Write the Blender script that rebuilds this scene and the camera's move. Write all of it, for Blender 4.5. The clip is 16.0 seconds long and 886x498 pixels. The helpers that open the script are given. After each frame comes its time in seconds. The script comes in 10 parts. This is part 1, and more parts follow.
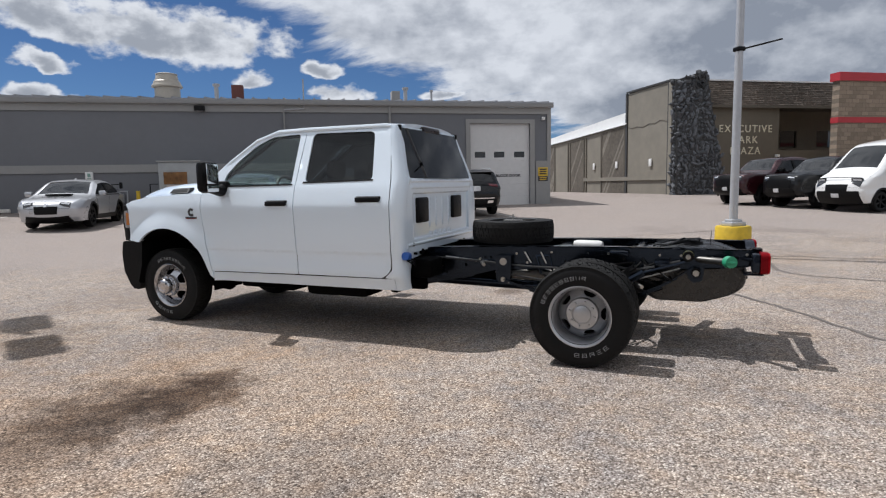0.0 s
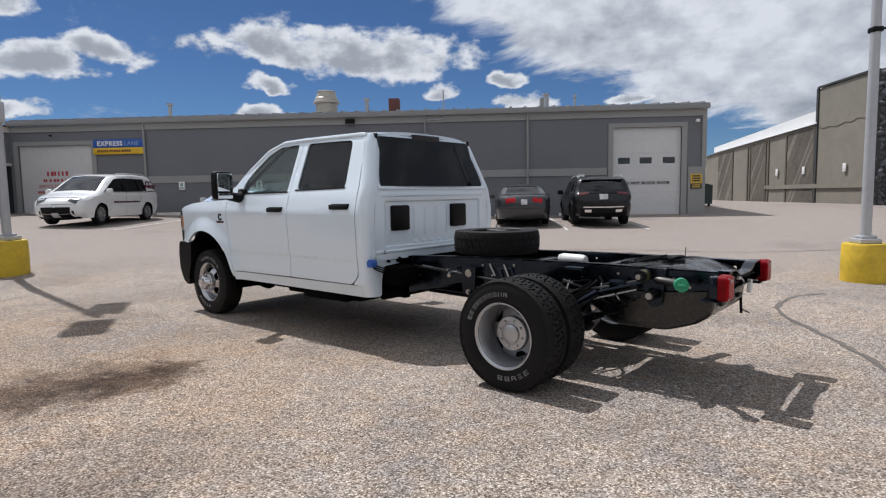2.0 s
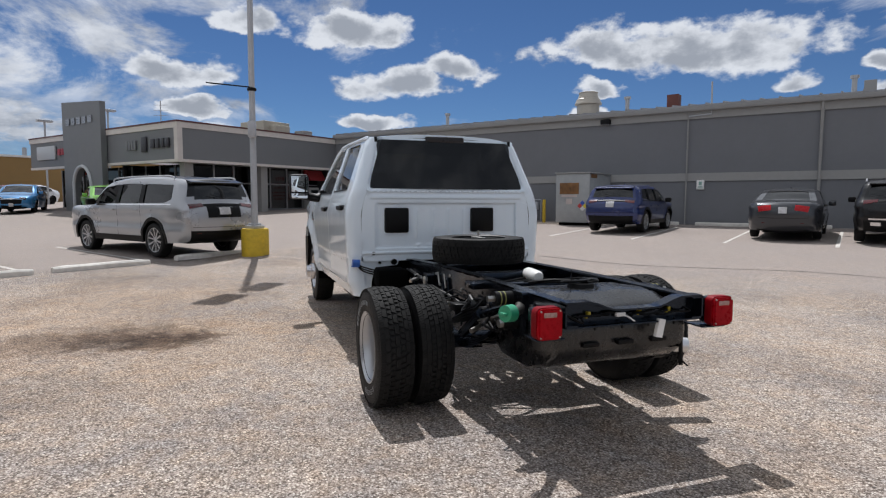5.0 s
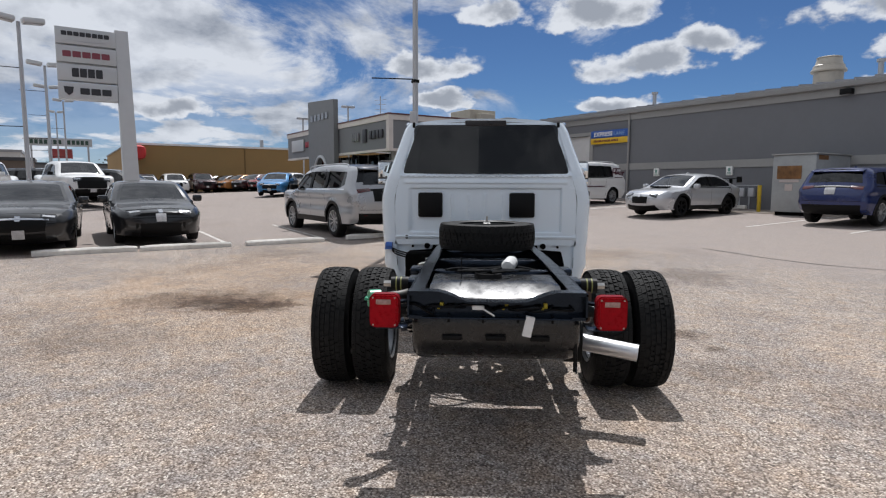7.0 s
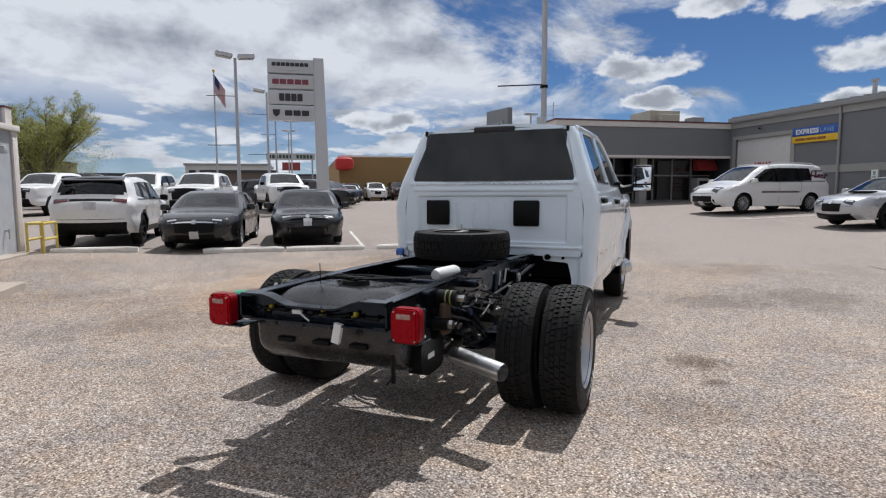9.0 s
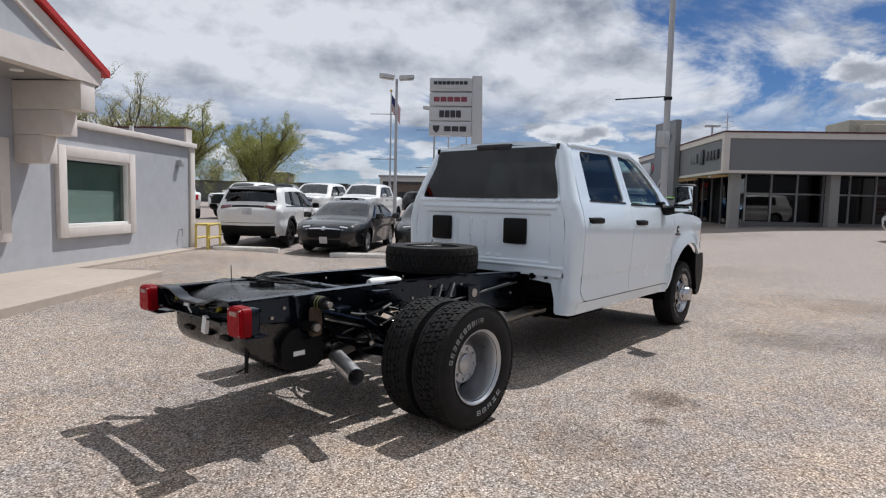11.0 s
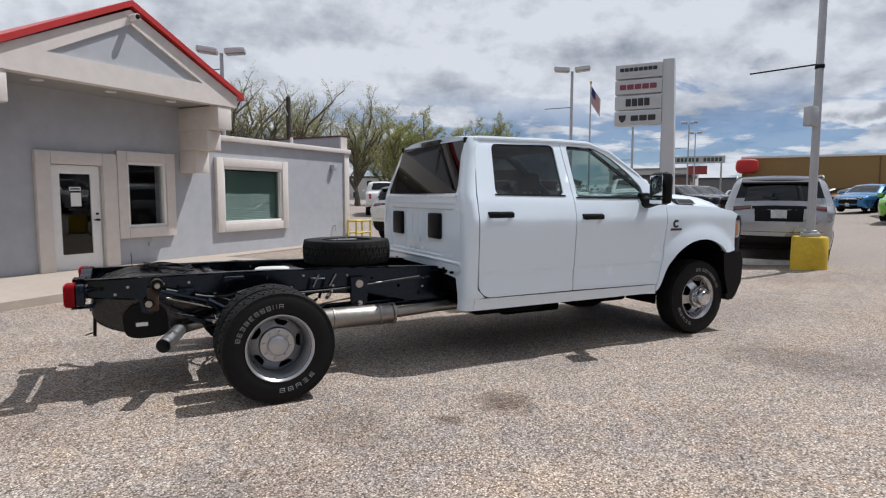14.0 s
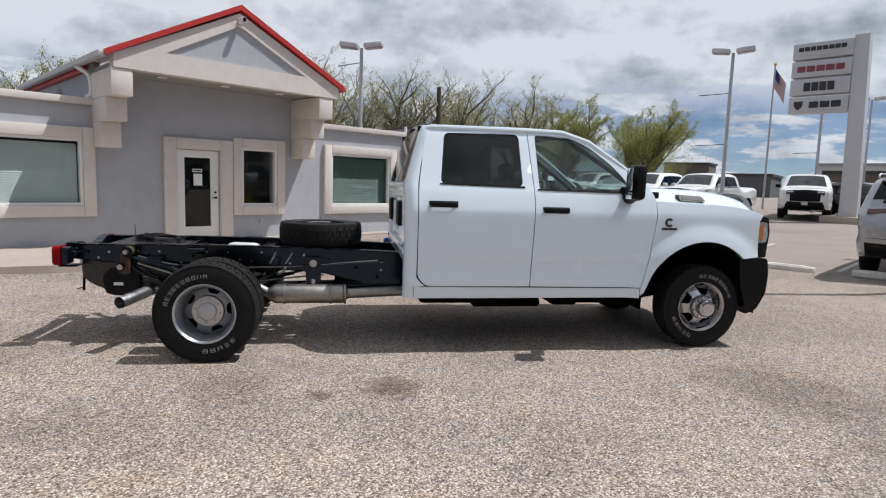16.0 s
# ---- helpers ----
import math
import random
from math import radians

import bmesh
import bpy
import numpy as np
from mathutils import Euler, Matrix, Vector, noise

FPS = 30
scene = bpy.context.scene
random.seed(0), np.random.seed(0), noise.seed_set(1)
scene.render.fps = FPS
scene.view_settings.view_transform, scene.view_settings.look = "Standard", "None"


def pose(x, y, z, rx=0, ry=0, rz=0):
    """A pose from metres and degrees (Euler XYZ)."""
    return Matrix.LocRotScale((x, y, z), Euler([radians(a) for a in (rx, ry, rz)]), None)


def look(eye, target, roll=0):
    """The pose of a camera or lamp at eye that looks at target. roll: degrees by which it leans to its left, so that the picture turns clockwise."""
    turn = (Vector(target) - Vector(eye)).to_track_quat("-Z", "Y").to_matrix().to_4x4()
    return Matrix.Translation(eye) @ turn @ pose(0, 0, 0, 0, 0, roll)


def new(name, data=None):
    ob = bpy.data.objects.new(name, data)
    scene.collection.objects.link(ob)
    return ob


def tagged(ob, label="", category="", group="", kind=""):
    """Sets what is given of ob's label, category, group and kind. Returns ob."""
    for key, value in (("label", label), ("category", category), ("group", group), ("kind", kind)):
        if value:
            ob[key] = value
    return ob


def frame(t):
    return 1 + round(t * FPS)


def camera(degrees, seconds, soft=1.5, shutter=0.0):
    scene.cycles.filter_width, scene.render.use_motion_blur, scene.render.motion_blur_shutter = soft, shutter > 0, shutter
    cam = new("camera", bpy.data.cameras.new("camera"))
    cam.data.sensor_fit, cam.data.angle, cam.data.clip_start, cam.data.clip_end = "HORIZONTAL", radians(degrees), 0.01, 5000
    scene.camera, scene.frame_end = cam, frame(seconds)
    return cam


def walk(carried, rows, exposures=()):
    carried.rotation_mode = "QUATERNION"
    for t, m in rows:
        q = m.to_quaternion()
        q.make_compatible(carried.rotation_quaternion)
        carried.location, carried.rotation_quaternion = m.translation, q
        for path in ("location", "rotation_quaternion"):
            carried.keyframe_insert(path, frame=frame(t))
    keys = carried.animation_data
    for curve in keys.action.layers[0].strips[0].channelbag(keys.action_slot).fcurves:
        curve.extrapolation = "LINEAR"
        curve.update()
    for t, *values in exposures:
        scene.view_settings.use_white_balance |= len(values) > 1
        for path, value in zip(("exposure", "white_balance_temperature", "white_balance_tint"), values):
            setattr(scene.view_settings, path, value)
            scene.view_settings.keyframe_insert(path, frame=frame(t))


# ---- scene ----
cam = camera(73.7, 16.0, 1.2)

PATH = [
    (0, (0.774, -5.684, 1.424), (0.002, -3.852, 1.207), -1.1),
    (0.5, (1.226, -5.503, 1.414), (0.317, -3.731, 1.226), -1.1),
    (1, (1.589, -5.217, 1.407), (0.555, -3.515, 1.216), -1.2),
    (1.5, (1.998, -4.921, 1.408), (0.838, -3.302, 1.231), -1.1),
    (2, (2.34, -4.591, 1.397), (1.057, -3.067, 1.215), -0.9),
    (2.5, (2.714, -4.246, 1.395), (1.313, -2.828, 1.231), -0.7),
    (3, (2.999, -3.872, 1.389), (1.486, -2.577, 1.211), -0.5),
    (3.5, (3.287, -3.464, 1.397), (1.664, -2.307, 1.225), -0.2),
    (4, (3.53, -3.034, 1.383), (1.804, -2.037, 1.219), -0.1),
    (6.5, (4.103, -0.516, 1.387), (2.116, -0.408, 1.185), 0.5),
    (7, (4.124, -0.123, 1.38), (2.138, -0.221, 1.164), 0.2),
    (7.5, (4.026, 0.354, 1.391), (2.054, 0.105, 1.168), -0.7),
    (8, (3.992, 0.813, 1.385), (2.054, 0.374, 1.16), -0.8),
    (8.5, (3.877, 1.251, 1.396), (1.985, 0.641, 1.177), -0.7),
    (9, (3.734, 1.732, 1.391), (1.895, 0.971, 1.197), -0.2),
    (9.5, (3.557, 2.178, 1.398), (1.787, 1.262, 1.235), 0.4),
    (12, (2.448, 4.069, 1.445), (1.106, 2.597, 1.265), 0.7),
    (12.5, (2.088, 4.395, 1.449), (0.837, 2.845, 1.265), 0.1),
    (13, (1.672, 4.75, 1.452), (0.518, 3.127, 1.271), -0.3),
    (13.5, (1.276, 5.026, 1.453), (0.254, 3.317, 1.268), -0.2),
    (14, (0.821, 5.341, 1.465), (-0.076, 3.562, 1.286), 0.1),
    (14.5, (0.361, 5.557, 1.467), (-0.399, 3.716, 1.277), 0.5),
    (15, (-0.116, 5.784, 1.481), (-0.733, 3.892, 1.279), 1.0),
    (15.5, (-0.571, 5.925, 1.466), (-1.036, 3.992, 1.245), 1.5),
    (16, (-1.074, 6.022, 1.487), (-1.409, 4.064, 1.264), 1.8),
]
walk(cam, [(t, look(eye, target, roll)) for t, eye, target, roll in PATH])

# ---- world, sun ----
TO_SUN = Vector((-0.85, 0.06, 1.53)).normalized()
world = bpy.data.worlds.new("sky")
scene.world = world
world.use_nodes = True
wn, wl = world.node_tree.nodes, world.node_tree.links
wn.clear()


def wnode(kind, **values):
    n = wn.new(kind)
    for key, value in values.items():
        if key.startswith("i_"):
            n.inputs[int(key[2:])].default_value = value
        elif key == "operation":
            n.operation = value
        elif key == "blend_type":
            n.blend_type = value
        elif key == "data_type":
            n.data_type = value
    return n


def wmath(op, a, b=None, c=None):
    n = wn.new("ShaderNodeMath")
    n.operation = op
    for i, v in enumerate((a, b, c)):
        if v is None:
            continue
        if isinstance(v, (int, float)):
            n.inputs[i].default_value = v
        else:
            wl.new(v, n.inputs[i])
    return n.outputs[0]


sky = wn.new("ShaderNodeTexSky")
sky.sky_type = "NISHITA"
sky.sun_disc = False
sky.sun_elevation = math.asin(TO_SUN.z)
sky.sun_rotation = math.atan2(TO_SUN.x, TO_SUN.y)
sky.altitude = 1850
sky.air_density, sky.dust_density, sky.ozone_density = 1.0, 0.1, 3.5
coord = wn.new("ShaderNodeTexCoord")
split = wn.new("ShaderNodeSeparateXYZ")
wl.new(coord.outputs["Generated"], split.inputs[0])
dx, dy, dz = split.outputs
up = wmath("ADD", wmath("MAXIMUM", dz, 0.0), 0.16)
flat = wn.new("ShaderNodeCombineXYZ")
wl.new(wmath("DIVIDE", dx, up), flat.inputs[0])
wl.new(wmath("DIVIDE", dy, up), flat.inputs[1])


def wnoise(scale, detail, rough, offset, distort=0.0, stretch=(1, 1, 1)):
    m = wn.new("ShaderNodeMapping")
    m.inputs["Location"].default_value = offset
    m.inputs["Scale"].default_value = stretch
    wl.new(flat.outputs[0], m.inputs["Vector"])
    n = wn.new("ShaderNodeTexNoise")
    n.inputs["Scale"].default_value, n.inputs["Detail"].default_value = scale, detail
    n.inputs["Roughness"].default_value, n.inputs["Distortion"].default_value = rough, distort
    wl.new(m.outputs[0], n.inputs["Vector"])
    return n.outputs["Fac"]


def wrange(v, a, b, c=0.0, d=1.0):
    n = wn.new("ShaderNodeMapRange")
    n.interpolation_type = "SMOOTHSTEP"
    wl.new(v, n.inputs["Value"])
    for key, value in (("From Min", a), ("From Max", b), ("To Min", c), ("To Max", d)):
        n.inputs[key].default_value = value
    return n.outputs["Result"]


# heaped clouds over the workshop, broken streaks over the showroom, a closed thin sheet over the plaza and the office
az = wmath("ADD", wmath("MULTIPLY", wmath("ARCTAN2", wmath("MULTIPLY", dy, -1.0), wmath("MULTIPLY", dx, -1.0)), 180 / math.pi), 180.0)
el = wmath("MULTIPLY", wmath("ARCSINE", dz), 180 / math.pi)


def puff(scale, lift, detail=9):
    c = wn.new("ShaderNodeCombineXYZ")
    wl.new(dx, c.inputs[0])
    wl.new(dy, c.inputs[1])
    wl.new(wmath("MULTIPLY", wmath("ADD", dz, lift), 1.6), c.inputs[2])
    n = wn.new("ShaderNodeTexNoise")
    n.inputs["Scale"].default_value, n.inputs["Detail"].default_value, n.inputs["Roughness"].default_value = scale, detail, 0.56
    wl.new(c.outputs[0], n.inputs["Vector"])
    return n.outputs["Fac"]


# bearing and height of each heap in degrees, its half width and half height
HEAPS = [(135.3, 12.5, 8.6, 3.0), (145.6, 13.3, 6.4, 2.5), (145.4, 10.0, 2.2, 0.8), (147.0, 7.9, 2.8, 0.9), (123.3, 10.5, 1.6, 0.9),
         (121.5, 8.5, 2.1, 1.0), (129.6, 9.7, 2.2, 1.0), (113.3, 8.4, 2.4, 0.7), (164.6, 10.6, 5.6, 1.7), (157.8, 12.0, 4.3, 1.5),
         (167.4, 7.5, 3.1, 0.9), (170.1, 15.4, 6.5, 2.2), (178.4, 15.2, 3.4, 1.5), (183.6, 10.6, 5.0, 1.8), (183.0, 7.8, 3.2, 0.9),
         (207.0, 6.2, 5.4, 1.1), (140.0, 27.0, 9.0, 5.0), (165.0, 33.0, 10.0, 6.0), (155.0, 22.0, 7.0, 2.6)]
warp_a = wmath("MULTIPLY", wmath("SUBTRACT", puff(5.5, 0.3), 0.5), 8.0)
warp_e = wmath("MULTIPLY", wmath("SUBTRACT", puff(8.0, 0.9), 0.5), 4.0)
caz, cel = wmath("ADD", az, warp_a), wmath("ADD", el, warp_e)
heap = None
for h_az, h_el, h_w, h_h in HEAPS:
    u = wmath("MULTIPLY", wmath("SUBTRACT", caz, h_az), 1 / h_w)
    v = wmath("MULTIPLY", wmath("SUBTRACT", cel, h_el), 1 / h_h)
    v = wmath("MAXIMUM", v, wmath("MULTIPLY", v, -1.45))
    q = wmath("SUBTRACT", 1.0, wmath("ADD", wmath("MULTIPLY", u, u), wmath("MULTIPLY", v, v)))
    heap = q if heap is None else wmath("MAXIMUM", heap, q)
heap = wmath("MAXIMUM", heap, -1.6)
lump, lump_up = puff(15.0, 0.0), puff(15.0, 0.016)
fluff = wmath("SUBTRACT", puff(34.0, 0.2, 7), 0.5)
edge = wmath("ADD", heap, wmath("ADD", wmath("MULTIPLY", wmath("SUBTRACT", lump, 0.5), 3.2), wmath("MULTIPLY", fluff, 1.0)))
heap_fac = wrange(edge, -0.2, 0.5)
heap_dark = wrange(wmath("ADD", heap, wmath("MULTIPLY", wmath("SUBTRACT", lump_up, 0.5), 2.6)), 0.30, 1.1, 0.0, 0.85)
veil = wnoise(0.95, 11, 0.64, (7.1, 2.4, 0.0), 0.5, (1.0, 1.5, 1.0))
wisp = wmath("SUBTRACT", veil, 0.5)
# the sheet's slanting edge on the plaza side
right = wmath("SUBTRACT", wmath("ADD", wmath("MULTIPLY", el, 2.27), 91.0), wmath("SUBTRACT", az, wmath("MULTIPLY", wisp, 40.0)))
right_fac = wrange(right, -2.5, 4.0)
left = wmath("ADD", wmath("MULTIPLY", wmath("SUBTRACT", az, 184.0), 1 / 42), wmath("MULTIPLY", wisp, 4.4))
# blue gaps between the low streaks on that side
gap = wmath("MULTIPLY", wrange(el, 11.0, 5.5), wrange(wnoise(1.7, 7, 0.58, (3.0, 9.0, 0.0)), 0.47, 0.56, 0.75, 0.0))
left_fac = wmath("MULTIPLY", wrange(left, -0.26, 0.5), wmath("SUBTRACT", 1.0, gap))
high_fac = wmath("MULTIPLY", wrange(el, 18.0, 40.0), wrange(veil, 0.47, 0.55, 0.0, 0.95))
sheet_fac = wmath("MULTIPLY", wmath("MAXIMUM", wmath("MAXIMUM", right_fac, left_fac), high_fac), 0.95)
body = wnoise(1.3, 9, 0.6, (1.2, 5.0, 0.0), 0.3)
sheet_dark = wmath("MULTIPLY", wrange(body, 0.42, 0.66, 0.16, 0.85), wrange(az, 100.0, 190.0, 0.45, 1.0))
sheet_dark = wmath("MULTIPLY", sheet_dark, wrange(az, 190.0, 240.0, 1.0, 0.38))
sheet_dark = wmath("MAXIMUM", sheet_dark, wrange(az, 112.0, 84.0, 0.0, 0.85))
# grey bases and bright tops of the lumps in the sheet
relief = wmath("SUBTRACT", puff(7.0, 0.030, 10), puff(7.0, 0.0, 10))
relief = wmath("ADD", wmath("MULTIPLY", relief, 2.6), wmath("MULTIPLY", wmath("SUBTRACT", puff(3.2, 0.5, 8), 0.5), 1.5))
sheet_dark = wmath("MINIMUM", wmath("MAXIMUM", wmath("ADD", sheet_dark, relief), 0.0), 1.0)
shade = wmath("ADD", wmath("MULTIPLY", heap_dark, heap_fac), wmath("MULTIPLY", sheet_dark, wmath("SUBTRACT", 1.0, heap_fac)))
tone = wn.new("ShaderNodeMix")
tone.data_type = "RGBA"
wl.new(shade, tone.inputs["Factor"])
tone.inputs["A"].default_value = (11.9, 12.5, 13.6, 1)
tone.inputs["B"].default_value = (4.4, 4.95, 6.0, 1)
cover = wmath("MINIMUM", wmath("MAXIMUM", heap_fac, sheet_fac), 1.0)
cover = wmath("MULTIPLY", cover, wrange(dz, -0.02, 0.03))
blend = wn.new("ShaderNodeMix")
blend.data_type = "RGBA"
wl.new(cover, blend.inputs["Factor"])
deep = wn.new("ShaderNodeMix")
deep.data_type, deep.blend_type = "RGBA", "MULTIPLY"
deep.inputs["Factor"].default_value = 1.0
deep.inputs["B"].default_value = (0.60, 0.80, 1.04, 1)
wl.new(sky.outputs[0], deep.inputs["A"])
wl.new(deep.outputs["Result"], blend.inputs["A"])
wl.new(tone.outputs["Result"], blend.inputs["B"])
back = wn.new("ShaderNodeBackground")
back.inputs["Strength"].default_value = 0.06
wl.new(blend.outputs["Result"], back.inputs["Color"])
wout = wn.new("ShaderNodeOutputWorld")
wl.new(back.outputs[0], wout.inputs["Surface"])

sun = new("sun", bpy.data.lights.new("sun", "SUN"))
sun.data.energy, sun.data.angle, sun.data.color = 4.1, radians(0.53), (0.977, 0.97, 0.98)
sun.matrix_basis = look(TO_SUN * 60, (0, 0, 0))

# ---- building helpers ----
from mathutils.geometry import delaunay_2d_cdt

LOT = Matrix.Rotation(radians(35.52), 4, "Z")


def sstep(a, b, v):
    t = min(1.0, max(0.0, (v - a) / (b - a)))
    return t * t * (3 - 2 * t)


def gz(d, n):
    """The ground's height in the lot's frame: d along the workshop's wall, n towards it."""
    rise = -0.013 + 0.028 * min(max(n - 4.5, 0), 22) + 0.02 * min(max(-d - 9, 0), 25)
    rise += 0.15 * sstep(10, 15.5, -d) * sstep(7, 14, n)
    rise += 0.125 * math.exp(-((d + 9.39) ** 2 + (n - 4.83) ** 2) / 0.9)
    return rise + 0.12 * sstep(3.0, 5.8, -n) * sstep(-11.2, -9.6, d) * sstep(30, 12, d)


def lot(d, n, z=None, turn=0.0):
    """A pose in the lot's frame, on the ground unless z is given."""
    return LOT @ pose(d, n, gz(d, n) if z is None else z, 0, 0, turn)


def part(name, bm, material, parent=None, label="", smooth=35, recalc=True):
    if recalc:
        bmesh.ops.recalc_face_normals(bm, faces=bm.faces)
    me = bpy.data.meshes.new(name)
    bm.to_mesh(me)
    bm.free()
    mats = material if isinstance(material, (list, tuple)) else [material]
    for m in mats:
        me.materials.append(m)
    if smooth:
        me.polygons.foreach_set("use_smooth", [True] * len(me.polygons))
        me.set_sharp_from_angle(angle=radians(smooth))
    ob = new(name, me)
    if parent:
        ob.parent = parent
    return tagged(ob, label)


def islands(bm):
    """Each separate piece of bm as a bmesh of its own."""
    todo, out = set(bm.verts), []
    while todo:
        seed = todo.pop()
        stack, piece = [seed], [seed]
        while stack:
            for e in stack.pop().link_edges:
                for v in e.verts:
                    if v in todo:
                        todo.discard(v)
                        stack.append(v)
                        piece.append(v)
        nb = bmesh.new()
        at = {v: nb.verts.new(v.co) for v in piece}
        for f in {f for v in piece for f in v.link_faces}:
            nb.faces.new([at[v] for v in f.verts])
        out.append(nb)
    bm.free()
    return sorted(out, key=lambda b: -sum(f.calc_area() for f in b.faces))


def parts(name, bm, material, parent=None, label="", smooth=35):
    """Every separate piece of bm as a part."""
    return [part(name, b, material, parent, label, smooth) for b in islands(bm)][0]


def share(name, ob, parent, m=None, label=""):
    """Another object on the mesh of ob."""
    o = new(name, ob.data)
    o.parent = parent
    if m is not None:
        o.matrix_basis = m
    return tagged(o, label)


def thing(name, label, category, m=None, group="", kind=""):
    ob = tagged(new(name), label, category, group, kind)
    ob.empty_display_size = 0.2
    if m is not None:
        ob.matrix_basis = m
    return ob


def solid(name, bm, material, label, category, m=None, group="", kind="", smooth=35):
    ob = part(name, bm, material, None, label, smooth)
    if m is not None:
        ob.matrix_basis = m
    return tagged(ob, label, category, group, kind)


def box(bm, x0, x1, y0, y1, z0, z1, bevel=0.0, m=None):
    g = bmesh.ops.create_cube(bm, size=1.0)
    vs = g["verts"]
    for v in vs:
        v.co = Vector(((x0 + x1) / 2 + v.co.x * (x1 - x0), (y0 + y1) / 2 + v.co.y * (y1 - y0), (z0 + z1) / 2 + v.co.z * (z1 - z0)))
    if bevel:
        es = list({e for v in vs for e in v.link_edges})
        r = bmesh.ops.bevel(bm, geom=es, offset=bevel, segments=2, profile=0.5, affect="EDGES")
        vs = list({v for f in r["faces"] for v in f.verts} | {v for v in vs if v.is_valid})
    if m is not None:
        bmesh.ops.transform(bm, matrix=m, verts=vs)
    return bm


def prism(bm, poly, a, b, to, holes=None):
    """A closed plate: the outline poly between the depths a and b; to(u, v, w) gives the place."""
    lo = [bm.verts.new(to(u, v, a)) for u, v in poly]
    hi = [bm.verts.new(to(u, v, b)) for u, v in poly]
    bm.faces.new(lo)
    bm.faces.new(hi[::-1])
    for i in range(len(poly)):
        j = (i + 1) % len(poly)
        bm.faces.new((lo[i], hi[i], hi[j], lo[j]))
    return bm


def frame_of(p0, p1):
    w = (Vector(p1) - Vector(p0)).normalized()
    u = w.orthogonal().normalized()
    return u, w.cross(u), w


def cyl(bm, p0, p1, r0, r1=None, seg=16, caps=True):
    r1 = r0 if r1 is None else r1
    u, v, w = frame_of(p0, p1)
    rings = []
    for p, r in ((Vector(p0), r0), (Vector(p1), r1)):
        rings.append([bm.verts.new(p + r * (math.cos(a) * u + math.sin(a) * v)) for a in (2 * math.pi * i / seg for i in range(seg))])
    for i in range(seg):
        j = (i + 1) % seg
        bm.faces.new((rings[0][i], rings[0][j], rings[1][j], rings[1][i]))
    if caps:
        bm.faces.new(rings[0][::-1])
        bm.faces.new(rings[1])
    return bm


def tube(bm, pts, r, seg=10, caps=True):
    """A pipe along points, with one radius or a radius for each."""
    pts = [Vector(p) for p in pts]
    rs = r if isinstance(r, (list, tuple)) else [r] * len(pts)
    u = None
    rings = []
    for i, p in enumerate(pts):
        w = (pts[min(i + 1, len(pts) - 1)] - pts[max(i - 1, 0)]).normalized()
        u = w.orthogonal().normalized() if u is None else (u - w * u.dot(w)).normalized()
        v = w.cross(u)
        rings.append([bm.verts.new(p + rs[i] * (math.cos(a) * u + math.sin(a) * v)) for a in (2 * math.pi * k / seg for k in range(seg))])
    for a, b in zip(rings, rings[1:]):
        for i in range(seg):
            j = (i + 1) % seg
            bm.faces.new((a[i], a[j], b[j], b[i]))
    if caps:
        bm.faces.new(rings[0][::-1])
        bm.faces.new(rings[-1])
    return bm


def smooth_path(pts, n=6):
    """Catmull-Rom through the points."""
    pts = [Vector(p) for p in pts]
    out = []
    for i in range(len(pts) - 1):
        p0, p1, p2, p3 = pts[max(i - 1, 0)], pts[i], pts[i + 1], pts[min(i + 2, len(pts) - 1)]
        for k in range(n):
            t = k / n
            out.append(0.5 * ((2 * p1) + (p2 - p0) * t + (2 * p0 - 5 * p1 + 4 * p2 - p3) * t * t + (3 * p1 - p0 - 3 * p2 + p3) * t ** 3))
    return out + [pts[-1]]


def lathe(bm, prof, seg=40, m=None, closed=False):
    """Turns (radius, height along y) about the y axis."""
    rings = []
    for r, h in prof:
        rings.append([bm.verts.new((r * math.cos(a), h, r * math.sin(a))) for a in (2 * math.pi * i / seg for i in range(seg))] if r > 1e-5 else [bm.verts.new((0, h, 0))])
    pairs = list(zip(rings, rings[1:]))
    if closed:
        pairs.append((rings[-1], rings[0]))
    for a, b in pairs:
        for i in range(seg):
            j = (i + 1) % seg
            if len(a) == 1 and len(b) == 1:
                continue
            if len(a) == 1:
                bm.faces.new((a[0], b[i], b[j]))
            elif len(b) == 1:
                bm.faces.new((a[i], a[j], b[0]))
            else:
                bm.faces.new((a[i], a[j], b[j], b[i]))
    if m is not None:
        bmesh.ops.transform(bm, matrix=m, verts=[v for r in rings for v in r])
    return bm


def inside(p, poly):
    x, y = p
    hit = False
    for i in range(len(poly)):
        (x0, y0), (x1, y1) = poly[i - 1], poly[i]
        if (y0 > y) != (y1 > y) and x < (x1 - x0) * (y - y0) / (y1 - y0) + x0:
            hit = not hit
    return hit


def resample(poly, step, closed=True):
    out = []
    n = len(poly)
    for i in range(n if closed else n - 1):
        a, b = Vector(poly[i]), Vector(poly[(i + 1) % n])
        k = max(1, math.ceil((b - a).length / step))
        out += [tuple(a.lerp(b, j / k)) for j in range(k)]
    if not closed:
        out.append(tuple(poly[-1]))
    return out


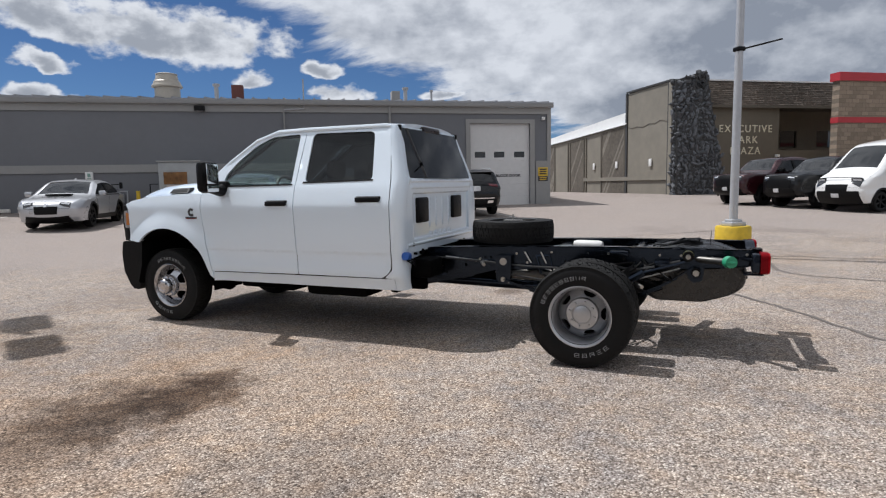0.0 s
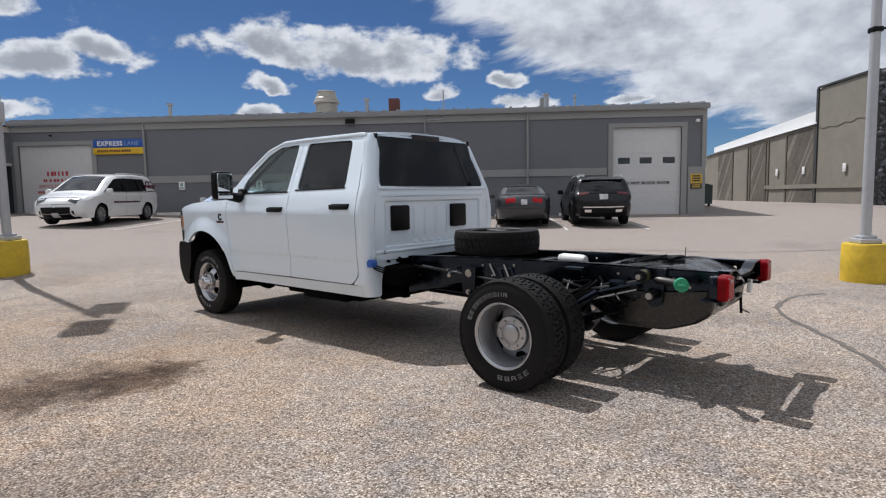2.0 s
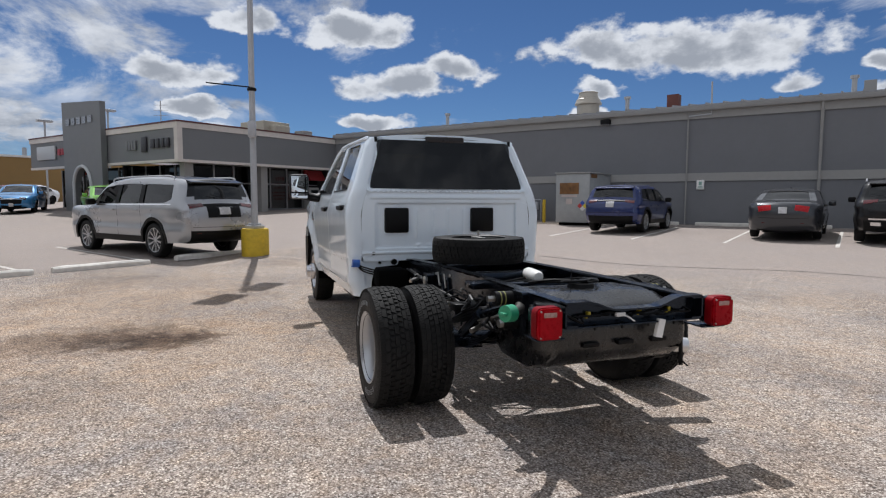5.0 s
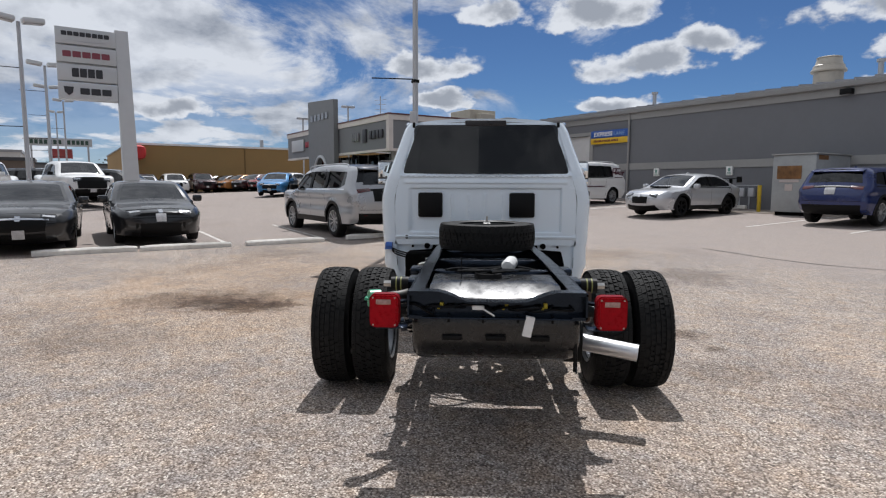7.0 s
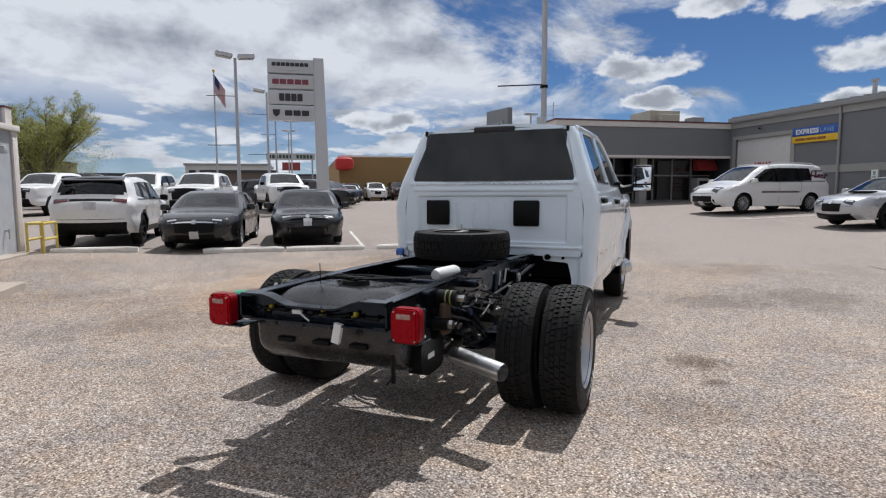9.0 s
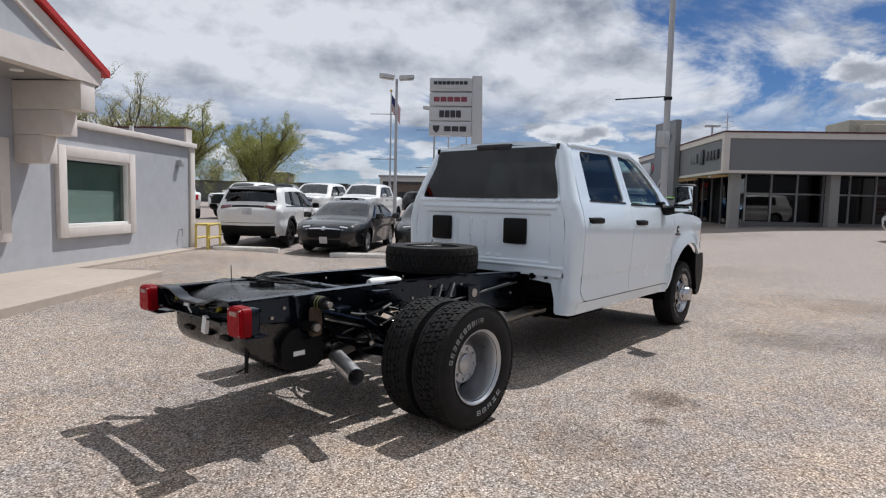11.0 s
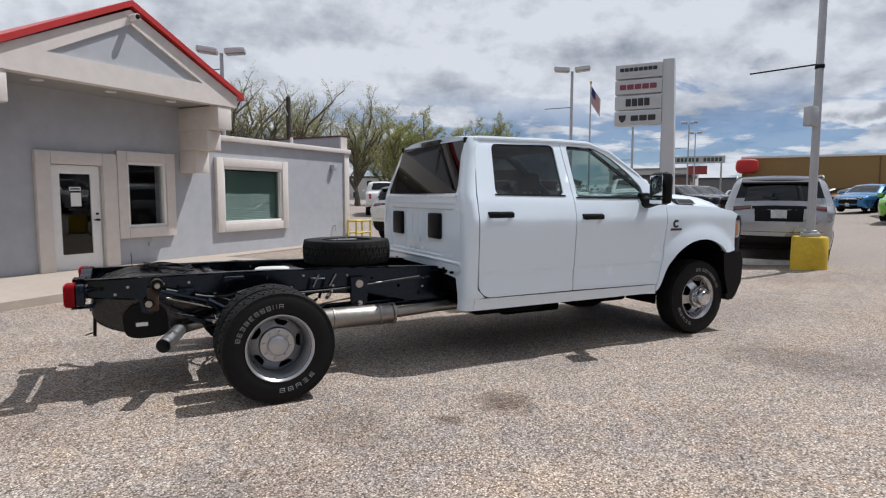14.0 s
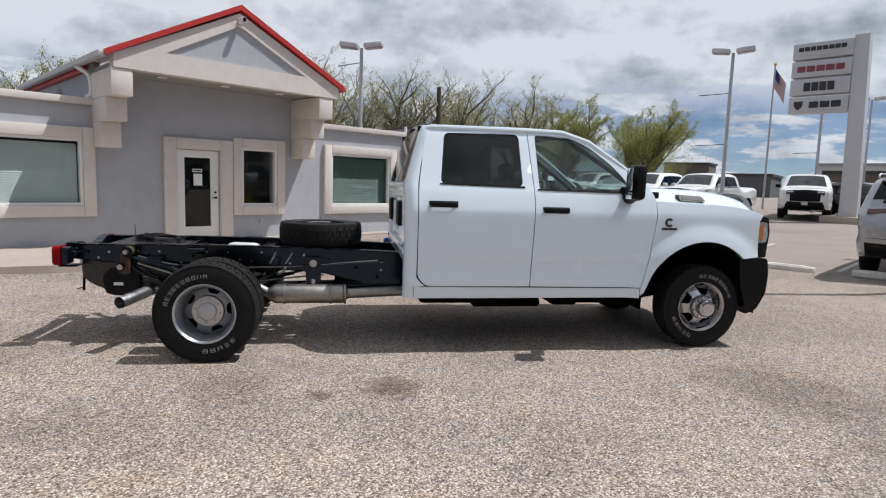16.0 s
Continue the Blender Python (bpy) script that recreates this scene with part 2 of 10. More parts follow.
def rounded(poly, r, n=4):
    """The outline with its corners rounded by r (one radius, or one for each corner)."""
    out = []
    k = len(poly)
    for i in range(k):
        rr = r[i] if isinstance(r, (list, tuple)) else r
        p, a, b = Vector(poly[i]), Vector(poly[i - 1]), Vector(poly[(i + 1) % k])
        u, w = (a - p), (b - p)
        q = min(rr, u.length * 0.45, w.length * 0.45)
        if q < 1e-4:
            out.append(tuple(p))
            continue
        s, e = p + u.normalized() * q, p + w.normalized() * q
        for j in range(n + 1):
            t = j / n
            out.append(tuple((1 - t) ** 2 * s + 2 * t * (1 - t) * p + t * t * e))
    return out


def sheet(bm, outer, holes, step, to, thick=0.0, extra=()):
    """A curved plate with holes: the plane region mapped by to(u, v, depth)."""
    loops = [resample(outer, step)] + [resample(h, step) for h in holes]
    pts, edges = [], []
    for lp in loops:
        s = len(pts)
        pts += [Vector(p) for p in lp]
        edges += [(s + i, s + (i + 1) % len(lp)) for i in range(len(lp))]
    us, vs = [p[0] for p in loops[0]], [p[1] for p in loops[0]]
    u = min(us) + step * 0.6
    inner = []
    row = 0
    while u < max(us):
        v = min(vs) + step * (0.6 + 0.5 * (row % 2))
        while v < max(vs):
            inner.append((u, v))
            v += step
        u += step
        row += 1
    inner += list(extra)
    rim = np.array([p[:] for p in pts])
    for p in inner:
        if np.min(np.hypot(rim[:, 0] - p[0], rim[:, 1] - p[1])) < step * 0.45:
            continue
        if inside(p, loops[0]) and not any(inside(p, h) for h in loops[1:]):
            pts.append(Vector(p))
    vo, _, fo, _, _, _ = delaunay_2d_cdt(pts, edges, [], 0, 1e-6)
    front = [bm.verts.new(to(v.x, v.y, 0.0)) for v in vo]
    used = set()
    tris = []
    for f in fo:
        c = sum((vo[i] for i in f), Vector((0, 0))) / len(f)
        if inside(c, loops[0]) and not any(inside(c, h) for h in loops[1:]):
            tris.append(f)
            used.update(f)
    for f in tris:
        bm.faces.new([front[i] for i in f])
    if thick:
        backs = {i: bm.verts.new(to(vo[i].x, vo[i].y, thick)) for i in used}
        count = {}
        for f in tris:
            bm.faces.new([backs[i] for i in reversed(f)])
            for a, b in zip(f, f[1:] + f[:1]):
                count[(min(a, b), max(a, b))] = count.get((min(a, b), max(a, b)), 0) + 1
        for (a, b), k in count.items():
            if k == 1:
                bm.faces.new((front[a], front[b], backs[b], backs[a]))
    for i, v in enumerate(front):
        if i not in used:
            bm.verts.remove(v)
    return bm


def letters(body, size, depth, material, m, parent, name="lettering", align="CENTER", spacing=1.0, bold=0.0):
    """Raised lettering in the built-in font, turned into a mesh."""
    cu = bpy.data.curves.new(name, "FONT")
    cu.body, cu.size, cu.extrude, cu.align_x, cu.space_character = body, size, depth, align, spacing
    cu.resolution_u, cu.offset = 3, bold
    tmp = bpy.data.objects.new(name, cu)
    scene.collection.objects.link(tmp)
    me = bpy.data.meshes.new_from_object(tmp.evaluated_get(bpy.context.evaluated_depsgraph_get()))
    bpy.data.objects.remove(tmp)
    me.materials.clear()
    me.materials.append(material)
    ob = new(name, me)
    ob.parent = parent
    ob.matrix_basis = m
    return ob


# ---- materials ----
def mat(name, col, rough=0.5, metal=0.0, var=0.12, scale=14.0, bump=0.0, bscale=80.0, coat=0.0, spec=0.5, grime=0.0):
    m = bpy.data.materials.new(name)
    m.use_nodes = True
    nt = m.node_tree
    b = nt.nodes["Principled BSDF"]
    b.inputs["Roughness"].default_value, b.inputs["Metallic"].default_value = rough, metal
    b.inputs["Specular IOR Level"].default_value = spec
    b.inputs["Coat Weight"].default_value, b.inputs["Coat Roughness"].default_value = coat, 0.04
    b.inputs["Base Color"].default_value = (*col, 1)
    tc = nt.nodes.new("ShaderNodeTexCoord")

    def noise_tex(s, detail=6, r=0.6):
        n = nt.nodes.new("ShaderNodeTexNoise")
        n.inputs["Scale"].default_value, n.inputs["Detail"].default_value, n.inputs["Roughness"].default_value = s, detail, r
        nt.links.new(tc.outputs["Object"], n.inputs["Vector"])
        return n.outputs["Fac"]

    if var:
        fine, wide = noise_tex(scale), noise_tex(scale * 0.09, 4)
        add = nt.nodes.new("ShaderNodeMath")
        add.operation = "ADD"
        nt.links.new(fine, add.inputs[0])
        nt.links.new(wide, add.inputs[1])
        ramp = nt.nodes.new("ShaderNodeMapRange")
        nt.links.new(add.outputs[0], ramp.inputs["Value"])
        for key, value in (("From Min", 0.7), ("From Max", 1.3), ("To Min", 1 - var), ("To Max", 1 + var)):
            ramp.inputs[key].default_value = value
        mul = nt.nodes.new("ShaderNodeMix")
        mul.data_type, mul.blend_type = "RGBA", "MULTIPLY"
        mul.inputs["Factor"].default_value = 1.0
        mul.inputs["A"].default_value = (*col, 1)
        nt.links.new(ramp.outputs[0], mul.inputs["B"])
        nt.links.new(mul.outputs["Result"], b.inputs["Base Color"])
        rr = nt.nodes.new("ShaderNodeMapRange")
        nt.links.new(fine, rr.inputs["Value"])
        for key, value in (("From Min", 0.3), ("From Max", 0.7), ("To Min", max(0.02, rough - 0.06)), ("To Max", min(1, rough + 0.08))):
            rr.inputs[key].default_value = value
        nt.links.new(rr.outputs[0], b.inputs["Roughness"])
    if bump:
        bp = nt.nodes.new("ShaderNodeBump")
        bp.inputs["Strength"].default_value, bp.inputs["Distance"].default_value = bump, 0.01
        nt.links.new(noise_tex(bscale, 4), bp.inputs["Height"])
        nt.links.new(bp.outputs[0], b.inputs["Normal"])
    return m


def glass(name, tint, rough=0.0, ior=1.5):
    """A thin tinted pane: clear by its tint, with a true pane's gloss."""
    m = bpy.data.materials.new(name)
    m.use_nodes = True
    nt = m.node_tree
    nt.nodes.clear()
    tr, gl = nt.nodes.new("ShaderNodeBsdfTransparent"), nt.nodes.new("ShaderNodeBsdfGlossy")
    tr.inputs["Color"].default_value = (*tint, 1)
    gl.inputs["Roughness"].default_value = rough
    lw, mx, out = nt.nodes.new("ShaderNodeLayerWeight"), nt.nodes.new("ShaderNodeMixShader"), nt.nodes.new("ShaderNodeOutputMaterial")
    lw.inputs["Blend"].default_value = 0.5
    power, gloss = nt.nodes.new("ShaderNodeMath"), nt.nodes.new("ShaderNodeMath")
    power.operation, power.inputs[1].default_value = "POWER", 5.0
    f0 = ((ior - 1) / (ior + 1)) ** 2
    gloss.operation, gloss.inputs[1].default_value, gloss.inputs[2].default_value = "MULTIPLY_ADD", 1 - f0, f0
    nt.links.new(lw.outputs["Facing"], power.inputs[0])
    nt.links.new(power.outputs[0], gloss.inputs[0])
    nt.links.new(gloss.outputs[0], mx.inputs[0])
    nt.links.new(tr.outputs[0], mx.inputs[1])
    nt.links.new(gl.outputs[0], mx.inputs[2])
    nt.links.new(mx.outputs[0], out.inputs["Surface"])
    return m


def ground_material():
    m = bpy.data.materials.new("chip_seal")
    m.use_nodes = True
    nt = m.node_tree
    b = nt.nodes["Principled BSDF"]
    tc = nt.nodes.new("ShaderNodeTexCoord")
    link = nt.links.new

    def math_node(op, a, c):
        n = nt.nodes.new("ShaderNodeMath")
        n.operation = op
        for i, v in enumerate((a, c)):
            if isinstance(v, (int, float)):
                n.inputs[i].default_value = v
            else:
                link(v, n.inputs[i])
        return n.outputs[0]

    def noise_tex(s, detail=5, r=0.6, w=(0, 0, 0)):
        mp = nt.nodes.new("ShaderNodeMapping")
        mp.inputs["Location"].default_value = w
        link(tc.outputs["Object"], mp.inputs["Vector"])
        n = nt.nodes.new("ShaderNodeTexNoise")
        n.inputs["Scale"].default_value, n.inputs["Detail"].default_value, n.inputs["Roughness"].default_value = s, detail, r
        link(mp.outputs[0], n.inputs["Vector"])
        return n.outputs["Fac"]

    def spread(v, a, c, lo=0.0, hi=1.0):
        n = nt.nodes.new("ShaderNodeMapRange")
        n.interpolation_type = "SMOOTHSTEP"
        link(v, n.inputs["Value"])
        for key, value in (("From Min", a), ("From Max", c), ("To Min", lo), ("To Max", hi)):
            n.inputs[key].default_value = value
        return n.outputs[0]

    def mix(fac, a, c, mode="MIX"):
        n = nt.nodes.new("ShaderNodeMix")
        n.data_type, n.blend_type = "RGBA", mode
        for key, v in (("Factor", fac), ("A", a), ("B", c)):
            if isinstance(v, tuple):
                n.inputs[key].default_value = (*v, 1)
            elif isinstance(v, (int, float)):
                n.inputs[key].default_value = v
            else:
                link(v, n.inputs[key])
        return n.outputs["Result"]

    def cells(s, what="Color"):
        n = nt.nodes.new("ShaderNodeTexVoronoi")
        n.inputs["Scale"].default_value = s
        link(tc.outputs["Object"], n.inputs["Vector"])
        return n.outputs[what]

    chip = nt.nodes.new("ShaderNodeSeparateColor")
    link(cells(96.0), chip.inputs[0])
    # single stones, from dark to almost white, tan on the whole, with dark gaps between
    stone = nt.nodes.new("ShaderNodeValToRGB")
    link(chip.outputs[0], stone.inputs[0])
    e = stone.color_ramp.elements
    e[0].position, e[0].color = 0.0, (0.13, 0.102, 0.083, 1)
    e[1].position, e[1].color = 1.0, (0.82, 0.745, 0.65, 1)
    for pos, c in ((0.22, (0.27, 0.226, 0.192)), (0.5, (0.42, 0.354, 0.303)), (0.84, (0.54, 0.467, 0.409))):
        k = e.new(pos)
        k.color = (*c, 1)
    gap = spread(cells(96.0, "Distance"), 0.40, 0.70)
    col = mix(gap, stone.outputs[0], (0.55, 0.52, 0.50), "MULTIPLY")
    speck = math_node("MULTIPLY", spread(cells(11.0, "Distance"), 0.16, 0.09), spread(noise_tex(3.0, 3, 0.6, (1, 8, 0)), 0.48, 0.56))
    col = mix(math_node("MULTIPLY", speck, 0.75), col, (0.05, 0.045, 0.042))
    mott = noise_tex(6.0, 4, 0.6, (3, 7, 0))
    col = mix(spread(mott, 0.50, 0.66, 0.0, 1.0), col, (1.04, 0.99, 0.93), "MULTIPLY")
    col = mix(spread(mott, 0.50, 0.34, 0.0, 1.0), col, (0.88, 0.91, 0.95), "MULTIPLY")
    worn = mix(spread(noise_tex(0.5, 6, 0.62), 0.44, 0.58), col, (0.82, 0.84, 0.88), "MULTIPLY")
    rust = mix(spread(noise_tex(0.33, 6, 0.65, (9, 4, 0)), 0.47, 0.62), worn, (0.99, 0.945, 0.895), "MULTIPLY")
    # the smoother old asphalt of the drive lanes, past the wheel stops and the light pole
    sep = nt.nodes.new("ShaderNodeSeparateXYZ")
    link(tc.outputs["Object"], sep.inputs[0])
    wob = math_node("MULTIPLY", math_node("SUBTRACT", noise_tex(0.25, 5, 0.6, (2, 2, 0)), 0.5), 7.0)
    lane = math_node("MAXIMUM", spread(math_node("ADD", sep.outputs[1], wob), 4.5, 9.0), spread(math_node("SUBTRACT", math_node("MULTIPLY", sep.outputs[0], -1.0), math_node("MULTIPLY", wob, 0.1)), 10.2, 10.8))
    old = mix(0.25, (0.29, 0.252, 0.234), col)
    col = mix(math_node("MULTIPLY", lane, 0.85), rust, old)
    # sandy, rusty ground on the shed's side
    for (x, y, r, s) in ((-4.2, -3.6, 2.2, 0.9), (-2.0, -2.8, 1.9, 0.7), (-6.5, -3.0, 1.8, 0.6)):
        o = LOT.inverted() @ Vector((x, y, 0))
        dxn, dyn = math_node("SUBTRACT", sep.outputs[0], o.x), math_node("SUBTRACT", sep.outputs[1], o.y)
        dist = math_node("SQRT", math_node("ADD", math_node("MULTIPLY", dxn, dxn), math_node("MULTIPLY", dyn, dyn)), 0.0)
        rag = math_node("MULTIPLY", math_node("SUBTRACT", noise_tex(0.9, 8, 0.7, (y, x, 0)), 0.5), r * 3.0)
        col = mix(spread(math_node("ADD", dist, rag), r * 1.3, r * 0.3, 0.0, s), col, (1.0, 0.915, 0.82), "MULTIPLY")
    # paler, slightly warmer patches behind the truck's right side and off its left
    for (x, y, r, s) in ((0.6, 3.3, 2.0, 0.22), (-1.2, 3.6, 1.6, 0.3), (-3.2, -4.6, 1.6, 0.5)):
        o = LOT.inverted() @ Vector((x, y, 0))
        dxn, dyn = math_node("SUBTRACT", sep.outputs[0], o.x), math_node("SUBTRACT", sep.outputs[1], o.y)
        dist = math_node("SQRT", math_node("ADD", math_node("MULTIPLY", dxn, dxn), math_node("MULTIPLY", dyn, dyn)), 0.0)
        rag = math_node("MULTIPLY", math_node("SUBTRACT", noise_tex(0.8, 8, 0.7, (y, x, 0)), 0.5), r * 3.0)
        col = mix(spread(math_node("ADD", dist, rag), r * 1.4, r * 0.3, 0.0, s), col, (1.25, 1.23, 1.21), "MULTIPLY")
    # oil stains, dark patches
    for (x, y, r, s) in ((-2.52, -2.35, 0.30, 0.9), (-2.42, -2.75, 0.42, 0.9), (-2.6, -3.2, 0.5, 0.75), (-2.75, -3.7, 0.6, 0.55), (-2.85, -2.85, 0.6, 0.6), (-0.2, 2.1, 1.0, 0.10), (0.7, 2.7, 0.9, 0.08), (-4.9, 3.2, 0.7, 0.38), (-0.9, -3.6, 0.8, 0.3), (-1.45, 1.83, 0.25, 0.7), (-0.93, 1.97, 0.10, 0.7), (-0.25, 1.75, 0.35, 0.28), (-4.4, 2.1, 0.6, 0.35), (-5.2, -1.9, 0.7, 0.35), (-7.5, 2.5, 0.8, 0.3), (-7.4, -4.0, 0.9, 0.3)):
        o = (LOT.inverted() @ Vector((x, y, 0)))
        dxn = math_node("SUBTRACT", sep.outputs[0], o.x)
        dyn = math_node("SUBTRACT", sep.outputs[1], o.y)
        dist = math_node("SQRT", math_node("ADD", math_node("MULTIPLY", dxn, dxn), math_node("MULTIPLY", dyn, dyn)), 0.0)
        rag = math_node("MULTIPLY", math_node("SUBTRACT", noise_tex(1.9 / max(r, 0.2), 8, 0.7, (x, y, 0)), 0.5), r * (1.3 if r < 0.29 else 3.2))
        f = spread(math_node("ADD", dist, rag), r * 1.25, r * 0.35, 0.0, s)
        col = mix(f, col, (0.32, 0.265, 0.225), "MULTIPLY")
    patch = spread(noise_tex(0.16, 7, 0.68, (5, 1, 0)), 0.54, 0.66, 0.0, 0.3)
    col = mix(patch, col, (0.42, 0.39, 0.37), "MULTIPLY")
    link(col, b.inputs["Base Color"])
    b.inputs["Roughness"].default_value = 0.92
    b.inputs["Specular IOR Level"].default_value = 0.25
    h = math_node("ADD", math_node("MULTIPLY", cells(96.0, "Distance"), -1.0), math_node("MULTIPLY", noise_tex(25, 3), 0.4))
    bp = nt.nodes.new("ShaderNodeBump")
    bp.inputs["Strength"].default_value, bp.inputs["Distance"].default_value = 0.6, 0.008
    link(h, bp.inputs["Height"])
    link(bp.outputs[0], b.inputs["Normal"])
    return m


GROUND = ground_material()
WHITE_PAINT = mat("white_body_paint", (0.765, 0.86, 0.945), 0.22, 0, 0.012, 1.2, coat=0.9)
BLACK_PLASTIC = mat("black_plastic", (0.004, 0.004, 0.0045), 0.45, 0, 0.2, 40, 0.05, 300, spec=0.18)
BLACK_PAINT = mat("black_chassis_paint", (0.003, 0.0035, 0.005), 0.17, 0, 0.3, 20, 0.04, 60, spec=0.55)
BLACK_PAINT.node_tree.nodes["Principled BSDF"].inputs["Specular Tint"].default_value = (0.55, 0.72, 1.0, 1)
DARK = mat("dark_underbody", (0.002, 0.002, 0.002), 0.75, 0, 0.3, 12, spec=0.06)
RUBBER = mat("tyre_rubber", (0.0065, 0.0065, 0.007), 0.6, 0, 0.25, 30, 0.2, 220, spec=0.22)
TREAD = mat("tread_rubber", (0.015, 0.0147, 0.0143), 0.75, 0, 0.4, 25, spec=0.2)
LETTER = mat("tyre_lettering", (0.34, 0.35, 0.36), 0.7, 0, 0.1)
RIM = mat("painted_steel_rim", (0.50, 0.51, 0.53), 0.33, 0.85, 0.06, 30)
CHROME = mat("chrome", (0.78, 0.78, 0.79), 0.12, 1.0, 0.03, 20)
FORGED = mat("polished_forged_rim", (0.46, 0.46, 0.475), 0.2, 1.0, 0.06, 30)
STEEL = mat("bare_steel", (0.45, 0.44, 0.42), 0.32, 1.0, 0.12, 25, 0.04, 90)
LINE = mat("coated_line", (0.03, 0.03, 0.03), 0.55, 0.0, 0.2, 30)
TIP = mat("polished_steel", (0.72, 0.72, 0.73), 0.36, 1.0, 0.06, 20)
STAINLESS = mat("exhaust_steel", (0.33, 0.31, 0.285), 0.44, 1.0, 0.2, 18)
PRIVACY = glass("privacy_glass", (0.06, 0.063, 0.068), 0.0, 1.58)
REAR_TINT = glass("rear_window_glass", (0.115, 0.12, 0.125), 0.0, 1.58)
CLEAR = glass("window_glass", (0.58, 0.68, 0.65), 0.0, 1.75)
SCREEN = glass("dark_glass", (0.045, 0.05, 0.052), 0.0, 1.75)
WINDSCREEN = glass("car_windscreen", (0.10, 0.12, 0.12), 0.0, 2.4)
RED_LENS = mat("red_lens", (0.20, 0.002, 0.006), 0.4, 0, 0.15, 60, 0.1, 400, spec=0.12)
BRIGHT_LENS = mat("bright_red_lens", (0.34, 0.002, 0.008), 0.3, 0, 0.3, 45, 0.05, 300, spec=0.12)
CLEAR_LENS = mat("clear_lens", (0.30, 0.30, 0.31), 0.2, 0.1, 0.5, 14)
AMBER = mat("amber_lens", (0.5, 0.16, 0.03), 0.2, 0, 0.1, 40, coat=0.6)
YELLOW = mat("yellow_paint", (0.62, 0.42, 0.03), 0.6, 0, 0.22, 9, 0.1, 60)
WHITE_STOP = mat("painted_concrete", (0.72, 0.69, 0.64), 0.85, 0, 0.22, 9, 0.25, 60)
CONCRETE = mat("concrete", (0.41, 0.35, 0.295), 0.9, 0, 0.12, 7, 0.15, 90)
POLE = mat("galvanised_pole", (0.44, 0.45, 0.47), 0.5, 0.25, 0.1, 12)
GREY_WALL = mat("grey_stucco", (0.168, 0.172, 0.184), 0.9, 0, 0.06, 5, 0.12, 160)
OFFICE_WALL = mat("office_stucco", (0.415, 0.427, 0.455), 0.9, 0, 0.10, 4, 0.2, 130)
TAN_TRIM = mat("tan_trim", (0.65, 0.60, 0.56), 0.8, 0, 0.08, 6, 0.08, 120)
BAND = mat("grey_band", (0.30, 0.295, 0.285), 0.8, 0, 0.06, 6)
ROOF_RED = mat("red_roof_metal", (0.50, 0.035, 0.03), 0.4, 0.1, 0.08, 10)
DOOR_WHITE = mat("white_door_paint", (0.62, 0.61, 0.60), 0.6, 0, 0.06, 5)
FRAME_WHITE = mat("white_frame", (0.78, 0.77, 0.75), 0.5, 0, 0.05, 10)
ROOF_METAL = mat("roof_metal", (0.30, 0.30, 0.31), 0.45, 0.5, 0.1, 8)
BLIND = mat("white_blind", (0.76, 0.78, 0.78), 0.7, 0, 0.05)
# near-black, so the shade of an unlit room is in the colour
UNLIT_ROOM = mat("unlit_room_black", (0.03, 0.032, 0.035), 0.9, 0, 0.2, 3)
SIGN_FACE = mat("sign_face", (0.52, 0.53, 0.54), 0.4, 0.1, 0.04, 3)
SIGN_TEXT = mat("sign_dark", (0.03, 0.03, 0.035), 0.4, 0, 0.05)
SIGN_POLE = mat("sign_cladding", (0.56, 0.57, 0.58), 0.4, 0.2, 0.04, 3)

# ---- the chassis-cab truck; x forward from the rear axle, y to its left ----
SIDE = [(0.40, 0.925), (0.48, 0.95), (0.56, 0.974), (0.62, 0.985), (0.78, 0.9885), (0.797, 0.989), (0.809, 0.997), (1.0, 1.005), (1.19, 1.0125), (1.235, 1.0125), (1.265, 1.009), (1.34, 0.992), (1.43, 0.968), (1.47, 0.950), (1.9, 0.79), (1.95, 0.755), (2.0, 0.70)]
ARCH = (4.42, 0.405)


def yside(x, z):
    y = float(np.interp(z, [p[0] for p in SIDE], [p[1] for p in SIDE]))
    # the doors flare out a little towards the sill
    y += (0.007 * sstep(0.70, 0.62, z) - 0.010 * sstep(0.585, 0.565, z)) * sstep(3.86, 3.72, x)
    if x > 4.1:
        y -= 0.045 * ((x - 4.1) / 1.0) ** 2
    if x > 3.6:
        r = math.hypot(x - ARCH[0], z - ARCH[1])
        y += 0.045 * max(0.0, 1 - abs(r - 0.615) / 0.16) * sstep(3.6, 3.85, x)
    return y


def fback(z):
    return 1.60 + 0.31 * max(0.0, z - 1.48)


HOOD = [(3.88, 1.478), (4.05, 1.490), (4.3, 1.490), (4.55, 1.482), (4.8, 1.458), (5.0, 1.412), (5.08, 1.355), (5.11, 1.30)]


def hood_z(x, y):
    top = float(np.interp(x, [p[0] for p in HOOD], [p[1] for p in HOOD]))
    a = abs(y)
    z = top + 0.02 * math.exp(-((a - 0.45) / 0.2) ** 2) - 0.012
    return z - 0.13 * sstep(0.55, 0.97, a) ** 1.2


def roof_z(x, y):
    a = min(1.0, abs(y) / 0.775)
    z = 1.938 + 0.062 * (1 - a ** 3.2)
    z -= 0.03 * sstep(2.8, 3.25, x) + 0.02 * sstep(2.0, 1.7, x)
    return z


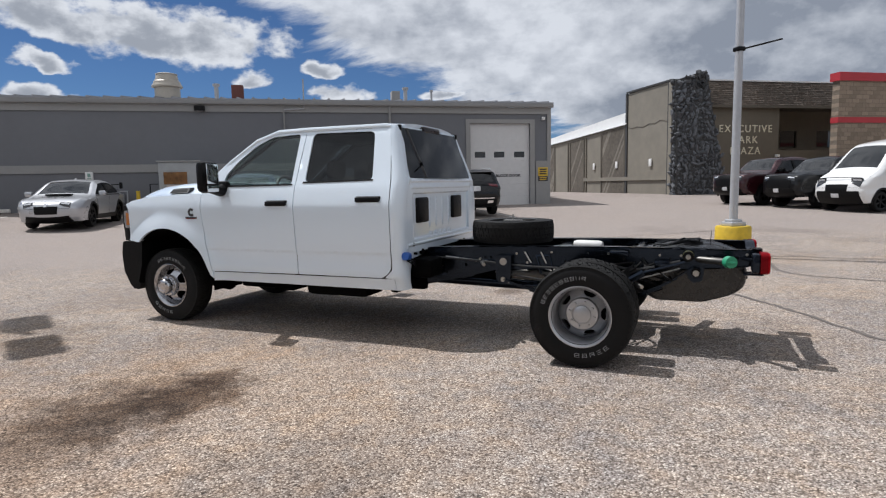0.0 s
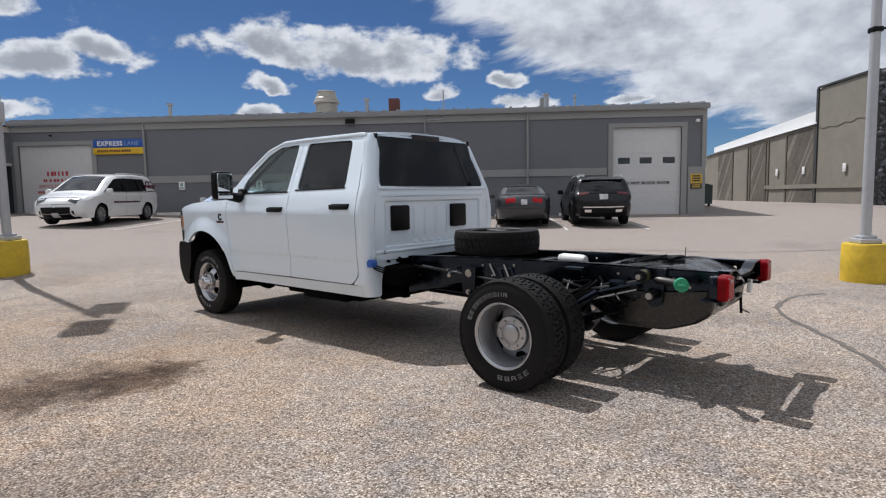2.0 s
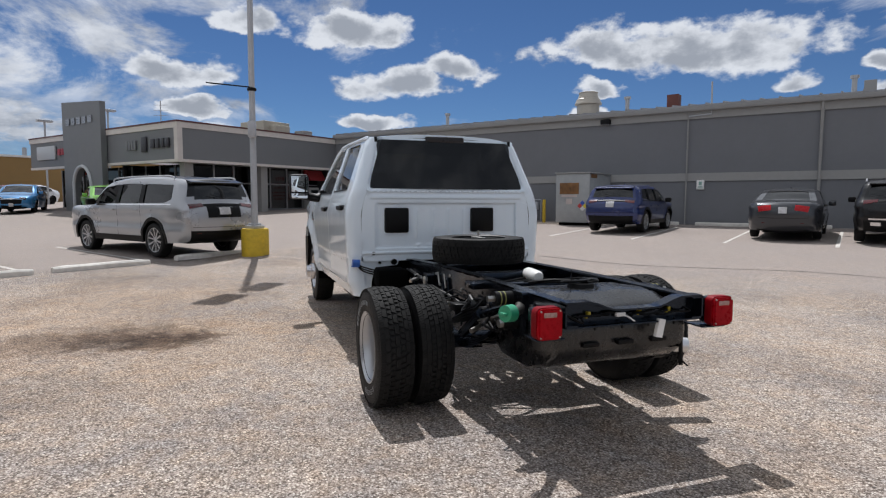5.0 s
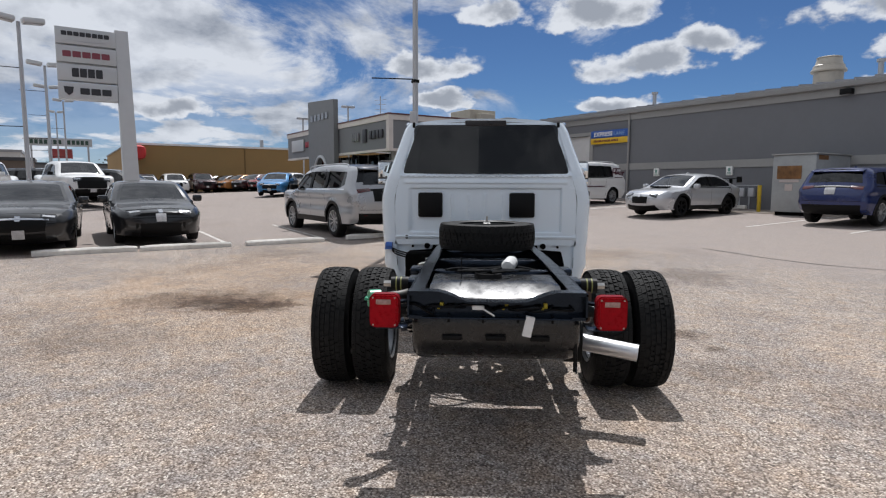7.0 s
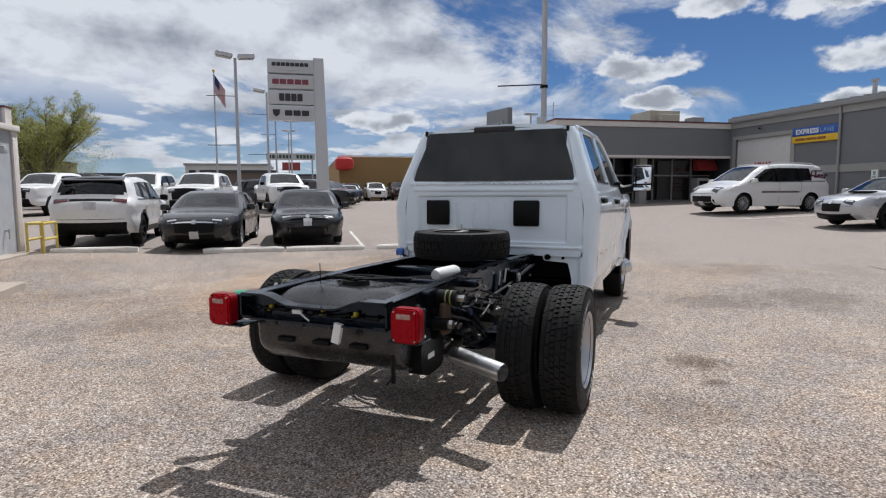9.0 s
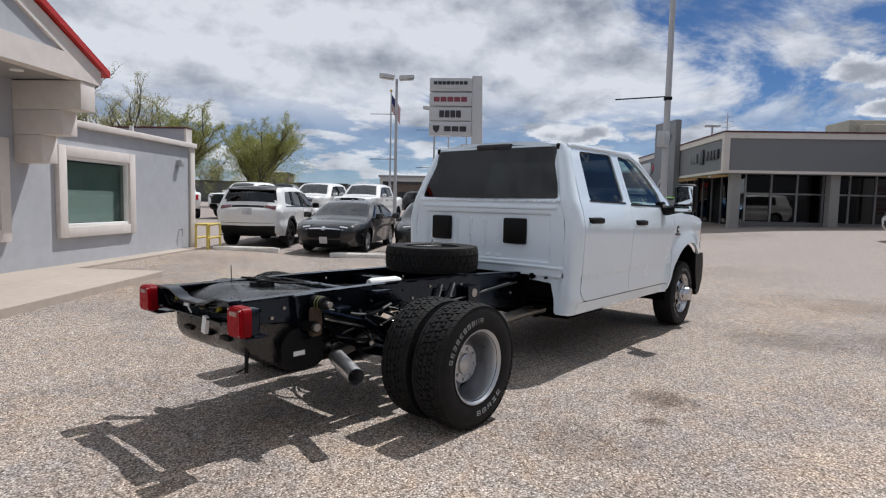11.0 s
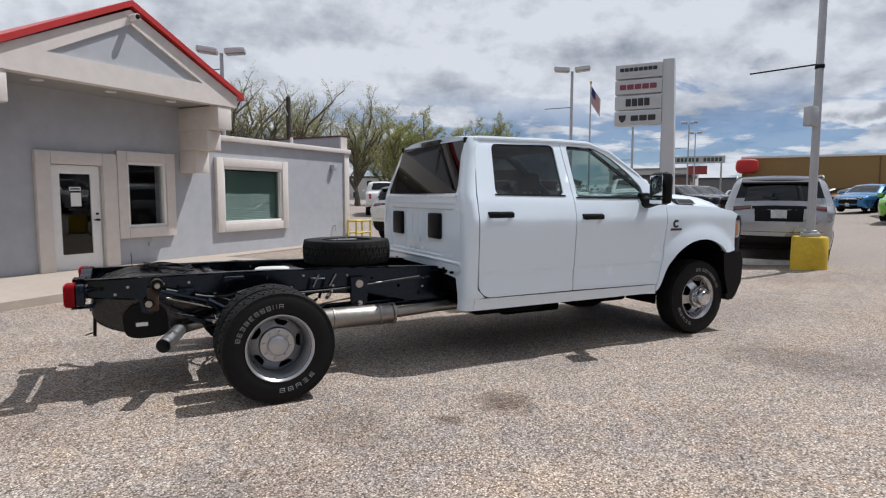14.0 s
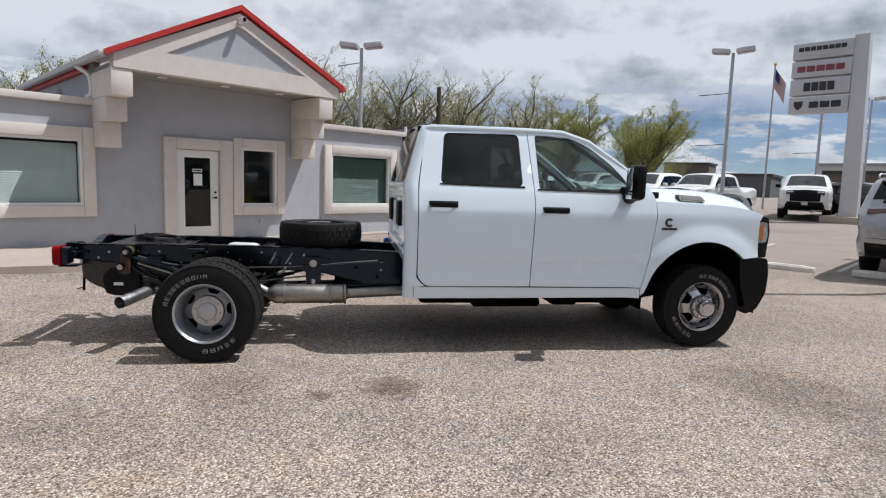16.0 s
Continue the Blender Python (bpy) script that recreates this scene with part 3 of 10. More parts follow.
def tyre_mesh(material):
    """Carcass and tread of one tyre about the y axis, outer side at +y."""
    bm = bmesh.new()
    w = 0.120
    side = [(0.216, 0.098), (0.226, 0.108), (0.236, 0.107), (0.262, 0.117), (0.30, 0.121), (0.335, 0.119), (0.362, 0.113), (0.384, 0.103), (0.391, 0.090)]
    prof = side + [(0.391, 0.0)] + [(r, -h) for r, h in side[::-1]]
    lathe(bm, prof, 72)
    carcass = part("tyre", bm, material)
    bm = bmesh.new()
    rng = random.Random(4)
    count = 140
    edges = (-0.114, -0.082, -0.050, -0.017, 0.017, 0.050, 0.082, 0.114)
    for row, (h0, h1) in enumerate(zip(edges, edges[1:])):
        h0, h1 = h0 + 0.002, h1 - 0.002
        for i in range(count // 2 if row in (1, 3, 5) else count):
            step = 2 * math.pi / (count // 2 if row in (1, 3, 5) else count)
            a0 = step * (i + 0.37 * row) + rng.uniform(-0.004, 0.004)
            a1 = a0 + step - rng.choice((0.006, 0.008, 0.006, 0.013))
            lean = 0.026 * (1 if (i + row) % 2 else -1) if row not in (0, 6) else 0.018
            vs = []
            for r in (0.390, 0.4015):
                for h, a in ((h0, a0), (h1, a0 + lean), (h1, a1 + lean), (h0, a1)):
                    rr = r - (0.0 if abs(h) < 0.07 else 0.005 if abs(h) < 0.1 else 0.013)
                    vs.append(bm.verts.new((rr * math.cos(a), h, rr * math.sin(a))))
            for f in ((4, 5, 6, 7), (0, 1, 5, 4), (1, 2, 6, 5), (2, 3, 7, 6), (3, 0, 4, 7)):
                bm.faces.new([vs[k] for k in f])
    # shoulder lugs on the side wall
    for i in range(46):
        a0 = 2 * math.pi * i / 46
        for s in (-1, 1):
            vs = []
            for d in (0.0, 0.0025):
                for r, a in ((0.368, a0), (0.386, a0 - 0.01), (0.386, a0 + 0.10), (0.368, a0 + 0.07)):
                    h = float(np.interp(r, [0.335, 0.362, 0.384], [0.119, 0.113, 0.103])) + d
                    vs.append(bm.verts.new((r * math.cos(a), s * h, r * math.sin(a))))
            for f in ((4, 5, 6, 7), (0, 1, 5, 4), (1, 2, 6, 5), (2, 3, 7, 6), (3, 0, 4, 7)):
                bm.faces.new([vs[k] for k in f])
    tread = part("tread", bm, TREAD, smooth=0)
    marks = []
    # raised pale outlines of the maker's words, as short bars
    for mid, span, n in ((radians(112), radians(84), 10), (radians(305), radians(56), 5)):
        bm = bmesh.new()
        for k in range(n):
            a = mid + span * (0.5 - (k + 0.5) / n)
            half = span / n * 0.31
            for (r0, r1, b0, b1) in ((0.284, 0.287, -1, 1), (0.311, 0.314, -1, 1), (0.284, 0.314, -1, -0.78), (0.284, 0.314, 0.78, 1), (0.2975, 0.3005, -0.8, 0.8)):
                if rng.random() < 0.22:
                    continue
                vs = []
                for d in (0.0, 0.0022):
                    for r, b in ((r0, b0), (r1, b0), (r1, b1), (r0, b1)):
                        h = float(np.interp(r, [0.262, 0.30, 0.335], [0.117, 0.121, 0.119])) + d
                        vs.append(bm.verts.new((r * math.cos(a + b * half), h, r * math.sin(a + b * half))))
                for f in ((4, 5, 6, 7), (0, 1, 5, 4), (1, 2, 6, 5), (2, 3, 7, 6), (3, 0, 4, 7)):
                    bm.faces.new([vs[q] for q in f])
        marks.append(part("tyre_lettering", bm, LETTER, smooth=0))
    return carcass, tread, marks


def disc_with_slots(bm, prof, slots, r0, r1, half, seg=60, thick=0.008):
    """A turned wheel disc with oval hand holes between the radii r0 and r1."""
    def height(r):
        return float(np.interp(r, [p[0] for p in prof], [p[1] for p in prof]))
    rmax, rmin = prof[-1][0], prof[0][0]
    outer = [(rmax * math.cos(2 * math.pi * i / seg), rmax * math.sin(2 * math.pi * i / seg)) for i in range(seg)]
    holes = []
    if rmin > 0.01:
        holes.append([(rmin * math.cos(2 * math.pi * i / 32), rmin * math.sin(2 * math.pi * i / 32)) for i in range(32)])
    for k in range(slots):
        a = 2 * math.pi * (k + 0.25) / slots
        q = []
        for r, b in ((r0, -half * 0.75), (r0, half * 0.75), (r1, half), (r1, -half)):
            q.append((r * math.cos(a + b), r * math.sin(a + b)))
        holes.append(rounded(q, 0.02, 4))
    return sheet(bm, outer, holes, 0.025, lambda u, v, d: Vector((u, height(math.hypot(u, v)) - d, v)), thick)


def make_truck():
    root = thing("pickup_truck", "white crew-cab truck with bare black rear frame and dual rear wheels", "truck", pose(0, 0, 0, 0, 0, 180))
    W = WHITE_PAINT
    rear_door = rounded([(1.795, 0.585), (1.718, 0.66), (1.715, 0.9), (1.715, 1.45), (1.775, 1.86), (1.835, 1.937), (2.70, 1.945), (2.742, 1.47), (2.747, 1.3), (2.735, 0.75), (2.73, 0.585)], [0.05, 0.08, 0, 0.1, 0.1, 0.07, 0.01, 0.02, 0.1, 0.1, 0.01])
    front_door = rounded([(2.738, 0.585), (2.743, 0.75), (2.755, 1.3), (2.75, 1.47), (2.708, 1.945), (3.06, 1.938), (3.3, 1.865), (3.6, 1.675), (3.86, 1.485), (3.905, 1.40), (3.91, 1.22), (3.87, 0.9), (3.79, 0.575)], [0.01, 0.1, 0.1, 0.02, 0.01, 0.1, 0.1, 0.1, 0.06, 0.06, 0.1, 0.2, 0.02])
    rear_win = rounded([(1.905, 1.478), (1.945, 1.895), (2.625, 1.905), (2.645, 1.472)], 0.05)
    front_win = rounded([(2.795, 1.455), (2.775, 1.905), (3.10, 1.90), (3.30, 1.815), (3.5, 1.675), (3.63, 1.545), (3.64, 1.44)], [0.03, 0.03, 0.08, 0.05, 0.05, 0.04, 0.03])
    fender = [(3.80, 0.50), (3.797, 0.575), (3.877, 0.9), (3.917, 1.22), (3.915, 1.378), (4.2, 1.366), (4.5, 1.358), (4.75, 1.338), (4.93, 1.308), (5.03, 1.272), (4.99, 1.21), (4.995, 1.0), (5.008, 0.87), (4.86, 0.86)]
    arc = [(ARCH[0] + 0.60 * math.cos(radians(a)), ARCH[1] + 0.61 * math.sin(radians(a))) for a in range(48, 172, 6)]
    fender += arc
    quarter = [(1.66, 0.48), (1.66, 0.585), (1.785, 0.585)]
    folds = [(x, z) for x in np.arange(1.72, 3.92, 0.05) for z in (0.784, 0.797, 0.809, 0.822, 1.19, 1.235, 1.265)]
    for s in (1, -1):
        side = lambda u, v, d, s=s: Vector((u, s * (yside(u, v) - d), v))
        door1 = part("rear_door", sheet(bmesh.new(), rear_door, [rear_win], 0.045, side, 0.03, folds), W, root)
        door2 = part("front_door", sheet(bmesh.new(), front_door, [front_win], 0.045, side, 0.03, folds), W, root)
        part("fender", sheet(bmesh.new(), fender, [], 0.045, side, 0.03), W, root)
        rocker = [(1.69, 0.47), (1.69, 0.577), (3.785, 0.567), (3.80, 0.475)]
        part("rocker_panel", sheet(bmesh.new(), rocker, [], 0.06, side, 0.04), W, root)
        inset = lambda u, v, d, s=s: Vector((u, s * (yside(u, v) - 0.016 - d), v))
        part("window_pane", sheet(bmesh.new(), rear_win, [], 0.1, inset, 0.0), PRIVACY, door1, "dark tinted rear door glass")
        part("window_pane", sheet(bmesh.new(), front_win, [], 0.1, inset, 0.0), CLEAR, door2, "lightly tinted front door glass")
        # black belt strips under the glass
        for door, x0, x1, z0, z1 in ((door1, 1.90, 2.66, 1.464, 1.474), (door2, 2.78, 3.66, 1.437, 1.452)):
            bm = bmesh.new()
            prism(bm, [(x0, z0 + 0.008), (x1, z1 - 0.014), (x1, z1 + 0.002), (x0, z0 + 0.022)], -0.006, 0.02, side)
            part("belt_seal", bm, BLACK_PLASTIC, door)
        # handles in shallow black scoops
        for door, x0, x1, z in ((door1, 1.80, 2.055, 1.298), (door2, 2.82, 3.065, 1.268)):
            bm = bmesh.new()
            y = yside(x0, z)
            box(bm, x0, x1, s * (y - 0.004) - 0.004, s * (y - 0.004) + 0.004, z - 0.034, z + 0.032, 0.006)
            box(bm, x0 + 0.004, x1 - 0.004, s * (y + 0.022) - 0.011, s * (y + 0.024) + 0.012, z - 0.022, z + 0.026, 0.011)
            for xe in (x0 + 0.022, x1 - 0.022):
                box(bm, xe - 0.016, xe + 0.016, s * (y + 0.008) - 0.012, s * (y + 0.008) + 0.012, z - 0.014, z + 0.016, 0.004)
            part("door_handle", bm, BLACK_PLASTIC, door, "black plastic pull handle")
        # rear corner of the cab, rounded
        bm = bmesh.new()
        rows = []
        for z in [0.47, 0.52, 0.574, 0.586, 0.60, 0.62, 0.64, 0.66, 0.70] + list(np.linspace(0.75, 1.945, 26)):
            y, xb = yside(1.7, z), fback(z)
            seam = float(np.interp(z, [0.47, 0.575, 0.585, 0.62, 0.66, 1.45, 1.86, 1.945], [1.685, 1.685, 1.785, 1.745, 1.708, 1.707, 1.767, 1.83]))
            r = 0.085
            row = [(max(seam, xb + r), y)]
            for j in range(7):
                a = radians(90 * j / 6)
                row.append((xb + r - r * math.sin(a), y - r + r * math.cos(a)))
            row.append((xb, y - 0.135))
            rows.append([bm.verts.new((x, s * yy, z)) for x, yy in row])
        for a, b in zip(rows, rows[1:]):
            for i in range(len(a) - 1):
                bm.faces.new((a[i], a[i + 1], b[i + 1], b[i]))
        part("cab_corner", bm, W, root)
        # inner dark body behind the shut lines
        bm = bmesh.new()
        tube(bm, [(1.71, s * 0.955, 0.6), (1.71, s * 0.965, 1.0), (1.71, s * 0.92, 1.45), (1.82, s * 0.74, 1.89), (2.72, s * 0.73, 1.905), (3.1, s * 0.73, 1.89), (3.85, s * 0.87, 1.42), (3.88, s * 0.95, 1.2), (3.76, s * 0.95, 0.58), (1.71, s * 0.955, 0.6)], 0.02, 6)
        tube(bm, [(2.735, s * 0.96, 0.58), (2.75, s * 0.955, 1.3), (2.71, s * 0.73, 1.90)], 0.025, 6)
        parts("door_seal", bm, DARK, root)
        # tow mirror
        bm = bmesh.new()
        box(bm, 3.515, 3.615, s * 1.235 - 0.118, s * 1.235 + 0.118, 1.385, 1.69, 0.046)
        mirror = part("mirror", bm, BLACK_PLASTIC, root, "black tow mirror on a thick arm")
        bm = bmesh.new()
        for z, h in ((1.5675, 0.095), (1.425, 0.03)):
            box(bm, -0.004, 0.004, -0.10, 0.10, -h, h, 0.003, pose(3.503, s * 1.235, z, 0, 0, s * 14))
        parts("mirror_glass", bm, mat("mirror_silver", (0.8, 0.82, 0.83), 0.02, 1.0, 0.0), mirror)
        bm = bmesh.new()
        tube(bm, [(3.60, s * 1.17, 1.43), (3.63, s * 1.02, 1.40), (3.64, s * 0.93, 1.42)], [0.05, 0.055, 0.07], 10)
        box(bm, 3.57, 3.70, s * 0.95 - 0.03, s * 0.95 + 0.03, 1.37, 1.50, 0.02)
        part("mirror_arm", bm, BLACK_PLASTIC, mirror)
        # badges and hood vent
        bm = bmesh.new()
        y = yside(4.05, 1.15)
        ring = [(4.035 - s * 0.042 * math.cos(radians(a)), 1.185 + 0.042 * math.sin(radians(a))) for a in range(40, 321, 20)] + [(4.035 - s * 0.02 * math.cos(radians(a)), 1.185 + 0.02 * math.sin(radians(a))) for a in range(320, 39, -20)]
        prism(bm, ring, -0.006, 0.01, side)
        box(bm, 3.965, 4.115, s * y - 0.005, s * y + 0.005, 1.122, 1.138)
        part("badge", bm, SIGN_TEXT, root, "small black letter-shaped badge with a red line")
        bm = bmesh.new()
        box(bm, 3.965, 4.115, s * (y - 0.001) - 0.005, s * (y - 0.001) + 0.005, 1.116, 1.1215)
        part("badge", bm, RED_LENS, root)
        bm = bmesh.new()
        poly = rounded([(4.215, 1.386), (4.22, 1.443), (4.455, 1.434), (4.48, 1.380)], 0.018)
        hoodside = lambda u, v, d, s=s: Vector((u, s * (0.822 + (1.425 - v) * 0.9 - d), v))
        prism(bm, poly, -0.012, 0.05, hoodside)
        vent = part("hood_vent", bm, LINE, root, "dark-framed hood side badge")
        bm = bmesh.new()
        prism(bm, [(4.24, 1.400), (4.242, 1.431), (4.442, 1.422), (4.458, 1.394)], -0.016, 0.0, hoodside)
        part("vent_grille", bm, BLACK_PLASTIC, vent)
        # head lamp and bumper end
        bm = bmesh.new()
        sheet(bm, rounded([(4.995, 1.03), (4.985, 1.205), (5.095, 1.20), (5.12, 1.09), (5.10, 1.01), (5.005, 1.01)], 0.02), [], 0.03, lambda u, v, d, s=s: Vector((u, s * (yside(u, v) - 0.008 - 0.22 * max(0, u - 5.05) - d), v)), 0.03)
        lamp = part("headlight", bm, CLEAR_LENS, root)
        bm = bmesh.new()
        sheet(bm, [(5.003, 1.04), (4.998, 1.17), (5.045, 1.18), (5.05, 1.04)], [], 0.03, lambda u, v, d, s=s: Vector((u, s * (yside(u, v) - 0.002 - 0.22 * max(0, u - 5.05) - d), v)), 0.01)
        part("side_marker", bm, AMBER, lamp)
        bm = bmesh.new()
        sheet(bm, [(4.982, 1.208), (4.998, 1.265), (5.10, 1.245), (5.135, 1.10), (5.12, 0.97), (5.115, 0.865), (5.015, 0.865), (5.003, 1.005), (5.105, 1.005), (5.124, 1.09), (5.098, 1.205)], [], 0.04, lambda u, v, d, s=s: Vector((u, s * (yside(u, v) - 0.004 - 0.22 * max(0, u - 5.05) - d), v)), 0.05)
        part("headlight_bezel", bm, BLACK_PLASTIC, root)
        # wheel well liner
        bm = bmesh.new()
        prev = None
        for a in range(-8, 196, 12):
            c = (ARCH[0] + 0.595 * math.cos(radians(a)), ARCH[1] + 0.60 * math.sin(radians(a)))
            cur = [bm.verts.new((c[0], s * 0.97, c[1])), bm.verts.new((c[0], s * 0.55, c[1]))]
            if prev:
                bm.faces.new((prev[0], prev[1], cur[1], cur[0]))
            prev = cur
        part("wheel_liner", bm, DARK, root)
    # bumper
    bm = bmesh.new()
    outline = rounded([(4.80, 0.865), (5.13, 0.86), (5.155, 0.72), (5.14, 0.52), (5.05, 0.36), (4.93, 0.315), (4.89, 0.42), (4.83, 0.6)], 0.03)
    prev = None
    for k in range(-8, 9):
        l = k / 8
        y = 0.99 * l
        pull = 0.035 * abs(l) ** 4
        ring = [bm.verts.new((min(x, 5.2) - pull * (1 if x > 4.9 else 0.0), y, z)) for x, z in outline]
        if prev:
            for i in range(len(ring)):
                j = (i + 1) % len(ring)
                bm.faces.new((prev[i], prev[j], ring[j], ring[i]))
        else:
            bm.faces.new(ring)
        prev = ring
    bm.faces.new(prev[::-1])
    part("front_bumper", bm, BLACK_PLASTIC, root, "black plastic front bumper")
    bm = bmesh.new()
    box(bm, 4.95, 5.09, -0.80, 0.80, 0.86, 1.275, 0.03)
    for z in (0.93, 1.0, 1.07, 1.14):
        box(bm, 5.08, 5.11, -0.72, 0.72, z - 0.012, z + 0.012, 0.004)
    part("grille", bm, BLACK_PLASTIC, root)
    # hood, cowl, roof, screens
    bm = bmesh.new()
    edge = [(3.90, -0.905), (3.90, 0.905), (4.3, 0.905), (4.7, 0.895), (4.95, 0.875), (5.07, 0.80), (5.11, 0.4), (5.11, -0.4), (5.07, -0.80), (4.95, -0.875), (4.7, -0.895), (4.3, -0.905)]
    sheet(bm, edge, [], 0.06, lambda u, v, d: Vector((u, v * (1 + 0.03 * sstep(0.85, 0.9, abs(v))), hood_z(u, v) - d)), 0.03)
    part("hood", bm, W, root)
    bm = bmesh.new()
    edge = [(1.775, -0.60), (1.80, -0.745), (1.84, -0.775), (2.7, -0.778), (3.06, -0.775), (3.14, -0.70), (3.2, -0.3), (3.2, 0.3), (3.14, 0.70), (3.06, 0.775), (2.7, 0.778), (1.84, 0.775), (1.80, 0.745), (1.775, 0.60)]
    sheet(bm, edge, [], 0.06, lambda u, v, d: Vector((u - 0.03 * sstep(1.9, 1.7, u), v, roof_z(u, v) - d)), 0.03)
    part("roof", bm, W, root)
    bm = bmesh.new()
    for s in (1, -1):
        tube(bm, [(1.80, s * 0.755, 1.930), (1.84, s * 0.768, 1.938), (2.7, s * 0.772, 1.943), (3.05, s * 0.770, 1.937), (3.3, s * 0.797, 1.864), (3.6, s * 0.862, 1.674), (3.88, s * 0.902, 1.478)], 0.02, 8)
    parts("roof_rail", bm, W, root)
    bm = bmesh.new()
    rows = []
    for t in np.linspace(0, 1, 8):
        x0, z0 = 3.10 + 0.80 * t, 1.925 - 0.455 * t - 0.03 * math.sin(math.pi * t) * -1
        half = 0.775 + 0.125 * t
        rows.append([bm.verts.new((x0 + 0.11 * (1 - l * l), half * l, z0 + 0.015 * (1 - l * l))) for l in np.linspace(-1, 1, 13)])
    for a, b in zip(rows, rows[1:]):
        for i in range(12):
            bm.faces.new((a[i], a[i + 1], b[i + 1], b[i]))
    part("windscreen", bm, CLEAR, root)
    bm = bmesh.new()
    box(bm, 3.86, 3.99, -0.88, 0.88, 1.40, 1.462, 0.01)
    part("cowl", bm, BLACK_PLASTIC, root)
    for y in (-0.70, 0.70):
        part("roof_ditch_cap", box(bmesh.new(), 1.722, 1.765, y - 0.013, y + 0.013, 1.90, 1.948, 0.006), BLACK_PLASTIC, root)
    # small roof aerial fin
    bm = bmesh.new()
    box(bm, 2.93, 3.03, -0.22, -0.17, 1.985, 2.012, 0.012)
    part("roof_antenna", bm, BLACK_PLASTIC, root)
    # back wall of the cab, with its pressed ledges
    glass_hole = rounded([(-0.795, 1.487), (-0.685, 1.925), (0.685, 1.925), (0.795, 1.487)], 0.035)
    outer = [(-0.818, 0.80), (-0.872, 0.95), (-0.873, 1.2), (-0.86, 1.32), (-0.832, 1.43), (-0.815, 1.47), (-0.655, 1.90), (-0.64, 1.945), (0.64, 1.945), (0.655, 1.90), (0.815, 1.47), (0.832, 1.43), (0.86, 1.32), (0.873, 1.2), (0.872, 0.95), (0.818, 0.80)]
    outer = [(-0.875, 0.80)] + [(y * 1.0, z) for y, z in outer[1:6]] + [(-0.825, 1.47), (-0.68, 1.945), (0.68, 1.945), (0.825, 1.47)] + outer[10:15] + [(0.875, 0.80)]
    lv = [rounded([(a, 1.067), (a, 1.306), (b, 1.306), (b, 1.067)], 0.025) for a, b in ((-0.475, -0.232), (0.412, 0.648))]

    def back_x(y, z):
        x = fback(z)
        x -= 0.014 * sstep(1.452, 1.462, z) * sstep(1.478, 1.47, z)
        x -= 0.010 * sstep(1.385, 1.40, z) * sstep(1.43, 1.415, z) * sstep(0.80, 0.76, abs(y))
        x += 0.020 * sstep(0.735, 0.715, abs(y)) * sstep(0.915, 0.935, z) * sstep(1.355, 1.335, z)
        for c in (-0.17, -0.05, 0.07, 0.19, 0.31):
            x -= 0.014 * math.exp(-((y - c) / 0.03) ** 2) * sstep(0.925, 0.935, z) * sstep(0.965, 0.945, z)
        for c in (-0.16, 0.0, 0.16, 0.33):
            x -= 0.010 * sstep(0.012, 0.004, abs(y - c)) * sstep(1.0, 1.03, z) * sstep(1.31, 1.28, z)
        x -= 0.012 * sstep(0.895, 0.885, z) * sstep(0.862, 0.872, z)
        return x
    fine = [(y, z) for y in np.arange(-0.86, 0.861, 0.018) for z in np.arange(0.81, 1.475, 0.012)]
    bm = bmesh.new()
    sheet(bm, outer, [glass_hole] + lv, 0.05, lambda u, v, d: Vector((back_x(u, v) + d, u, v)), 0.025, fine)
    part("cab_back", bm, W, root, "white pressed-steel cab back panel")
    bm = bmesh.new()
    sheet(bm, glass_hole, [], 0.08, lambda u, v, d: Vector((fback(v) + 0.006 - 0.025 * (1 - (u / 0.8) ** 2) + d, u, v)), 0.004)
    rw = part("rear_window", bm, REAR_TINT, root, "dark tinted rear window")
    bm = bmesh.new()
    box(bm, fback(1.965) - 0.035, fback(1.965) + 0.05, -0.20, 0.20, 1.905, 1.966, 0.012)
    part("brake_light", bm, mat("dark_red_lens", (0.008, 0.004, 0.005), 0.3, 0, 0.1), root, "dark high brake light")
    for a, b in ((-0.475, -0.232), (0.412, 0.648)):
        bm = bmesh.new()
        box(bm, 1.583, 1.64, a, b, 1.067, 1.306, 0.018)
        v = part("vent_cover", bm, BLACK_PLASTIC, root, "black rubbery cab vent cover")
    # lower sill of the cab back and holes
    bm = bmesh.new()
    for s in (1, -1):
        poly = rounded([(0.50, 0.815), (0.52, 0.755), (0.74, 0.74), (0.775, 0.60), (0.78, 0.47), (0.85, 0.47), (0.86, 0.815)], 0.015)
        prism(bm, [(s * u, v) for u, v in poly], 1.625, 1.645, lambda u, v, w: Vector((w, u, v)))
    parts("cab_sill", bm, W, root)
    bm = bmesh.new()
    for y, z, r in ((-0.56, 0.79, 0.028), (0.56, 0.79, 0.028), (0.76, 0.875, 0.018), (0.70, 0.785, 0.012), (-0.70, 0.785, 0.012)):
        cyl(bm, (1.59, y, z), (1.62, y, z), r, seg=14)
    parts("body_hole", bm, DARK, root)
    # floor pan and dark belly
    bm = bmesh.new()
    box(bm, 1.66, 3.9, -0.90, 0.90, 0.50, 0.58, 0.02)
    box(bm, 1.66, 3.9, -0.88, 0.88, 0.58, 0.60)
    part("floor_pan", bm, DARK, root)
    bm = bmesh.new()
    box(bm, 1.66, 1.70, -0.78, 0.78, 0.50, 0.84)
    box(bm, 3.80, 3.86, -0.85, 0.85, 0.55, 1.40)
    parts("bulkhead", bm, DARK, root)
    bm = bmesh.new()
    box(bm, 2.2, 3.2, -0.26, 0.26, 0.34, 0.52, 0.05)
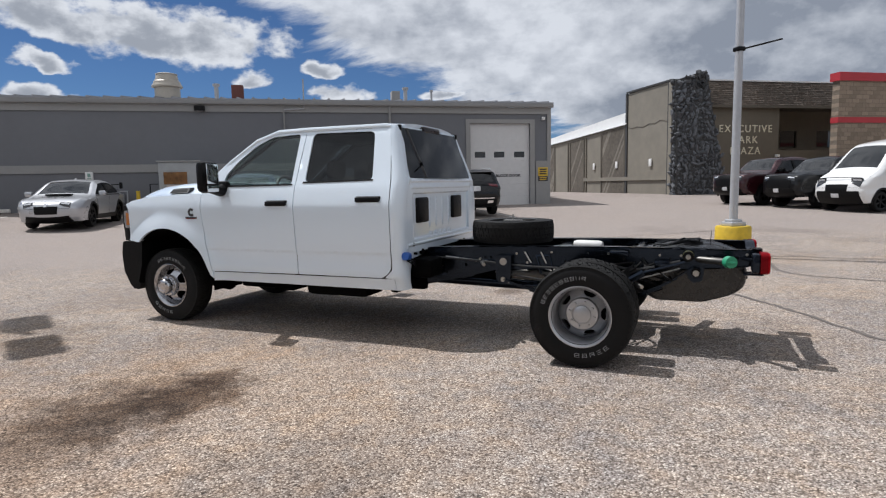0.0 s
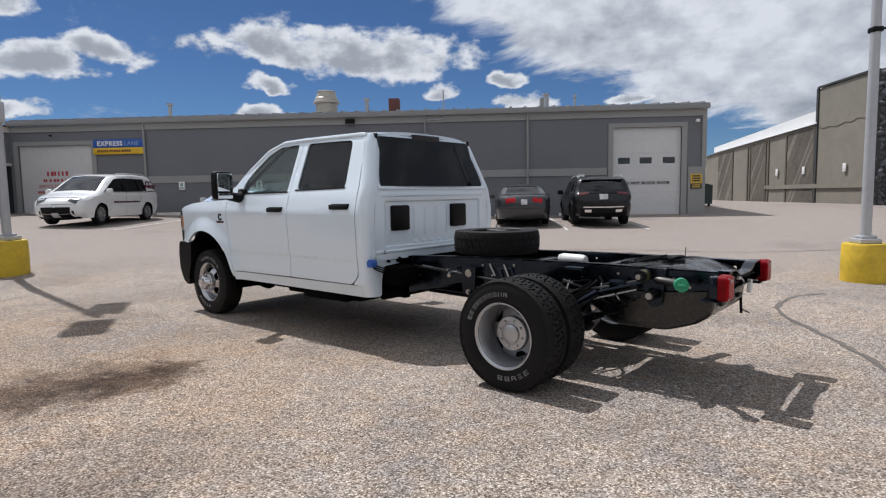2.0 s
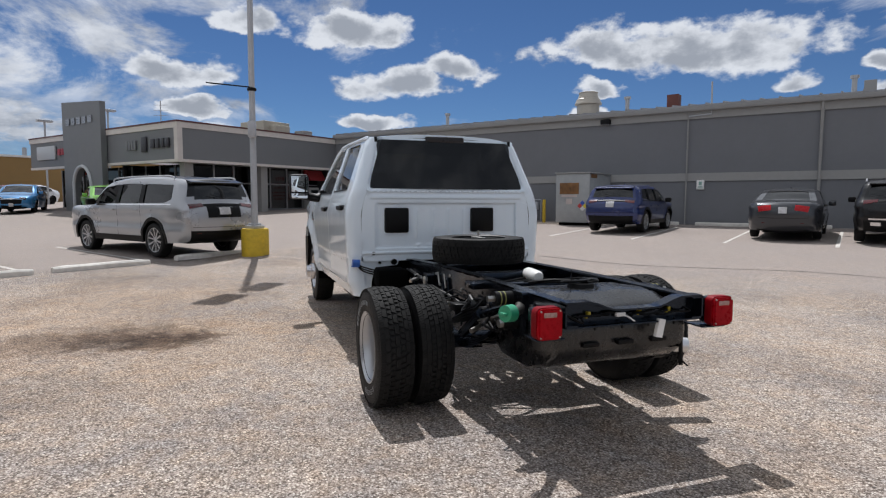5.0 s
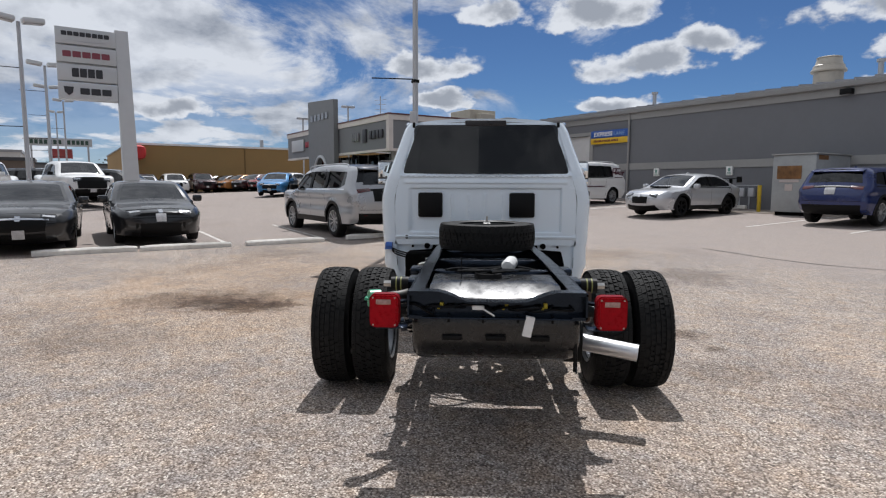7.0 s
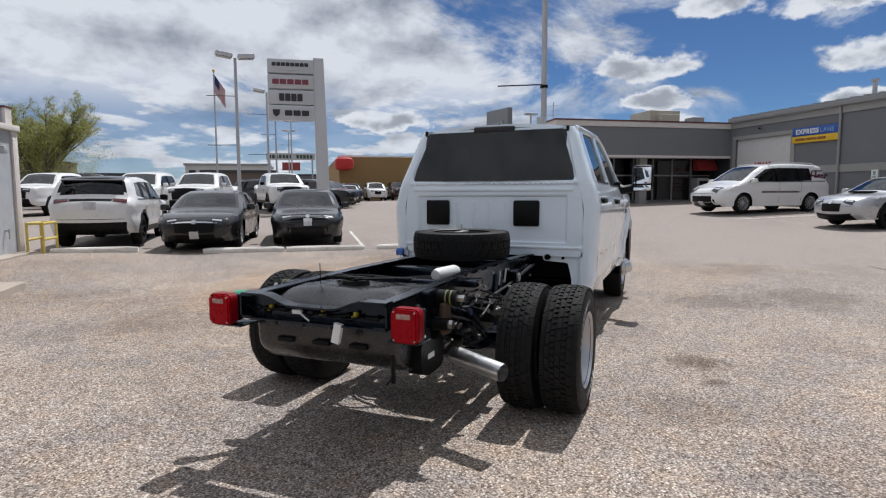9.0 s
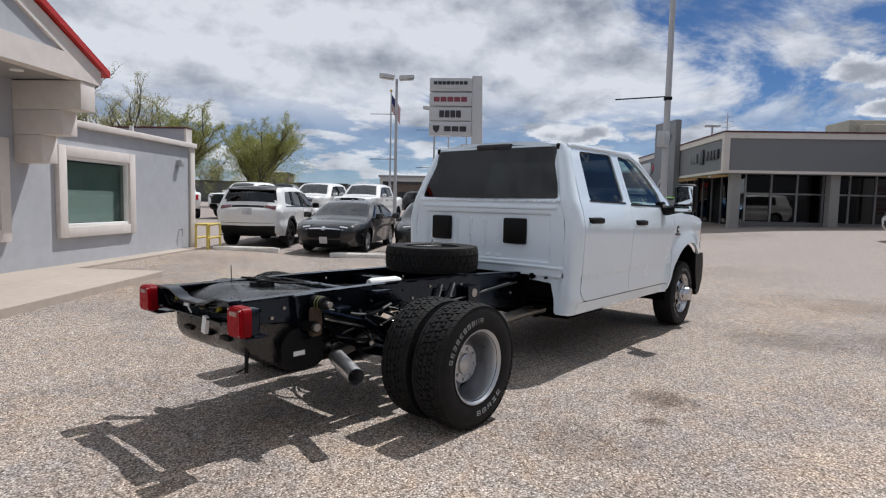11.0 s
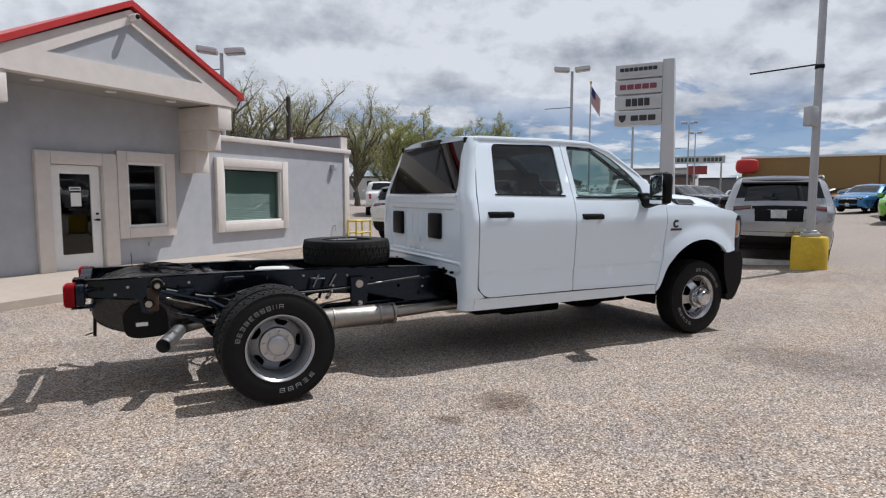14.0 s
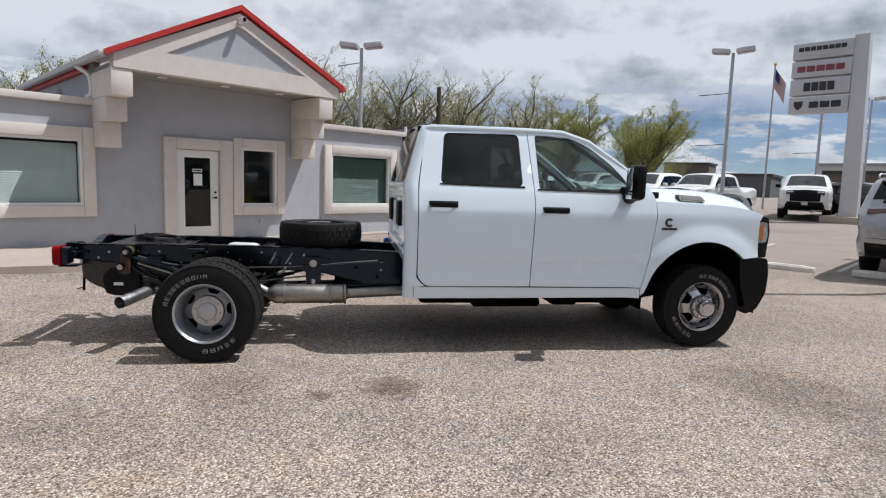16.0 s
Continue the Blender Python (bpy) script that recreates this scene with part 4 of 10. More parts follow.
    box(bm, 3.2, 4.9, -0.33, 0.33, 0.42, 0.9, 0.06)
    box(bm, 2.05, 2.75, 0.50, 0.86, 0.36, 0.50, 0.05)
    box(bm, 1.75, 2.5, -0.86, -0.60, 0.40, 0.50, 0.05)
    box(bm, 3.1, 3.35, -0.6, 0.6, 0.33, 0.40, 0.02)
    for q in (-0.43, 0.43):
        box(bm, 1.62, 4.9, q - 0.04, q + 0.04, 0.40, 0.58, 0.012)
    box(bm, 1.95, 2.03, -0.42, 0.42, 0.34, 0.46, 0.015)
    box(bm, 2.60, 2.70, -0.42, 0.42, 0.30, 0.44, 0.015)
    box(bm, 2.35, 3.05, -0.40, 0.40, 0.27, 0.36, 0.03)
    box(bm, 3.40, 4.00, -0.38, 0.38, 0.30, 0.46, 0.04)
    cyl(bm, (4.43, -0.75, 0.39), (4.43, 0.75, 0.39), 0.055, seg=16)
    cyl(bm, (4.30, 0.22, 0.38), (4.57, 0.22, 0.38), 0.16, 0.12, 20)
    cyl(bm, (1.0, 0.0, 0.52), (2.3, 0.0, 0.44), 0.05, seg=14)
    parts("underbody", bm, DARK, root, "dark gearbox, tanks and belly parts")
    # seats, dash and steering wheel
    cloth = mat("dark_seat_cloth", (0.045, 0.045, 0.048), 0.9, 0, 0.1, 60)
    for y in (-0.42, 0.42):
        for x in (2.75, 1.95):
            bm = bmesh.new()
            box(bm, x, x + 0.5, y - 0.26, y + 0.26, 0.62, 0.92, 0.06)
            box(bm, -0.08, 0.08, -0.25, 0.25, 0, 0.62, 0.06, pose(x + 0.02, y, 0.88, 0, -12, 0))
            box(bm, -0.05, 0.05, -0.13, 0.13, 0.64, 0.82, 0.04, pose(x + 0.0, y, 0.88, 0, -10, 0))
            part("seat", bm, cloth, root)
    bm = bmesh.new()
    box(bm, 3.42, 3.9, -0.82, 0.82, 1.0, 1.40, 0.06)
    box(bm, 3.35, 3.5, 0.2, 0.66, 1.22, 1.44, 0.05)
    part("dashboard", bm, BLACK_PLASTIC, root)
    bm = bmesh.new()
    wheel = [Vector((3.22 + 0.07 * math.sin(a), 0.42 + 0.19 * math.cos(a), 1.36 + 0.18 * math.sin(a))) for a in np.linspace(0, 2 * math.pi, 28)]
    tube(bm, wheel, 0.016, 8, False)
    for a in (0.1, math.pi - 0.1, -math.pi / 2):
        tube(bm, [(3.25, 0.42, 1.35), (3.22 + 0.07 * math.sin(a), 0.42 + 0.19 * math.cos(a), 1.36 + 0.18 * math.sin(a))], 0.014, 6)
    cyl(bm, (3.24, 0.42, 1.355), (3.45, 0.42, 1.28), 0.06, 0.04, 12)
    part("steering_wheel", bm, mat("steering_grey", (0.10, 0.10, 0.105), 0.5), root)
    bm = bmesh.new()
    box(bm, 1.84, 3.1, -0.70, 0.70, 1.90, 1.925, 0.01)
    part("headliner", bm, mat("headliner_grey", (0.25, 0.25, 0.25), 0.9), root)

    # ---- frame ----
    B = BLACK_PAINT
    top = [(-1.30, 0.858), (-0.2, 0.862), (0.8, 0.848), (1.55, 0.82), (1.95, 0.78), (2.2, 0.62), (4.9, 0.60)]
    bot = [(4.9, 0.47), (2.2, 0.46), (1.95, 0.45), (1.60, 0.455), (1.25, 0.52), (0.9, 0.61), (0.3, 0.655), (-0.5, 0.665), (-1.0, 0.70), (-1.30, 0.735)]
    for s in (1, -1):
        web = top + bot
        bm = bmesh.new()
        holes = [[(cx + r * math.cos(2 * math.pi * i / 10), cz + r * math.sin(2 * math.pi * i / 10)) for i in range(10)] for cx, cz, r in ((1.2, 0.66, 0.016), (0.95, 0.74, 0.012), (0.45, 0.76, 0.018), (0.25, 0.72, 0.011), (-0.25, 0.76, 0.014), (-0.62, 0.77, 0.012), (-1.12, 0.79, 0.016), (1.4, 0.58, 0.014), (0.05, 0.80, 0.010), (-0.45, 0.72, 0.010))]
        sheet(bm, web, holes, 0.12, lambda u, v, d, s=s: Vector((u, s * (0.437 - d), v)), 0.010)
        for line, dz in ((top, -0.010), (bot[::-1], 0.010)):
            for (xa, za), (xb, zb) in zip(line, line[1:]):
                vs = []
                for x, z in ((xa, za), (xb, zb)):
                    for yy in (0.437, 0.362):
                        for dd in (0.0, dz):
                            vs.append(bm.verts.new((x, s * yy, z + dd)))
                for f in ((0, 2, 6, 4), (1, 5, 7, 3), (0, 4, 5, 1), (2, 3, 7, 6), (0, 1, 3, 2), (4, 6, 7, 5)):
                    bm.faces.new([vs[k] for k in f])
        part("frame_rail", bm, B, root, "glossy black steel frame rail")
        # bolts along the rail
        bm = bmesh.new()
        rng = random.Random(8 + s)
        for x, z in ((1.45, 0.72), (1.45, 0.64), (1.32, 0.72), (1.08, 0.70), (0.72, 0.78), (0.60, 0.70), (0.36, 0.80), (0.15, 0.73), (-0.12, 0.80), (-0.35, 0.70), (-0.52, 0.80), (-0.7, 0.80), (-0.95, 0.79), (-1.05, 0.74), (-1.2, 0.82), (-1.22, 0.76)):
            x += rng.uniform(-0.02, 0.02)
            cyl(bm, (x, s * 0.436, z), (x, s * 0.446, z), 0.011, seg=6)
        parts("rail_bolt", bm, STEEL, root)
        # hanger bracket with eye, ahead of the axle
        bm = bmesh.new()
        hole = [(0.81 + 0.03 * math.cos(2 * math.pi * i / 12), 0.71 + 0.03 * math.sin(2 * math.pi * i / 12)) for i in range(12)]
        sheet(bm, rounded([(0.735, 0.765), (0.885, 0.765), (0.88, 0.55), (0.84, 0.50), (0.77, 0.50), (0.745, 0.56)], 0.015), [hole], 0.06, lambda u, v, d, s=s: Vector((u, s * (0.505 - d), v)), 0.06)
        br = part("spring_bracket", bm, B, root)
        bm = bmesh.new()
        cyl(bm, (0.81, s * 0.44, 0.545), (0.81, s * 0.522, 0.545), 0.022, seg=12)
        cyl(bm, (0.81, s * 0.50, 0.71), (0.81, s * 0.512, 0.71), 0.034, seg=14)
        parts("pivot_bolt", bm, STEEL, br)
        # leaf spring
        bm = bmesh.new()
        for k in range(5):
            span = 0.80 - 0.12 * k
            pts = [(t * span, s * 0.50, 0.545 - 0.13 * (1 - (t * span / 0.8) ** 2) - 0.012 * k + (0.17 if t < 0 else 0) * (t * span / 0.8) ** 2) for t in np.linspace(-1, 1, 13)]
            for (x0, y0, z0), (x1, y1, z1) in zip(pts, pts[1:]):
                vs = [bm.verts.new((x, y0 + w, z + h)) for x, z in ((x0, z0), (x1, z1)) for w in (-0.035, 0.035) for h in (-0.005, 0.005)]
                for f in ((0, 2, 6, 4), (1, 5, 7, 3), (0, 4, 5, 1), (2, 3, 7, 6)):
                    bm.faces.new([vs[q] for q in f])
        part("leaf_spring", bm, BLACK_PAINT, root, "black leaf spring pack")
        # shackle hanger behind the axle, with banded rubber bush
        bm = bmesh.new()
        prism(bm, rounded([(-0.90, 0.86), (-0.73, 0.86), (-0.76, 0.62), (-0.80, 0.58), (-0.87, 0.60)], 0.02), 0.437, 0.475, lambda u, v, w, s=s: Vector((u, s * w, v)))
        hang = part("shackle_hanger", bm, B, root)
        bm = bmesh.new()
        cyl(bm, (-0.76, s * 0.475, 0.81), (-0.76, s * 0.585, 0.81), 0.042, seg=20)
        cyl(bm, (-0.82, s * 0.475, 0.675), (-0.82, s * 0.56, 0.675), 0.035, seg=16)
        bush = parts("bush", bm, BLACK_PLASTIC, hang)
        bm = bmesh.new()
        for y in (0.525, 0.552):
            cyl(bm, (-0.76, s * y, 0.81), (-0.76, s * (y + 0.007), 0.81), 0.0428, seg=20)
        parts("paint_band", bm, mat("yellow_green_mark", (0.24, 0.24, 0.07), 0.6), hang)
        bm = bmesh.new()
        cyl(bm, (-0.76, s * 0.585, 0.81), (-0.76, s * 0.63, 0.81), 0.02, seg=6)
        cyl(bm, (-0.82, s * 0.56, 0.675), (-0.82, s * 0.585, 0.675), 0.026, seg=6)
        parts("pivot_bolt", bm, STEEL, hang)
        # shock absorber and bump stop
        bm = bmesh.new()
        tube(bm, [(-0.75, s * 0.52, 0.76), (-0.42, s * 0.52, 0.66)], 0.013, 8)
        tube(bm, [(-0.42, s * 0.52, 0.66), (-0.10, s * 0.52, 0.46)], 0.034, 10)
        part("shock_absorber", bm, BLACK_PAINT, root)
        bm = bmesh.new()
        box(bm, -0.06, 0.06, s * 0.5 - 0.06, s * 0.5 + 0.06, 0.60, 0.655, 0.01)
        cyl(bm, (0, s * 0.5, 0.60), (0, s * 0.5, 0.53), 0.045, 0.03, 14)
        part("bump_stop", bm, BLACK_PLASTIC, root)
        # side lights, two small arms, body mounts
        bm = bmesh.new()
        box(bm, -0.29, -0.14, s * 0.437, s * 0.437 + s * 0.09, 0.79, 0.835, 0.008) if s > 0 else box(bm, -0.29, -0.14, -0.527, -0.437, 0.79, 0.835, 0.008)
        tube(bm, [(0.52, s * 0.445, 0.76), (0.47, s * 0.45, 0.60)], 0.012, 6)
        tube(bm, [(0.40, s * 0.445, 0.77), (0.36, s * 0.45, 0.62)], 0.012, 6)
        tube(bm, [(0.52, s * 0.445, 0.76), (0.40, s * 0.445, 0.77)], 0.012, 6)
        box(bm, -0.62, -0.5, min(s * 0.437, s * 0.52), max(s * 0.437, s * 0.52), 0.70, 0.76, 0.01)
        parts("rail_bracket", bm, B, root)
        # tail light on its bracket
        bm = bmesh.new()
        def lamp_outline(hy, z0, z1, r):
            pts = []
            for cy, cz, a0 in ((hy - r, z1 - r, 0), (r - hy, z1 - r, 90), (r - hy, z0 + r, 180), (hy - r, z0 + r, 270)):
                for k in range(5):
                    a = radians(a0 + 22.5 * k)
                    pts.append((s * 0.545 + cy + r * math.cos(a), cz + r * math.sin(a)))
            return pts
        across = lambda u, v, w: Vector((w, u, v))
        prism(bm, lamp_outline(0.073, 0.689, 0.855, 0.030), -1.325, -1.275, across)
        tail = part("tail_light", bm, RED_LENS, root, "square red tail light with clear window", smooth=30)
        bm = bmesh.new()
        prism(bm, lamp_outline(0.068, 0.694, 0.850, 0.028), -1.336, -1.324, across)
        prism(bm, lamp_outline(0.059, 0.703, 0.841, 0.022), -1.341, -1.335, across)
        part("lens", bm, BRIGHT_LENS, tail, "glossy bright red lens", smooth=30)
        bm = bmesh.new()
        box(bm, -1.345, -1.340, s * 0.545 - 0.034, s * 0.545 + 0.038, 0.806, 0.831, 0.003)
        part("reversing_lens", bm, mat("pink_lens", (0.40, 0.24, 0.21), 0.25, 0, 0.3, 60), tail)
        bm = bmesh.new()
        for yy in (-0.07, 0.07):
            for zz in (0.68, 0.83):
                cyl(bm, (-1.343, s * 0.545 + yy * 0.76, zz * 0.88 + 0.1075), (-1.335, s * 0.545 + yy * 0.76, zz * 0.88 + 0.1075), 0.0045, seg=8)
        parts("lens_screw", bm, STEEL, tail)
        bm = bmesh.new()
        box(bm, -1.276, -1.215, s * 0.545 - 0.064, s * 0.545 + 0.064, 0.70, 0.845, 0.015)
        box(bm, -1.30, -1.16, min(s * 0.437, s * 0.60), max(s * 0.437, s * 0.60), 0.677, 0.687, 0.003)
        tube(bm, [(-1.15, s * 0.44, 0.79), (-1.22, s * 0.52, 0.79)], 0.012, 6)
        parts("light_bracket", bm, B, root)
    # cross members
    for x, z0, z1, w in ((1.45, 0.62, 0.76, 0.1), (0.35, 0.68, 0.82, 0.12), (-0.36, 0.70, 0.84, 0.07)):
        part("cross_member", box(bmesh.new(), x - w / 2, x + w / 2, -0.43, 0.43, z0, z1, 0.012), B, root)
    # rear cross member with a sagging upper lip
    bm = bmesh.new()
    ys = np.linspace(-0.43, 0.43, 19)
    def lip(y):
        return 0.856 - 0.05 * sstep(0.30, 0.12, abs(y))
    lo = [(y, 0.735) for y in ys]
    hi = [(y, lip(y)) for y in ys[::-1]]
    prism(bm, lo + hi, -1.235, -1.225, lambda u, v, w: Vector((w, u, v)))
    prev = None
    for y in ys:
        z = lip(y)
        cur = [bm.verts.new((x, y, zz)) for x, zz in ((-1.30, z), (-1.225, z), (-1.225, z + 0.010), (-1.30, z + 0.010))]
        if prev:
            for i in range(4):
                bm.faces.new((prev[i], prev[(i + 1) % 4], cur[(i + 1) % 4], cur[i]))
        else:
            bm.faces.new(cur)
        prev = cur
    bm.faces.new(prev[::-1])
    box(bm, -1.30, -1.225, -0.43, 0.43, 0.728, 0.738, 0.003)
    part("rear_cross_member", bm, B, root)
    # connectors, tag and cables at the rear
    bm = bmesh.new()
    for y in (-0.24, -0.05, 0.27):
        box(bm, -1.262, -1.235, y - 0.009, y + 0.009, 0.778, 0.804, 0.003)
        box(bm, -1.262, -1.235, y + 0.009, y + 0.022, 0.770, 0.784, 0.003)
    parts("yellow_clip", bm, mat("yellow_plastic", (0.42, 0.32, 0.02), 0.5), root)
    bm = bmesh.new()
    rng = random.Random(3)
    for k in range(9):
        y = -0.36 + 0.085 * k
        tube(bm, smooth_path([(-1.24, y, 0.79), (-1.27, y + rng.uniform(-0.03, 0.05), 0.765 + rng.uniform(-0.02, 0.03)), (-1.26, y + 0.09, 0.78 + rng.uniform(-0.02, 0.02)), (-1.24, y + 0.13, 0.77)], 4), 0.006, 5)
        if k % 2:
            cyl(bm, (-1.26, y, 0.742), (-1.26, y, 0.705), 0.007, seg=6)
    parts("wiring", bm, BLACK_PLASTIC, root)
    bm = bmesh.new()
    box(bm, -0.012, 0.012, -0.021, 0.021, -0.10, 0.0, 0.0, pose(-1.29, -0.165, 0.745, 12, 0, 0))
    tube(bm, smooth_path([(-1.25, 0.10, 0.79), (-1.285, 0.06, 0.775), (-1.29, 0.01, 0.745)], 4), 0.005, 5)
    box(bm, -1.285, -1.265, 0.06, 0.12, 0.772, 0.795, 0.005, None)
    parts("paper_tag", bm, mat("white_tag", (0.75, 0.74, 0.72), 0.7), root, "white paper tag and cable")
    # fuel tank
    bm = bmesh.new()
    side_t = rounded([(-0.16, 0.62), (-0.16, 0.78), (-0.40, 0.815), (-0.62, 0.85), (-0.95, 0.868), (-1.16, 0.80), (-1.20, 0.70), (-1.19, 0.56), (-1.10, 0.485), (-0.88, 0.41), (-0.5, 0.41), (-0.28, 0.56)], 0.05)
    prev = None
    for y, q in ((-0.425, 0.93), (-0.415, 0.975), (-0.395, 1.0), (-0.355, 1.0), (-0.345, 1.0), (-0.30, 1.0), (-0.12, 1.0), (-0.10, 0.985), (0.10, 0.985), (0.12, 1.0), (0.30, 1.0), (0.345, 1.0), (0.355, 1.0), (0.395, 1.0), (0.415, 0.975), (0.425, 0.93)):
        roof_lim = 0.72 if abs(y) > 0.35 else 0.845 if abs(y) > 0.33 else 2
        ring = [bm.verts.new((-0.8 + (x + 0.8) * q, y, min(roof_lim, 0.62 + (z - 0.62) * q))) for x, z in side_t]
        if prev:
            for i in range(len(ring)):
                j = (i + 1) % len(ring)
                bm.faces.new((prev[i], prev[j], ring[j], ring[i]))
        else:
            bm.faces.new(ring)
        prev = ring
    bm.faces.new(prev[::-1])
    tank = part("fuel_tank", bm, mat("tank_plastic", (0.005, 0.0053, 0.006), 0.26, 0, 0.2, 16, 0.02, 30, spec=0.7), root, "black plastic fuel tank between the rails")
    part("pump_flange", cyl(bmesh.new(), (-0.80, 0.03, 0.84), (-0.80, 0.03, 0.885), 0.085, 0.075, 24), BLACK_PLASTIC, tank)
    for y in (-0.22, 0.0, 0.22):
        part("tank_rib", box(bmesh.new(), -1.215, -1.185, y - 0.05, y + 0.05, 0.60, 0.625, 0.005), BLACK_PLASTIC, tank)
    bm = bmesh.new()
    rng = random.Random(5)
    for k in range(7):
        a = rng.uniform(0, 6.28)
        tube(bm, smooth_path([(-0.80 + 0.05 * math.cos(a), 0.03 + 0.05 * math.sin(a), 0.892), (-0.74 + rng.uniform(-0.1, 0.05), 0.05 + rng.uniform(-0.2, 0.2), 0.90), (-0.60, rng.uniform(-0.3, 0.3), 0.872), (-0.48, rng.uniform(-0.3, 0.3), 0.86)], 5), 0.008, 6)
    tube(bm, [(-0.93, 0.18, 0.87), (-0.935, 0.18, 0.99)], 0.003, 5)
    parts("fuel_hose", bm, BLACK_PLASTIC, tank)
    bm = bmesh.new()
    box(bm, -0.91, -0.83, -0.4775, -0.4735, 0.497, 0.525)
    part("sticker", bm, FRAME_WHITE, tank)
    bm = bmesh.new()
    prism(bm, rounded([(-0.69, 0.44), (-0.70, 0.60), (-0.78, 0.66), (-0.93, 0.66), (-1.0, 0.58), (-0.98, 0.43), (-0.90, 0.405), (-0.74, 0.41)], 0.04), -0.474, -0.39, lambda u, v, w: Vector((u, w, v)))
    part("side_canister", bm, BLACK_PLASTIC, tank, "rounded black plastic canister")
    bm = bmesh.new()
    lathe(bm, [(0, -0.15), (0.036, -0.145), (0.048, -0.11), (0.048, 0.10), (0.036, 0.135), (0, 0.145)], 20, pose(0.14, -0.15, 0.81, 0, 0, 80))
    part("canister", bm, mat("white_plastic", (0.68, 0.68, 0.66), 0.45), root, "white plastic canister")
    # axle, differential, drive shaft
    bm = bmesh.new()
    cyl(bm, (0, -0.62, 0.39), (0, 0.62, 0.39), 0.055, seg=16)
    lathe(bm, [(0, 0.17), (0.10, 0.16), (0.165, 0.10), (0.18, 0.0), (0.165, -0.10), (0.10, -0.16), (0, -0.17)], 24, pose(0, 0, 0.39, 0, 0, 90))
    tube(bm, [(0.12, 0, 0.40), (2.3, 0, 0.46)], 0.05, 12)
    part("rear_axle", bm, BLACK_PAINT, root)
    bm = bmesh.new()
    cyl(bm, (4.43, -0.76, 0.39), (4.43, 0.76, 0.39), 0.05, seg=12)
    lathe(bm, [(0, 0.14), (0.12, 0.1), (0.15, 0.0), (0.12, -0.1), (0, -0.14)], 20, pose(4.43, 0.2, 0.39, 0, 0, 90))
    parts("front_axle", bm, DARK, root)
    # exhaust on the right-hand side
    bm = bmesh.new()
    tube(bm, [(3.2, -0.42, 0.45), (1.6, -0.51, 0.455), (1.10, -0.54, 0.437)], 0.048, 14)
    part("exhaust_pipe", bm, STAINLESS, root)
    bm = bmesh.new()
    lathe(bm, [(0.045, -0.36), (0.082, -0.32), (0.088, -0.30), (0.088, 0.28), (0.082, 0.31), (0.045, 0.36)], 28, pose(0.77, -0.54, 0.435, 0, 0, 90))
    for x in (0.56, 0.97, 1.10):
        lathe(bm, [(0.0895, -0.012), (0.094, -0.008), (0.094, 0.008), (0.0895, 0.012)], 28, pose(x, -0.54, 0.435, 0, 0, 90))
    part("muffler", bm, STAINLESS, root, "bare steel exhaust muffler")
    bm = bmesh.new()
    tube(bm, smooth_path([(0.42, -0.54, 0.44), (0.25, -0.52, 0.52), (0.0, -0.52, 0.585), (-0.22, -0.50, 0.56), (-0.42, -0.46, 0.49), (-0.56, -0.46, 0.46), (-0.62, -0.52, 0.45)], 6), 0.042, 14)
    part("exhaust_pipe", bm, STAINLESS, root)
    bm = bmesh.new()
    tube(bm, [(-0.615, -0.50, 0.452), (-0.625, -0.53, 0.45), (-0.74, -0.84, 0.415)], [0.044, 0.050, 0.050], 28, False)
    tube(bm, [(-0.74, -0.84, 0.415), (-0.66, -0.62, 0.44)], 0.046, 28, False)
    part("exhaust_tip", bm, TIP, root, "polished exhaust tail pipe tip")
    # pipes and lines on the rails
    bm = bmesh.new()
    for s in (1, -1):
        tube(bm, smooth_path([(1.5, s * 0.46, 0.73), (1.0, s * 0.47, 0.70), (0.6, s * 0.47, 0.67), (0.2, s * 0.48, 0.66), (-0.3, s * 0.47, 0.60), (-0.7, s * 0.49, 0.72)], 5), 0.009, 6)
        tube(bm, smooth_path([(0.9, s * 0.46, 0.60), (0.55, s * 0.50, 0.57), (0.2, s * 0.52, 0.52)], 4), 0.008, 6)
        tube(bm, smooth_path([(-0.1, s * 0.47, 0.72), (-0.35, s * 0.5, 0.68), (-0.7, s * 0.49, 0.76)], 4), 0.011, 6)
    parts("brake_line", bm, LINE, root)
    bm = bmesh.new()
    for s in (1, -1):
        for k in range(4):
            tube(bm, smooth_path([(0.45 - 0.05 * k, s * 0.46, 0.60 - 0.015 * k), (0.2, s * 0.55, 0.50 - 0.012 * k), (-0.15, s * 0.56, 0.56 + 0.014 * k), (-0.35, s * 0.50, 0.62 + 0.02 * k), (-0.6, s * 0.46, 0.69)], 5), 0.012, 6)
    parts("cable_loom", bm, BLACK_PLASTIC, root)
    bm = bmesh.new()
    rng = random.Random(31)
    for k in range(16):
        s = 1 if k % 2 else -1
        x0, z0 = rng.uniform(-0.55, 0.25), rng.uniform(0.55, 0.76)
        tube(bm, smooth_path([(x0, s * rng.uniform(0.44, 0.52), z0), (x0 + rng.uniform(-0.16, 0.16), s * rng.uniform(0.5, 0.6), z0 - rng.uniform(0.02, 0.12)), (x0 + rng.uniform(-0.2, 0.2), s * rng.uniform(0.45, 0.58), z0 - rng.uniform(-0.04, 0.14)), (x0 + rng.uniform(-0.22, 0.22), s * 0.46, z0 - rng.uniform(-0.08, 0.08))], 4), rng.uniform(0.005, 0.011), 6)
